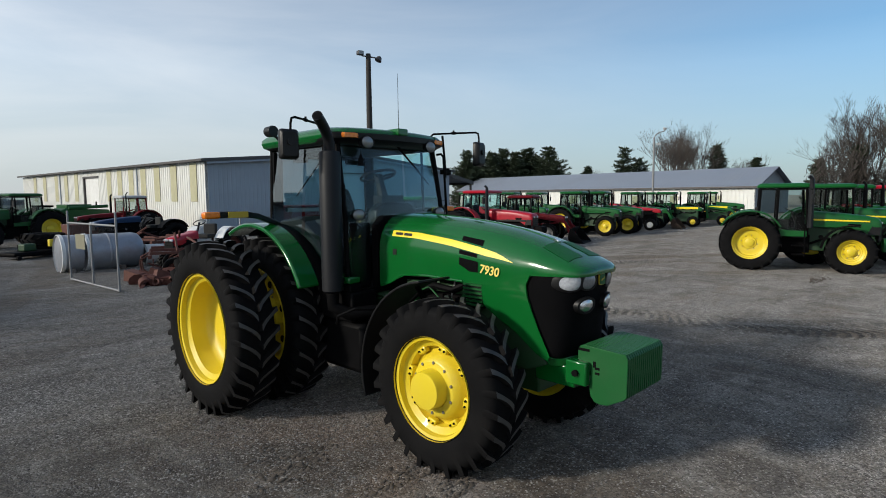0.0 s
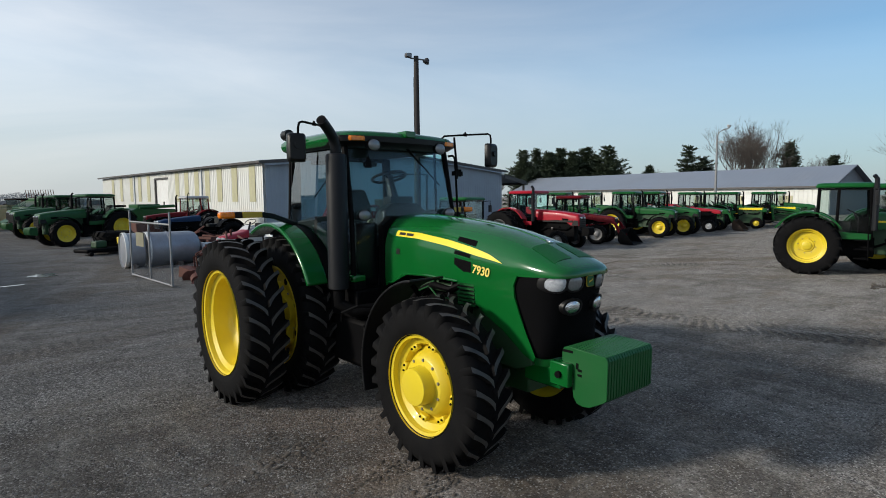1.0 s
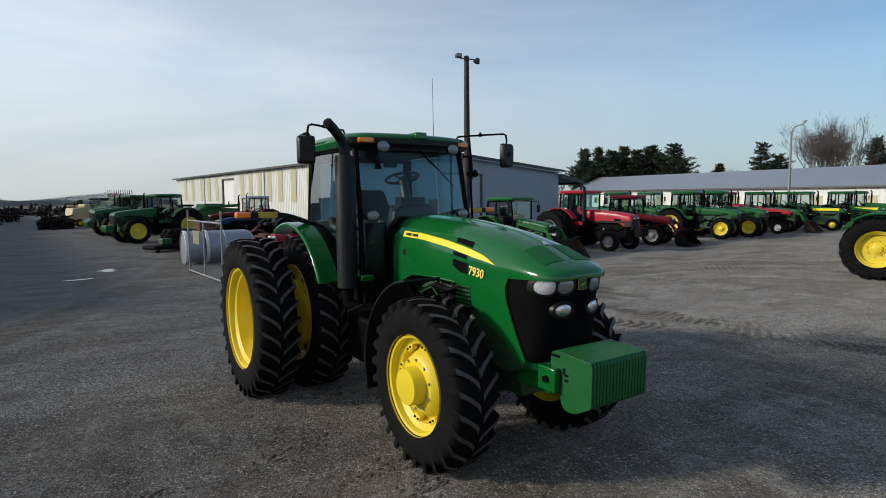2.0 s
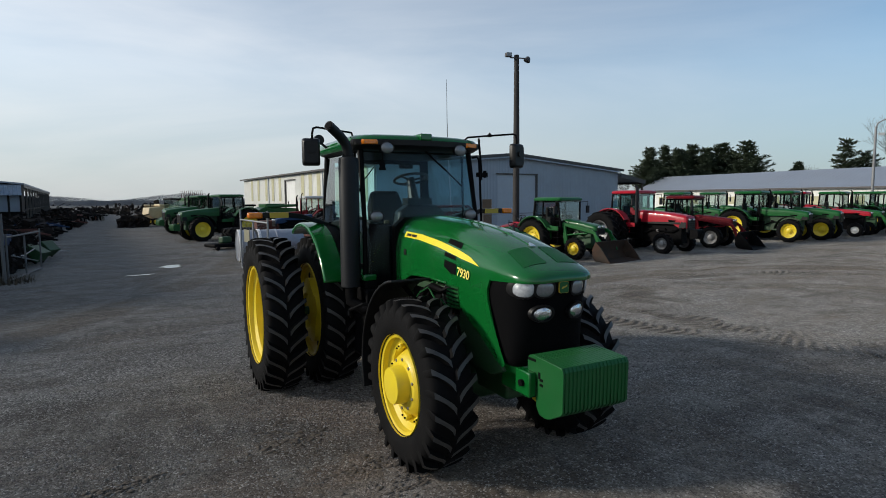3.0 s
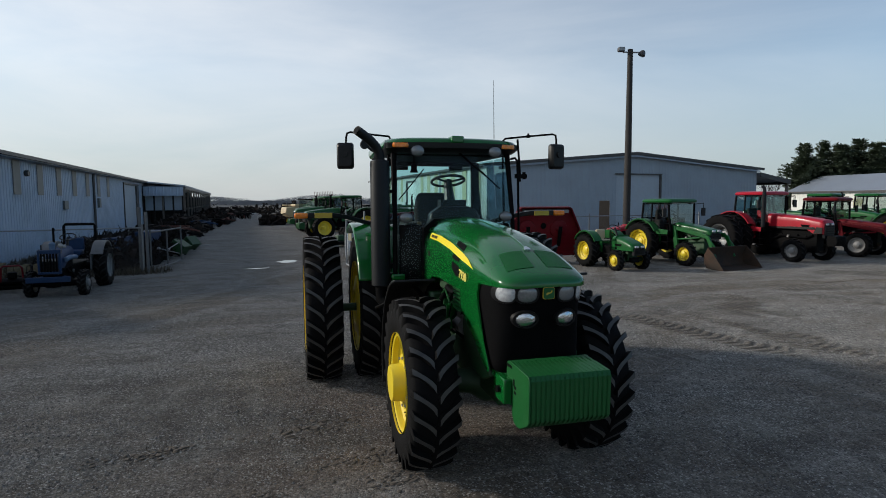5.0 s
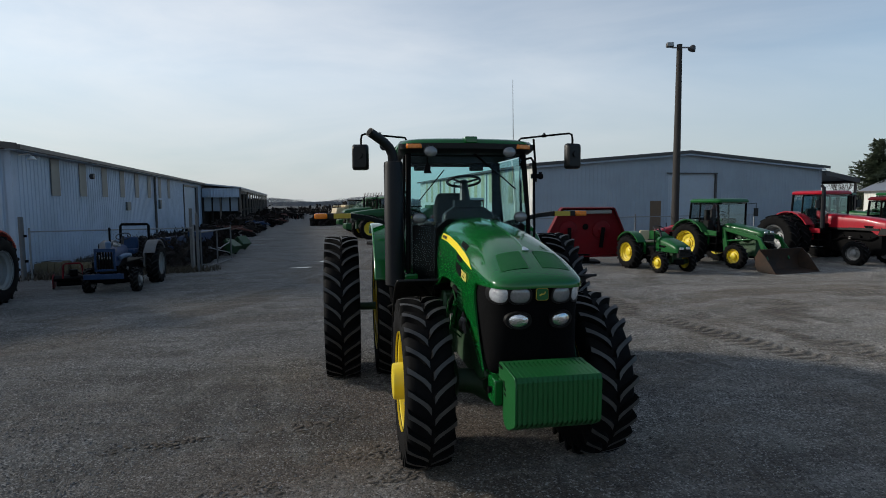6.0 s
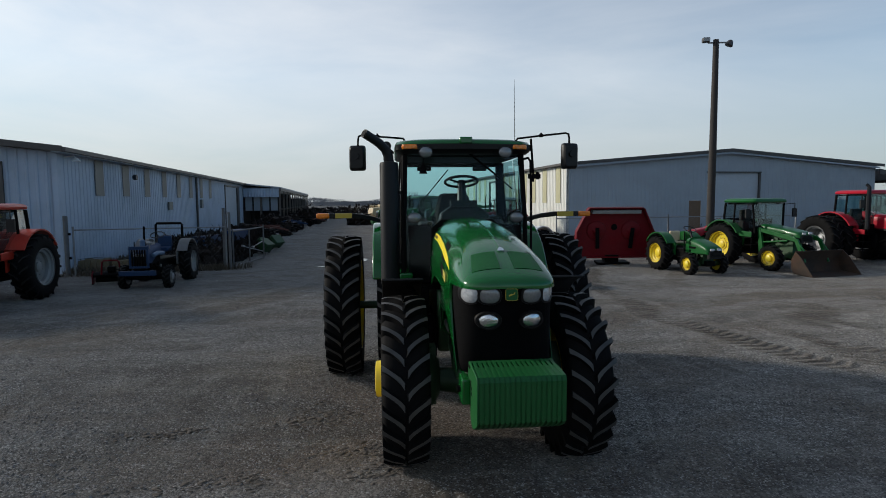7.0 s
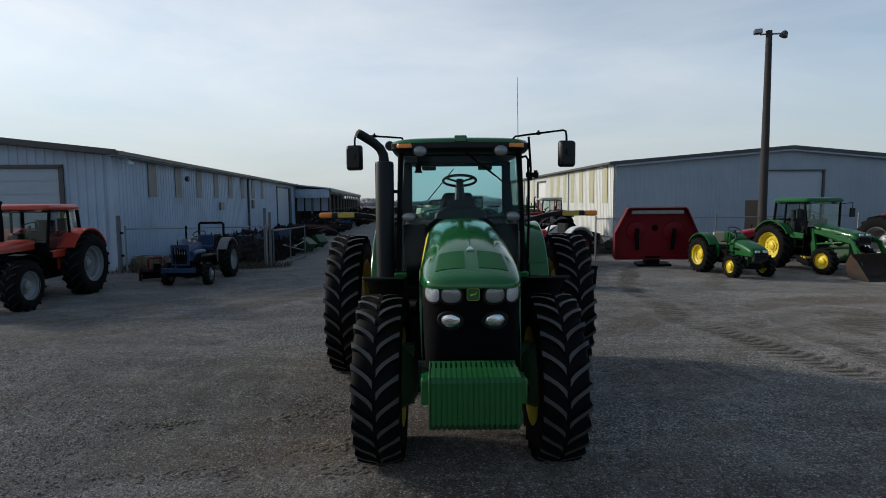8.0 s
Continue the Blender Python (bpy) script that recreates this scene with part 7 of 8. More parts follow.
def gate(name, p0, p1, h, tall, label, sign=False, pipe=None, mesh=True):
    pipe = pipe or M_GALV
    g = thing(name, pose(0, 0, 0), label, "gate")
    a, b = Vector((*p0, 0)), Vector((*p1, 0))
    for k, u in enumerate((0, 0.5, 1)):
        q = a + (b - a) * u
        part("upright", Geo().tube([(q.x, q.y, 0.04), (q.x, q.y, h + (tall if k != 1 else 0))], 0.028, 8), pipe, g)
    for z in (0.06, h):
        part("rail", Geo().tube([(a.x, a.y, z), (b.x, b.y, z)], 0.028, 8), pipe, g)
    if mesh:
        chain_link(g, p0, p1, 0.08, h, 0.13)
    if sign:
        q = a + (b - a) * 0.3
        d = (b - a).normalized()
        ang = math.degrees(math.atan2(d.y, d.x))
        part("sign_plate", Geo().box(-0.36, 0.36, -0.05, -0.035, 1.0, 1.42), M_SIGN, g, "weathered beige plate", m=pose(q.x, q.y, 0, 0, 0, ang))
    return g


gate("loose_gate", (0.03, 16.1), (0.27, 12.55), 1.72, 0.35, "grey pipe gate panel with chain-link, standing loose", True)
gate("field_gate", (-6.55, 16.1), (-6.2, 19.6), 1.35, 0.1, "low grey pipe gate standing open", pipe=M_OLDPIPE, mesh=False)


def tank():
    t = thing("steel_tank", pose(0.15, 0, 0), "grey galvanised tank lying on the ground", "tank")
    y, r = 18.6, 0.61
    part("shell", Geo().lathe([(0.0, 0.85), (r * 0.8, 0.86), (r, 0.90), (r, 1.5), (r + 0.015, 1.52), (r + 0.015, 1.56), (r, 1.58), (r, 2.35), (r * 0.93, 2.5), (r * 0.7, 2.62), (0, 2.68)], 40, pose(0, y, r)), M_TANK, t)
    part("shell", Geo().lathe([(0.0, 0.0), (r * 0.6, 0.02), (r * 0.95, 0.05), (r, 0.10), (r, 0.62), (r * 0.95, 0.66), (0, 0.68)], 40, pose(0.08, y, r)), M_TANK, t)
    for x in (0.14, 0.86):
        part("band", Geo().lathe([(r + 0.012, x - 0.05), (r + 0.03, x - 0.04), (r + 0.03, x + 0.06), (r + 0.012, x + 0.07)], 40, pose(0, y, r)), M_WHITEPAINT, t)
    part("end_cap", Geo().lathe([(0.3, 2.66), (0.36, 2.7), (0.34, 3.4), (0.15, 3.55), (0, 3.56)], 24, pose(0, y - 0.2, 0.42)), M_GREYPAINT, t)
    part("cradle", Geo().box(0.3, 0.45, y - 0.6, y + 0.6, 0, 0.14).box(1.8, 1.95, y - 0.6, y + 0.6, 0, 0.14), M_SHADEWOOD, t)


tank()


def red_deck():
    """A folded rotary cutter, its underside turned to the yard."""
    t = thing("rotary_cutter", pose(7.45, 15.2, 0, 6, 0, -3), "dark red mower deck folded upright on its hitch", "mower")
    out = [(-1.42, 0.28), (1.42, 0.28), (1.46, 0.37), (1.46, 1.25), (1.05, 2.1), (0.98, 2.15), (-0.98, 2.15), (-1.05, 2.1), (-1.46, 1.25), (-1.46, 0.37)]
    part("deck_plate", Geo().prism(out, "y", 0.0, 0.05), M_RED_DARK, t, bevel=0.01)
    rim = Geo()
    inner = [(x * 0.97, 1.22 + (z - 1.22) * 0.965) for x, z in out]
    rim.rings([[(x, -0.22, z) for x, z in out], [(x, 0.0, z) for x, z in out], [(x, 0.0, z) for x, z in inner], [(x, -0.22, z) for x, z in inner], [(x, -0.22, z) for x, z in out]], True, False, False)
    part("skirt", rim, M_RED_DARK, t)
    part("top_strip", Geo().box(-0.9, 0.9, -0.235, -0.02, 1.93, 2.05), M_GALV, t, "worn bare-steel strip")
    for x in (-0.68, 0.62):
        part("spindle", Geo().lathe([(0.36, 0.0), (0.34, -0.05), (0.16, -0.09), (0.1, -0.16), (0, -0.17)], 20, pose(x, 0, 1.28, 0, 0, 90)), M_RED_DARK, t)
        part("blade", Geo().box(-0.07, 0.07, -0.2, -0.17, -0.62, 0.15, pose(x, 0, 1.25, 0, 4 if x > 0 else -3)), M_MATT, t)
    part("hub_plate", Geo().lathe([(0.12, 0.0), (0.1, -0.03), (0, -0.04)], 12, pose(0, 0, 1.40, 0, 0, 90)), M_MATT, t)
    part("hitch_stand", Geo().box(-0.6, 0.6, -0.2, 0.35, 0.0, 0.10).box(-0.3, 0.2, -0.1, 0.3, 0.05, 0.36), M_MATT, t, bevel=0.02)


red_deck()


def implement(name, label, m, L, W, mtl, seed, tools="tines", wheels=True, category="implement", rise=0.75, braces=3):
    """A towed tillage frame with crossing beams and a rank of tools."""
    rnd = random.Random(seed)
    t = thing(name, m, label, category)
    for k in range(3):
        y = -L / 2 + L * k / 2
        part("cross_beam", Geo().box(-W / 2, W / 2, y - 0.05, y + 0.05, rise - 0.05, rise + 0.05), mtl, t)
    for x in (-W * 0.42, 0, W * 0.42):
        part("long_beam", Geo().box(x - 0.04, x + 0.04, -L / 2, L / 2, rise + 0.05, rise + 0.13), mtl, t)
    part("drawbar", Geo().tube([(-0.4, -L / 2, rise), (0, -L / 2 - 0.9, rise - 0.2), (0.4, -L / 2, rise)], 0.05, 6), mtl, t)
    n = max(3, int(W / 0.35))
    for k in range(n):
        x = -W / 2 + W * (k + 0.5) / n
        y = (-L / 2, 0, L / 2)[k % 3]
        if tools == "tines":
            part("tine", Geo().tube([(x, y, rise), (x, y + 0.28, rise - 0.15), (x, y + 0.25, 0.2), (x, y - 0.02, 0.0)], 0.03, 6), mtl, t)
        else:
            part("disc", Geo().lathe([(0.02, 0.06), (0.15, 0.03), (0.28, 0.0), (0.27, -0.008), (0.0, 0.05)], 14, pose(x, y, 0.28, 0, 0, 14)), M_STEEL if k % 2 else mtl, t)
            part("hanger", Geo().box(x - 0.03, x + 0.03, y - 0.03, y + 0.03, 0.28, rise), mtl, t)
    if wheels:
        for s in (-1, 1):
            wheel(t, s * W * 0.36, L * 0.1, 0.36, 0.2, 0.2, M_RUST, disc=-0.02, hub=0.06, lugs=10, seg=18, name="gauge_wheel", lug_h=0.015, bolts=5)
    for k in range(braces):
        part("brace", Geo().tube([(rnd.uniform(-W / 2, W / 2), rnd.uniform(-L / 2, L / 2), rise + 0.1), (rnd.uniform(-W / 3, W / 3), rnd.uniform(-L / 3, L / 3), rise + rnd.uniform(0.3, 0.8))], 0.035, 6), mtl, t)
    return t


implement("disc_harrow", "rusty red tillage implement beside a loose gate", pose(2.6, 14.6, 0, 0, 0, 70), 1.6, 2.6, M_RUST, 3, "tines")


def tiller(m):
    t = thing("rotary_tiller", m, "small dark red tiller standing by the shed fence", "tiller")
    part("hood", Geo().prism([(-0.22, 0.26), (-0.24, 0.34), (-0.12, 0.42), (0.14, 0.42), (0.28, 0.3), (0.3, 0.26)], "x", -0.55, 0.55), M_MATT, t, bevel=0.015)
    part("rotor", Geo().tube([(-0.5, 0, 0.16), (0.5, 0, 0.16)], 0.1, 10), M_MATT, t)
    part("gear_case", Geo().box(-0.12, 0.12, -0.16, 0.14, 0.42, 0.62), M_MATT, t, bevel=0.03)
    part("hitch_frame", Geo().tube([(-0.3, -0.2, 0.3), (-0.26, -0.25, 0.78), (-0.2, -0.25, 0.84), (0.2, -0.25, 0.84), (0.26, -0.25, 0.78), (0.3, -0.2, 0.3)], 0.028, 8), M_RED_DARK, t)
    for s in (-1, 1):
        part("end_plate", Geo().prism([(-0.3, 0.04), (-0.32, 0.34), (-0.1, 0.48), (0.16, 0.46), (0.34, 0.2), (0.3, 0.02)], "x", s * 0.56, s * 0.585), M_RED_DARK, t)
        part("skid", Geo().tube([(s * 0.57, -0.4, 0.05), (s * 0.57, -0.2, 0.015), (s * 0.57, 0.3, 0.015)], 0.015, 6), M_MATT, t)
    part("blade", Geo().tube([(-0.4, 0.35, 0.3), (0.0, 0.5, 0.5), (0.4, 0.35, 0.3)], 0.02, 6), M_MATT, t)


def straw_bale(m, L, W, H, seed):
    """A slumped old bale: packed flakes with ragged faces, held by two strings."""
    rnd = random.Random(seed)
    t = thing("straw_bale", m, "weathered tan straw bale slumped against the fence", "bale")
    for k in range(5):
        y0 = -L / 2 + L * k / 5
        w, h = W / 2 * rnd.uniform(0.9, 1.05), H * rnd.uniform(0.86, 1.04)
        part("flake", Geo().rings([[(-w, y, 0), (w, y, 0), (w * 0.97, y, h * 0.7), (w * 0.7, y, h), (-w * 0.75, y, h), (-w, y, h * 0.75)] for y in (y0 + 0.004, y0 + L / 5 - 0.004)]), M_STRAW, t, bevel=0.025)
    for s in (-1, 1):
        part("string", Geo().tube([(s * W * 0.22, -L / 2 - 0.01, 0.02), (s * W * 0.22, -L / 2 - 0.01, H * 0.97), (s * W * 0.22, 0, H * 1.06), (s * W * 0.22, L / 2 + 0.01, H * 0.97), (s * W * 0.22, L / 2 + 0.01, 0.02)], 0.006, 5), M_SHADE_BOARDS, t)
    return t


straw_bale(pose(-11.45, 16.3, 0, 0, 0, 100), 1.0, 0.5, 0.42, 1)
straw_bale(pose(-10.4, 16.45, 0, 0, 0, 94), 0.9, 0.5, 0.36, 2)
tiller(pose(-9.2, 12.6, 0, 0, 0, 18) @ Matrix.Scale(0.85, 4))
implement("disc_harrow", "dark rusty disc harrow in the yard clutter", pose(4.3, 20.8, 0, 0, 0, 30), 1.6, 3.0, M_RUST, 8, "discs")
for i, (x, y, a, L, W, mt, kind) in enumerate([(-9.3, 18.3, 80, 1.4, 2.4, M_MATT, "tines"), (-9.6, 21.2, 100, 1.6, 2.4, M_RUST, "discs"), (-9.4, 24.4, 85, 1.4, 2.4, M_MATT, "tines"), (-10.0, 27.6, 80, 1.8, 2.6, M_GREEN_FAR, "discs"),
                                               (-8.8, 31.2, 95, 1.8, 2.6, M_MATT, "tines"), (-9.6, 35.0, 85, 2.0, 3.0, M_RUST, "discs"), (-9.2, 39.5, 80, 2.0, 3.2, M_MATT, "tines"), (-9.6, 44.5, 85, 2.0, 3.2, M_BLUE, "discs"), (-9.6, 50.0, 70, 2.2, 3.4, M_MATT, "discs"),
                                               (-9.5, 56.0, 85, 2.4, 3.6, M_RUST, "tines"), (-10.0, 62.0, 60, 2.4, 3.6, M_MATT, "discs"), (-10.4, 68.0, 80, 2.4, 4.0, M_RUST, "tines"), (-9.0, 74.0, 30, 2.4, 4.0, M_MATT, "discs")]):
    implement("old_implement", "old %s implement parked in a row by the shed" % {"black_frame": "dark", "rusty_red_iron": "rusty red", "weathered_green_paint": "green", "dull_green_paint": "green", "blue_paint": "blue"}[mt.name], pose(x, y, 0, 0, 0, a), L, W, mt, 20 + i, kind, i % 2 == 0, rise=(0.45 if i < 6 else 0.6) + 0.1 * (i % 3), braces=0)


def crate(name, label, m, sx, sy, sz, mtl, category="box"):
    t = thing(name, m, label, category)
    part("body", Geo().rings([[(-sx / 2, -sy / 2, 0.05), (sx / 2, -sy / 2, 0.05), (sx / 2, sy / 2, 0.05), (-sx / 2, sy / 2, 0.05)], [(-sx * 0.52, -sy * 0.52, sz), (sx * 0.52, -sy * 0.52, sz), (sx * 0.52, sy * 0.52, sz), (-sx * 0.52, sy * 0.52, sz)]]), mtl, t, bevel=0.03)
    for s in (-1, 1):
        part("skid", Geo().box(s * sx * 0.4 - 0.05, s * sx * 0.4 + 0.05, -sy / 2, sy / 2, 0, 0.06), M_MATT, t)
    part("rim_bar", Geo().box(-sx * 0.53, sx * 0.53, -sy * 0.53, -sy * 0.5, sz - 0.08, sz), mtl, t)
    return t


crate("planter_box", "faded blue hopper box among old implements", pose(-7.7, 21.0, 0.68, 0, 0, 85), 1.7, 0.5, 0.5, M_BLUE)
crate("planter_box", "faded blue hopper box among old implements", pose(-8.1, 18.2, 0.6, 0, 0, 80), 1.3, 0.5, 0.5, M_BLUE)
for x, y, a, tip in ((-6.75, 21.9, 70, 34), (-6.95, 22.9, 84, -30), (-6.75, 24.4, 60, 48)):
    crate("seed_hopper", "dark green seed hopper lying beside the track", pose(x, y, 0.3 * math.sin(radians(abs(tip))), tip, 0, a), 0.62, 0.5, 0.5, M_GREEN_DARK, "hopper")


def loose_bar(m, L, mtl, label):
    tagged(part("loose_bar", Geo().box(-L / 2, L / 2, -0.02, 0.02, 0, 0.035).box(-L / 2, -L / 2 + 0.12, -0.07, 0.07, -0.01, 0.06), mtl, m=m, bevel=0.008), label, "bar")


loose_bar(pose(-6.65, 19.5, 0.42, 0, 14, 62), 1.3, M_GALV, "pale steel bar sticking out of dark scrap")
loose_bar(pose(-6.75, 20.9, 0.5, 0, -12, 75), 1.0, M_GALV, "pale steel bar sticking out of dark scrap")
loose_bar(pose(-6.5, 26.6, 0.08, 0, 0, 40), 1.1, M_GALV, "pale steel bar lying beside the track")
crate("hopper", "dark steel scoop standing on gravel", pose(3.55, 10.25, 0, 0, 0, 5), 0.8, 0.6, 0.62, M_MATT)
crate("side_box", "weathered wooden bin in the yard clutter", pose(7.2, 24.0, 0, 0, 0, 0), 1.4, 1.0, 0.6, M_SHADEWOOD)

def scrap_heap(name, label, cx, cy, ax, ay, turn, n, high, seed, mtl):
    """A tangle of old machine parts, too many to tell apart."""
    rnd = random.Random(seed)
    g = Geo()
    c, s = math.cos(radians(turn)), math.sin(radians(turn))
    for _ in range(n):
        u, v = rnd.uniform(-1, 1), rnd.uniform(-1, 1)
        top = high * (0.45 + 0.55 * abs(noise.noise(Vector((u * 3.1, v * 2.0, seed))) * 2)) * (1 - 0.5 * max(abs(u), abs(v)) ** 3)
        x, y, z = cx + u * ax * c - v * ay * s, cy + u * ax * s + v * ay * c, rnd.random() ** 1.4 * top
        m = pose(x, y, max(z, 0.08), rnd.uniform(-25, 25), rnd.uniform(-28, 28), rnd.uniform(0, 360))
        k = rnd.random()
        if k < 0.45:
            L, w = rnd.uniform(0.15, 0.55), rnd.uniform(0.015, 0.045)
            g.box(-L, L, -w, w, -w, w, m)
        elif k < 0.7:
            q = rnd.uniform(0.15, 0.3)
            g.lathe([(0.02, 0.05), (q * 0.6, 0.02), (q, 0.0), (q * 0.97, -0.01), (0.0, 0.04)], 10, m)
        elif k < 0.85:
            a, b, h = rnd.uniform(0.1, 0.45), rnd.uniform(0.1, 0.3), rnd.uniform(0.06, 0.25)
            g.box(-a, a, -b, b, -h, h, m)
        else:
            q = rnd.uniform(0.14, 0.3) * min(1.0, high)
            g.lathe([(q * 0.55, -0.1), (q, -0.1), (q * 1.02, 0), (q, 0.1), (q * 0.55, 0.1)], 12, m)
    tagged(part(name, g, mtl, smooth=30), label, "scrap", kind="stuff")


scrap_heap("scrap_heap", "tangled heap of dark old machine parts by the fence", -8.8, 20.0, 1.6, 3.6, 2, 820, 1.0, 1, M_SCRAP)
scrap_heap("scrap_heap", "tangled heap of dark old machine parts by the shed", -9.6, 29.0, 1.5, 4.5, 4, 420, 1.1, 2, M_SCRAP)
scrap_heap("scrap_heap", "tangled heap of rusty parts under the lean-to", -10.2, 44.0, 1.8, 9.0, 4, 520, 1.7, 3, M_SCRAP)
scrap_heap("scrap_heap", "long heap of old machine parts beside the track", -10.4, 62.0, 1.9, 8.0, 4, 420, 1.9, 4, M_SCRAP)
scrap_heap("scrap_heap", "dark heap of old machine parts at the track's end", -3.7, 54.2, 1.1, 1.9, 0, 260, 1.7, 5, M_SCRAP)
scrap_heap("scrap_heap", "far rows of rusty machine parts", -14.6, 84.0, 6.0, 6.0, 0, 620, 1.5, 6, M_SCRAP)
scrap_heap("scrap_heap", "far rows of dark machine parts beyond the track", 2.0, 84.0, 5.0, 4.0, 10, 420, 2.2, 9, M_SCRAP)
scrap_heap("scrap_heap", "far rows of dark machine parts beyond the track", -16.0, 112.0, 20.0, 7.0, 3, 1500, 2.0, 10, M_SCRAP)
scrap_heap("scrap_heap", "dark heap of parts beside the far row of tractors", -1.6, 66.0, 1.8, 2.6, 0, 260, 2.2, 11, M_SCRAP)
scrap_heap("scrap_heap", "rusty parts lying in the weeds behind a gate", 2.3, 13.7, 1.2, 0.7, -10, 90, 0.6, 7, M_RUST)
scrap_heap("scrap_heap", "dark parts heaped along a far fence", 7.0, 20.5, 2.6, 0.8, 8, 120, 0.9, 8, M_SCRAP)

BX = thing("rusty_bin", pose(3.3, 26.0, 0, 0, 0, 5), "rusty brown steel bin among the parked machines", "bin")
part("body", Geo().rings([[(-1.1, -0.4, 0.12), (1.1, -0.4, 0.12), (1.1, 0.4, 0.12), (-1.1, 0.4, 0.12)], [(-1.2, -0.5, 1.3), (1.2, -0.5, 1.3), (1.2, 0.5, 1.3), (-1.2, 0.5, 1.3)]]), M_RUST, BX, bevel=0.03)
for s in (-1, 1):
    part("skid", Geo().box(s * 0.9 - 0.06, s * 0.9 + 0.06, -0.4, 0.4, 0.0, 0.13), M_MATT, BX)
    part("rib", Geo().box(s * 0.4 - 0.04, s * 0.4 + 0.04, -0.53, -0.44, 0.3, 1.25), M_RUST, BX)

# tyres lying in a stack
STK = thing("tyre_stack", pose(1.2, 26.3, 0), "worn black tractor tyres lying in a stack", "tyre")
TY = tyre_geo(0.85, 0.45, 0.52, 16, 0.045, 28, 2).mesh("tyre", M_RUBBER, 50)
part("tyre", TY, None, STK, m=pose(0.2, 0, 0.72, 0, 90, 20))
part("tyre", TY, None, STK, m=pose(0.1, 0.1, 0.26, 0, 90, 65))
MD = thing("mower_deck", pose(0.6, 25.0, 0, 0, 0, 25), "small dark mower deck with a yellow guard", "mower")
part("deck", Geo().box(-0.9, 0.9, -0.5, 0.5, 0.12, 0.3), M_MATT, MD, bevel=0.06)
part("guard", Geo().box(0.5, 0.95, -0.56, -0.4, 0.45, 0.75), M_YELLOW, MD, bevel=0.03)
part("gear_case", Geo().box(-0.3, 0.2, -0.2, 0.2, 0.3, 0.6), M_GREEN_DARK, MD, bevel=0.05)
for s in (-1, 1):
    part("roller", Geo().tube([(s * 0.8, -0.5, 0.09), (s * 0.8, -0.62, 0.09)], 0.09, 10), M_RUBBER, MD)


def combine(m, label, mtl):
    t = thing("combine_harvester", m, label, "combine", "harvesters in the far row")
    part("body", Geo().rings([[(-1.3, y, z) for y, z in ((-1.0, 1.0), (3.6, 1.0), (4.4, 1.6), (4.2, 2.7), (0.2, 2.9), (-1.0, 2.3))], [(1.3, y, z) for y, z in ((-1.0, 1.0), (3.6, 1.0), (4.4, 1.6), (4.2, 2.7), (0.2, 2.9), (-1.0, 2.3))]]), mtl, t, bevel=0.12)
    part("grain_tank", Geo().box(-1.15, 1.15, 0.3, 2.6, 2.85, 3.25), mtl, t, bevel=0.08)
    part("cab_frame", Geo().box(-0.85, 0.85, -1.7, -0.9, 1.3, 1.75).box(-0.9, 0.9, -1.9, -0.7, 3.0, 3.2), M_MATT, t, bevel=0.05)
    part("cab_glass", Geo().box(-0.82, 0.82, -1.75, -0.9, 1.75, 3.0), M_GLASS_DARK, t)
    part("feeder_house", Geo().rings([[(-0.6, -1.2, 0.9), (0.6, -1.2, 0.9), (0.6, -1.2, 1.5), (-0.6, -1.2, 1.5)], [(-0.6, -2.9, 0.3), (0.6, -2.9, 0.3), (0.6, -2.9, 0.8), (-0.6, -2.9, 0.8)]]), mtl, t)
    for s in (-1, 1):
        wheel(t, s * 1.45, -0.4, 0.9, 0.6, 0.45, M_YELLOW, lugs=16, seg=24, name="drive_wheel")
        wheel(t, s * 1.25, 3.4, 0.55, 0.35, 0.3, M_YELLOW, lugs=14, seg=20, name="steer_wheel")
    part("unloading_auger", Geo().tube([(1.3, 0.4, 2.9), (1.5, 3.9, 3.05)], 0.16, 10), mtl, t)
    part("exhaust", Geo().tube([(0.5, 3.3, 2.8), (0.5, 3.3, 3.5)], 0.07, 8), M_MATT, t)
    return t


combine(pose(4.6, 38.5, 0, 0, 0, -80) @ Matrix.Scale(0.64, 4), "dark green harvester with a tank on top", M_GREEN_FAR)
combine(pose(0.4, 54.5, 0, 0, 0, -60) @ Matrix.Scale(0.8, 4), "dark green harvester with a tank on top", M_GREEN_FAR)
combine(pose(-0.2, 58.5, 0, 0, 0, 110) @ Matrix.Scale(0.62, 4), "cream-coloured old harvester in the far row", M_CREAM)


# sprayer boom folded upright, far back
SB = thing("folded_boom", pose(1.6, 60.0, 0, 0, 0, -60) @ Matrix.Scale(0.86, 4), "red folded cultivator with many upright teeth", "implement")
part("frame", Geo().box(-2.2, 2.2, -0.6, 0.6, 0.5, 0.7).box(-2.2, -2.0, -0.5, 0.5, 0.6, 2.9).box(2.0, 2.2, -0.5, 0.5, 0.6, 2.9).box(-2.2, 2.2, -0.1, 0.1, 2.5, 2.65), M_RUST, SB)
for k in range(12):
    part("tooth", Geo().tube([(-2.1 + 0.38 * k, 0, 2.6), (-2.1 + 0.38 * k, 0.08, 3.3), (-2.1 + 0.38 * k, 0.0, 3.9)], 0.03, 6), M_RUST, SB)
for s in (-1, 1):
    wheel(SB, s * 1.5, 0.2, 0.45, 0.3, 0.22, M_RUST, lugs=10, seg=18, name="transport_wheel", lug_h=0.02)


# ---- puddles ----
M_WATER = mat("still_water", (0.05, 0.05, 0.05), 0.1, vary=0.1, spec=0.6)


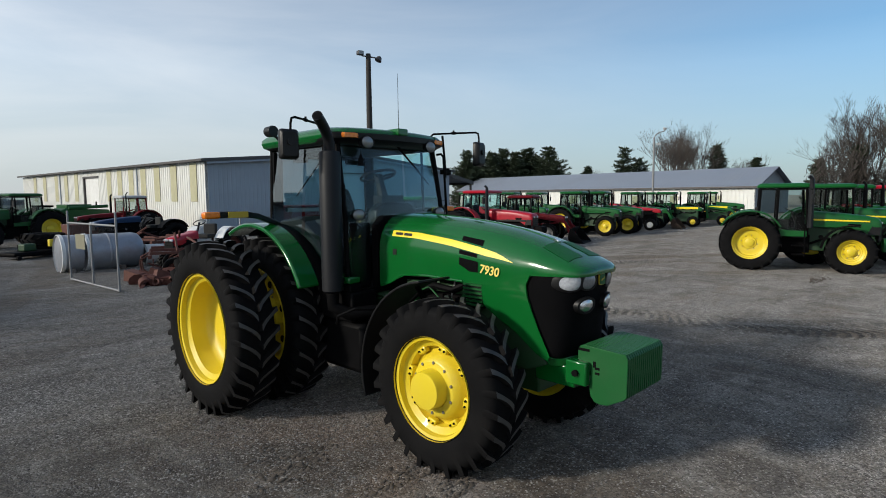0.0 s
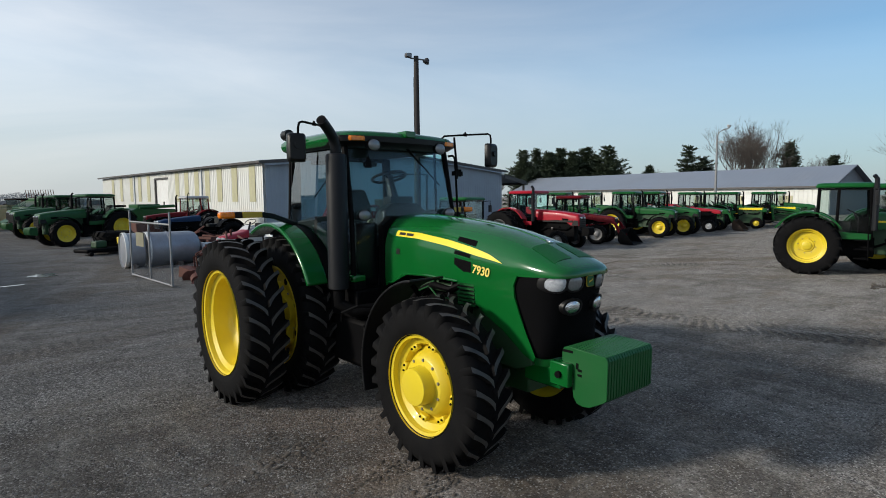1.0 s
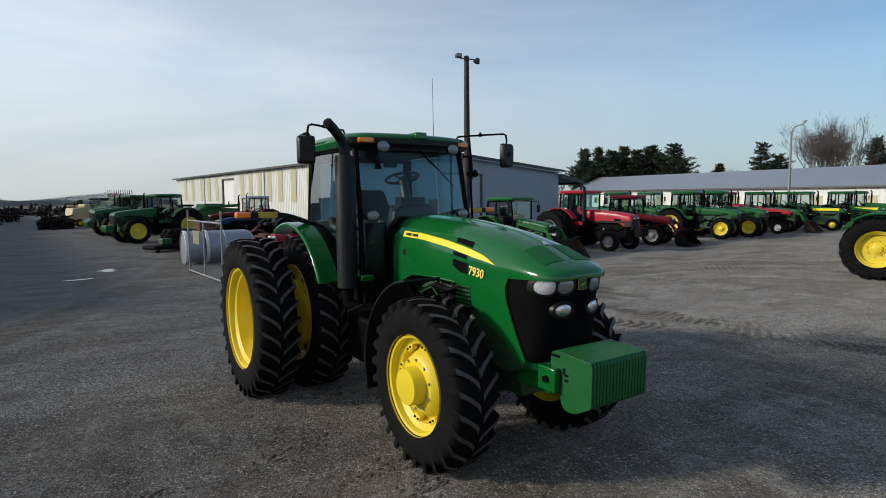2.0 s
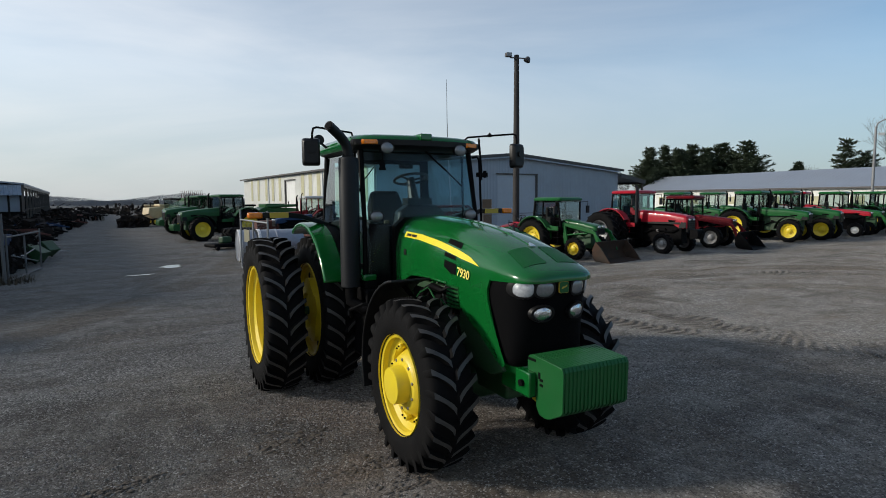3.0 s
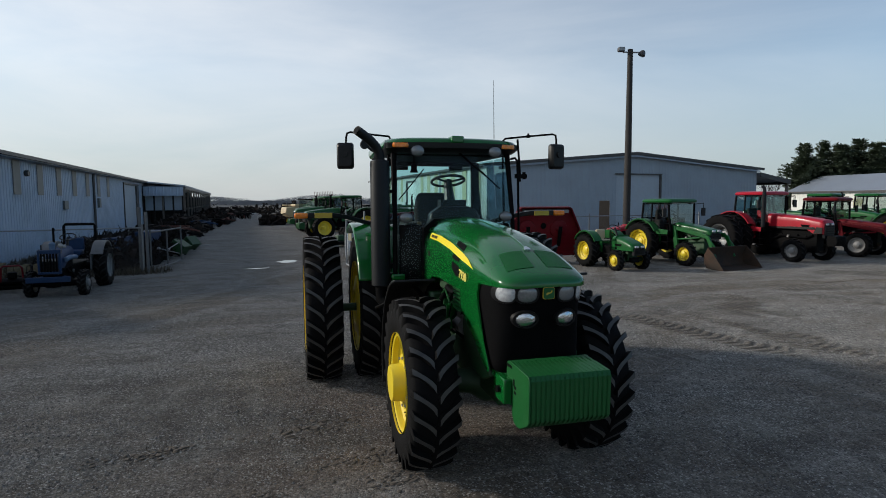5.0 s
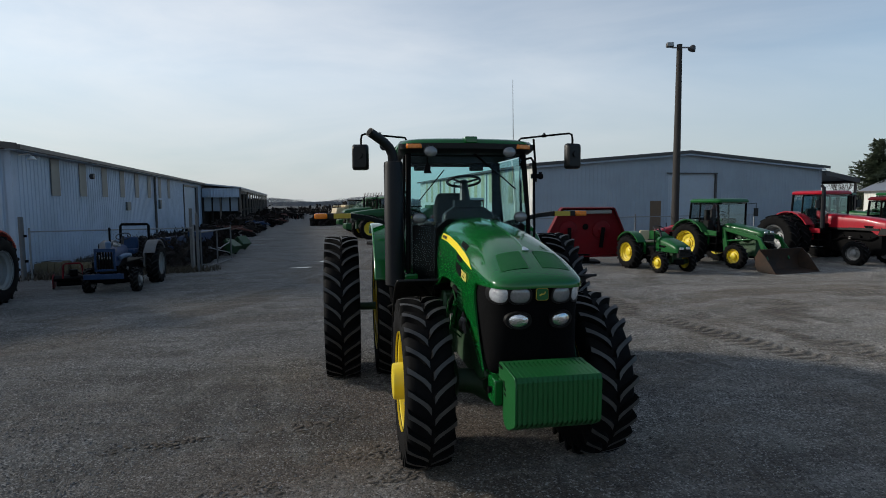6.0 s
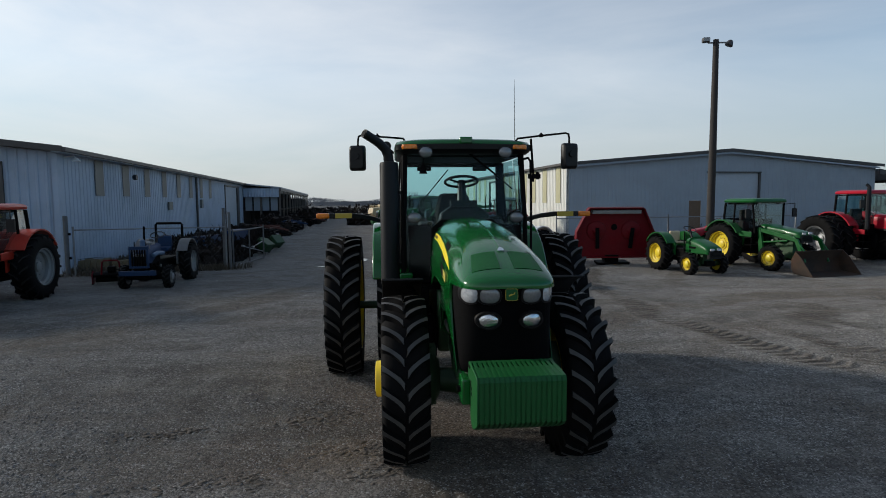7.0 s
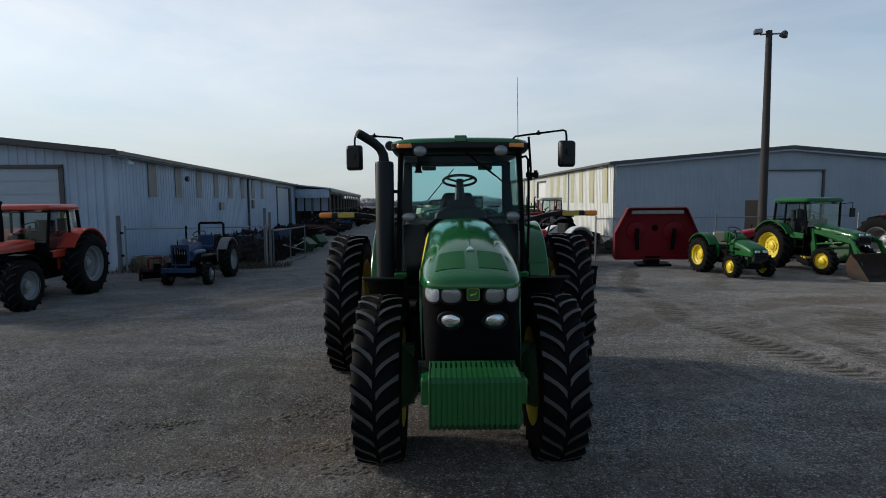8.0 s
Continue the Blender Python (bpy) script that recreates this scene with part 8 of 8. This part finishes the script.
def puddle(x, y, a, b, turn, seed):
    rnd = random.Random(seed)
    ph = [rnd.uniform(0, 6.28) for _ in range(4)]
    g = Geo()
    ring = []
    for k in range(40):
        t = 2 * math.pi * k / 40
        r = 1 + 0.22 * math.sin(2 * t + ph[0]) + 0.15 * math.sin(3 * t + ph[1]) + 0.1 * math.sin(5 * t + ph[2]) + 0.06 * math.sin(9 * t + ph[3])
        ring.append((a * r * math.cos(t), b * r * math.sin(t), 0.0))
    g.add(ring, [tuple(range(40))])
    tagged(part("puddle", g, M_WATER, m=pose(x, y, 0.006, 0, 0, turn)), "shallow puddle shining on the gravel", "puddle", kind="structure")


puddle(-3.1, 16.1, 0.34, 0.12, 5, 1)
puddle(-2.1, 18.2, 0.42, 0.42, 25, 2)


# ---- loose stones near the tractor ----
def stones():
    rnd = random.Random(11)
    g = Geo()
    for _ in range(52000):
        u = rnd.random()
        ang, d = rnd.uniform(0, 6.283), 1.0 + 8.0 * u ** 0.7
        x, y = d * math.cos(ang) - 0.6, d * math.sin(ang) - 0.2
        keep = noise.noise(Vector((x * 0.55, y * 0.55, 7.7)))
        if keep < -0.15 and rnd.random() < 0.8:
            continue
        s = rnd.choice((0.006, 0.007, 0.009, 0.010, 0.013)) * rnd.uniform(0.7, 1.4)
        c, sn = math.cos(ang * 7), math.sin(ang * 7)
        pts = [(s * 1.3, 0, 0), (0.2 * s, s, 0), (-s, 0.3 * s, 0), (-0.2 * s, -s, 0), (0.2 * s, 0.1 * s, s * rnd.uniform(0.6, 1.0))]
        z = 0.0
        g.add([(x + p[0] * c - p[1] * sn, y + p[0] * sn + p[1] * c, z + p[2] - 0.001) for p in pts], [(0, 1, 4), (1, 2, 4), (2, 3, 4), (3, 0, 4)])
    ob = new("loose_stones", bpy.data.meshes.new("loose_stones"))
    ob.data.from_pydata(g.v, [], g.f)
    ob.data.materials.append(M_STONE)
    tagged(ob, "loose grey gravel stones scattered over the yard", "gravel", kind="stuff")


stones()


# ---- trees ----
def bare_tree(m, H, seed, label, spread=0.55, depth=6):
    rnd = random.Random(seed)
    t = thing("bare_tree", m, label, "tree", "leafless trees behind the barn")
    wood, twig = Geo(), Geo()

    def grow(p, d, L, r, k):
        pts, q = [p], p
        dd = d.copy()
        for _ in range(3):
            dd = (dd + Vector((rnd.uniform(-1, 1), rnd.uniform(-1, 1), rnd.uniform(-0.2, 0.7))) * 0.13).normalized()
            q = q + dd * L / 3
            pts.append(q)
        (wood if k >= depth - 1 else twig).tube(pts, [r, r * 0.88, r * 0.76, r * 0.62], 7 if k >= depth - 1 else 3, caps=False)
        if k == 0:
            return
        n = 7 if k == depth else (4 if k > 2 else 3)
        turn = rnd.uniform(0, 6.283)
        for i in range(n):
            side = Matrix.Rotation(turn + i * 6.283 / n + rnd.uniform(-0.5, 0.5), 3, dd) @ dd.orthogonal().normalized()
            nd = (dd + side * spread * rnd.uniform(0.35, 1.25) + Vector((0, 0, 0.26))).normalized()
            at = pts[3] if i == 0 else pts[1].lerp(pts[3], rnd.random() ** 0.6)
            grow(at, nd, H * 0.36 * rnd.uniform(0.8, 1.1) if k == depth else L * rnd.uniform(0.5, 0.76), max(0.010, r * (0.5 if k == depth else 0.56)), k - 1)
    grow(Vector((0, 0, 0)), Vector((0, 0, 1)), H * 0.2, 0.013 * H, depth)
    part("trunk", wood, M_BARK, t)
    part("crown", twig, M_TWIG, t, smooth=0)
    return t


def conifer(m, H, seed, label, base=0.26, loose=False):
    rnd = random.Random(seed)
    t = thing("conifer", m, label, "tree", "evergreens behind the barn")
    part("trunk", Geo().tube([(0, 0, 0), (0, 0, H * 0.5), (0, 0, H * 0.97)], [H * 0.022, H * 0.014, 0.02], 7), M_BARK, t)
    g = Geo()
    up = Vector((0, 0, 1))
    z = H * (0.2 if loose else 0.05)
    while z < H * 0.985:
        u = z / H
        lean = 0.75 + 0.5 * noise.noise(Vector((z * 0.45, seed * 1.7, 0.3)))
        reach = H * base * (1 - u) ** (0.62 if loose else 0.58) * lean + 0.25
        n = max(5, int((15 if loose else 22) * (1 - u * 0.5)))
        for k in range(n):
            a = 6.283 * k / n + rnd.uniform(-0.4, 0.4)
            L = reach * rnd.uniform(0.55, 1.15) * (0.9 + 0.6 * noise.noise(Vector((math.cos(a) * 1.3 + seed, math.sin(a) * 1.3, z * 0.35))))
            d = Vector((math.cos(a), math.sin(a), 0))
            w = Vector((-d.y, d.x, 0))
            z0 = z + rnd.uniform(-0.3, 0.3)
            tilt = rnd.uniform(-0.05, 0.3)
            steps = max(3, int(L / 0.26))
            for q in range(1, steps + 1):
                f = q / steps
                c = d * L * f + up * (z0 + tilt * L * f + 0.12 * L * f * f)
                fan = 0.16 * L * (1.05 - f) + 0.22
                for _ in range(6):
                    e = (d * rnd.uniform(0.2, 1.0) + w * rnd.uniform(-1, 1) + up * rnd.uniform(-0.1, 0.5)).normalized() * rnd.uniform(0.35, 0.7)
                    h = e.cross(up).normalized() * rnd.uniform(0.09, 0.18) + up * rnd.uniform(-0.05, 0.05)
                    o = c + w * rnd.uniform(-fan, fan) + up * rnd.uniform(-0.14, 0.12)
                    g.add([tuple(o - e * 0.3), tuple(o + e * 0.4 + h), tuple(o + e), tuple(o + e * 0.4 - h)], [(0, 1, 2), (0, 2, 3)])
        z += H * 0.034 + 0.05 if not loose else H * 0.05
    for k in range(5):
        a = 6.283 * k / 5
        g.add([(0, 0, H * 0.93), (0.12 * math.cos(a), 0.12 * math.sin(a), H * 0.95), (0, 0, H * 1.01)], [(0, 1, 2)])
    part("crown", g, M_NEEDLE, t, smooth=0)
    return t


def away(deg, d):
    """A ground place by its bearing (clockwise from +y) and distance from the yard's near corner."""
    return -4.36 + d * math.sin(radians(deg)), -3.42 + d * math.cos(radians(deg))


for i, (b, d, h) in enumerate([(48.5, 116, 11.4), (49.8, 121, 12.3), (51.0, 117, 11.0), (52.1, 122, 12.2), (53.3, 118, 11.2), (54.5, 123, 12.4), (55.5, 121, 10.6), (56.6, 119, 12.3)]):
    conifer(pose(*away(b, d), 0, 0, 0, i * 50), h, 40 + i, "dense dark green conifer in a row", 0.47)
conifer(pose(*away(63.6, 125), 0), 12.6, 60, "dark pine with loose open branches", 0.52, True)
conifer(pose(*away(64.9, 128), 0), 10.2, 66, "dark pine with loose open branches", 0.42, True)
conifer(pose(*away(71.6, 128), 0), 12.4, 61, "dense dark green conifer", 0.3)
conifer(pose(*away(74.7, 124), 0), 9.2, 62, "small dark green spruce", 0.32)
conifer(pose(*away(79.3, 130), 0), 9.0, 63, "small dark green spruce", 0.32)
conifer(pose(*away(85.8, 84), 0), 10.5, 64, "dense dark green conifer among bare trees", 0.25)
conifer(pose(*away(81.9, 86), 0), 8.0, 67, "dense dark green conifer among bare trees", 0.25)
conifer(pose(*away(60.3, 140), 0), 9.2, 65, "small dark green spruce", 0.3)
for b, d, h, s, sp, dp in ((61.0, 150, 12.5, 1, 0.5, 5), (69.3, 112, 18.5, 2, 0.5, 6), (67.6, 114, 17.5, 8, 0.5, 6), (68.4, 118, 19.5, 12, 0.42, 6), (74.3, 150, 14.5, 3, 0.5, 5), (73.2, 152, 13.5, 11, 0.5, 5), (82.9, 88, 17.5, 4, 0.46, 6), (85.2, 86, 17.0, 5, 0.46, 6), (87.6, 90, 16.0, 6, 0.5, 6), (81.0, 95, 15.0, 7, 0.6, 5), (90.5, 90, 15.5, 9, 0.55, 5), (45.8, 150, 10.0, 10, 0.55, 5)):
    bare_tree(pose(*away(b, d), 0, 0, 0, s * 37), h * 0.74, 70 + s, "tall leafless tree with fine grey twigs" if h > 14 else "smaller leafless tree with fine twigs", sp * 1.1, dp)


def thicket():
    """Brush and far woods: many small scraps of twig gathered in uneven crowns."""
    rnd = random.Random(5)
    g = Geo()

    def crown(x, y, h, w, n, q):
        for _ in range(n):
            a, r = rnd.uniform(0, 6.283), w * rnd.random() ** 0.5
            u = rnd.random()
            z = h * (0.08 + 0.92 * u)
            r *= 0.55 + 0.9 * math.sin(math.pi * (0.15 + 0.8 * u))
            cx, cy = x + r * math.cos(a), y + r * math.sin(a)
            dx, dz = rnd.uniform(-q, q), rnd.uniform(0.4 * q, 1.5 * q)
            k = q * rnd.uniform(0.1, 0.3)
            g.add([(cx - k, cy, z), (cx + k, cy + k, z), (cx + dx, cy + rnd.uniform(-q, q), z + dz)], [(0, 1, 2)])
    for k in range(300):
        x = -200 + k * 1.25 + rnd.uniform(-2, 2)
        crown(x, 265 + rnd.uniform(-18, 18) + 0.1 * x, 3.4 + 2.6 * noise.noise(Vector((x * 0.035, 0, 0))) + rnd.uniform(-0.4, 0.4), 3.8, 420, 0.3)
    tagged(part("far_woods", g, M_FARWOOD, smooth=0), "distant leafless woods on the skyline, haze put into their pale colour", "woods", kind="stuff")
    g = Geo()
    for k in range(70):
        crown(-8.2 + rnd.uniform(-1.3, 1.0), 16.6 + 8.0 * rnd.random(), rnd.uniform(0.5, 1.15), 0.6, 90, 0.2)
    tagged(part("brush", g, M_SCRAP, smooth=0), "dark dead brush grown through old parts by the fence", "brush", kind="stuff")
    g = Geo()
    for k in range(60):
        b = 80 + 15 * rnd.random()
        d = 80 + rnd.uniform(-3, 10)
        crown(*away(b, d), rnd.uniform(4.0, 9.0), 1.9, 260, 0.55)
    tagged(part("brush", g, M_BRUSH, smooth=0), "brown leafless brush behind the parked machines", "brush", kind="stuff")


thicket()


# ---- trodden earth: clods and tread prints ----
def clods():
    rnd = random.Random(21)
    g = Geo()
    for cx, cy, n, ax, ay, turn, big in ((-1.85, 0.95, 70, 0.55, 0.16, 15, 0.022), (-1.8, 1.45, 40, 0.3, 0.3, 0, 0.018), (-1.05, -0.35, 70, 0.4, 0.25, 20, 0.018), (-1.3, 0.1, 60, 0.4, 0.2, 0, 0.02), (-3.2, 0.75, 70, 0.6, 0.12, 10, 0.018), (-0.9, 2.2, 50, 0.35, 0.6, 0, 0.02), (-1.7, 2.5, 40, 0.5, 0.5, 0, 0.016), (-2.4, -0.4, 80, 0.8, 0.15, 12, 0.018), (14.4, 0.0, 60, 0.8, 0.2, 0, 0.04)):
        c, s = math.cos(radians(turn)), math.sin(radians(turn))
        for _ in range(n):
            u, v = rnd.gauss(0, 0.5) * ax, rnd.gauss(0, 0.5) * ay
            x, y = cx + u * c - v * s, cy + u * s + v * c
            q = big * rnd.uniform(0.4, 1.3)
            g.ball((x, y, q * 0.15), q, 6, 4, rnd.uniform(0.8, 2.0), rnd.uniform(0.6, 1.2), rnd.uniform(0.25, 0.55))
    # tread prints: short curved ridges, two ranks to a track
    for x0, y0, ang, L, k in ((11.0, 7.6, 8, 6.0, 0.5),):
        d = Vector((math.cos(radians(ang)), math.sin(radians(ang)), 0))
        w = Vector((-d.y, d.x, 0))
        n = int(L / 0.17)
        for i in range(n):
            for sd in (-1, 1):
                if rnd.random() < 0.25:
                    continue
                p = Vector((x0, y0, -0.004)) + d * (i * 0.17 + (0.085 if sd > 0 else 0) + rnd.uniform(-0.02, 0.02))
                pts = [p + w * sd * 0.03, p + w * sd * 0.12 + d * 0.05, p + w * sd * 0.22 + d * 0.13]
                h = rnd.uniform(0.003, 0.008)
                g.tube([tuple(q) for q in pts], [h * 0.8, h * 1.5, h], 5)
    tagged(part("earth_clods", g, M_EARTH, smooth=60), "dark clods and tread prints of trodden earth", "soil", kind="stuff")


clods()


# weeds and leaf litter along the shed's foot
def litter():
    rnd = random.Random(9)
    g = Geo()
    for _ in range(5200):
        if rnd.random() < 0.65:
            u = rnd.uniform(-0.5, 22)
            x, y = -12.0 - 0.077 * u + rnd.uniform(0.1, 2.2) * rnd.random(), 15.6 + u
        else:
            u = rnd.random()
            x, y = -11.5 + 4.8 * u + rnd.uniform(-0.3, 0.9), 14.7 + 1.3 * u + rnd.uniform(-0.5, 0.7)
        h, a = rnd.uniform(0.05, 0.28), rnd.uniform(0, 6.283)
        w = rnd.uniform(0.01, 0.03)
        dx, dy = math.cos(a), math.sin(a)
        g.add([(x - dy * w, y + dx * w, 0), (x + dy * w, y - dx * w, 0), (x + dx * h * 0.6, y + dy * h * 0.6, h)], [(0, 1, 2)])
    tagged(part("dry_weeds", g, M_WEED, smooth=0), "dry brown weeds along the shed wall", "weeds", kind="stuff")


litter()
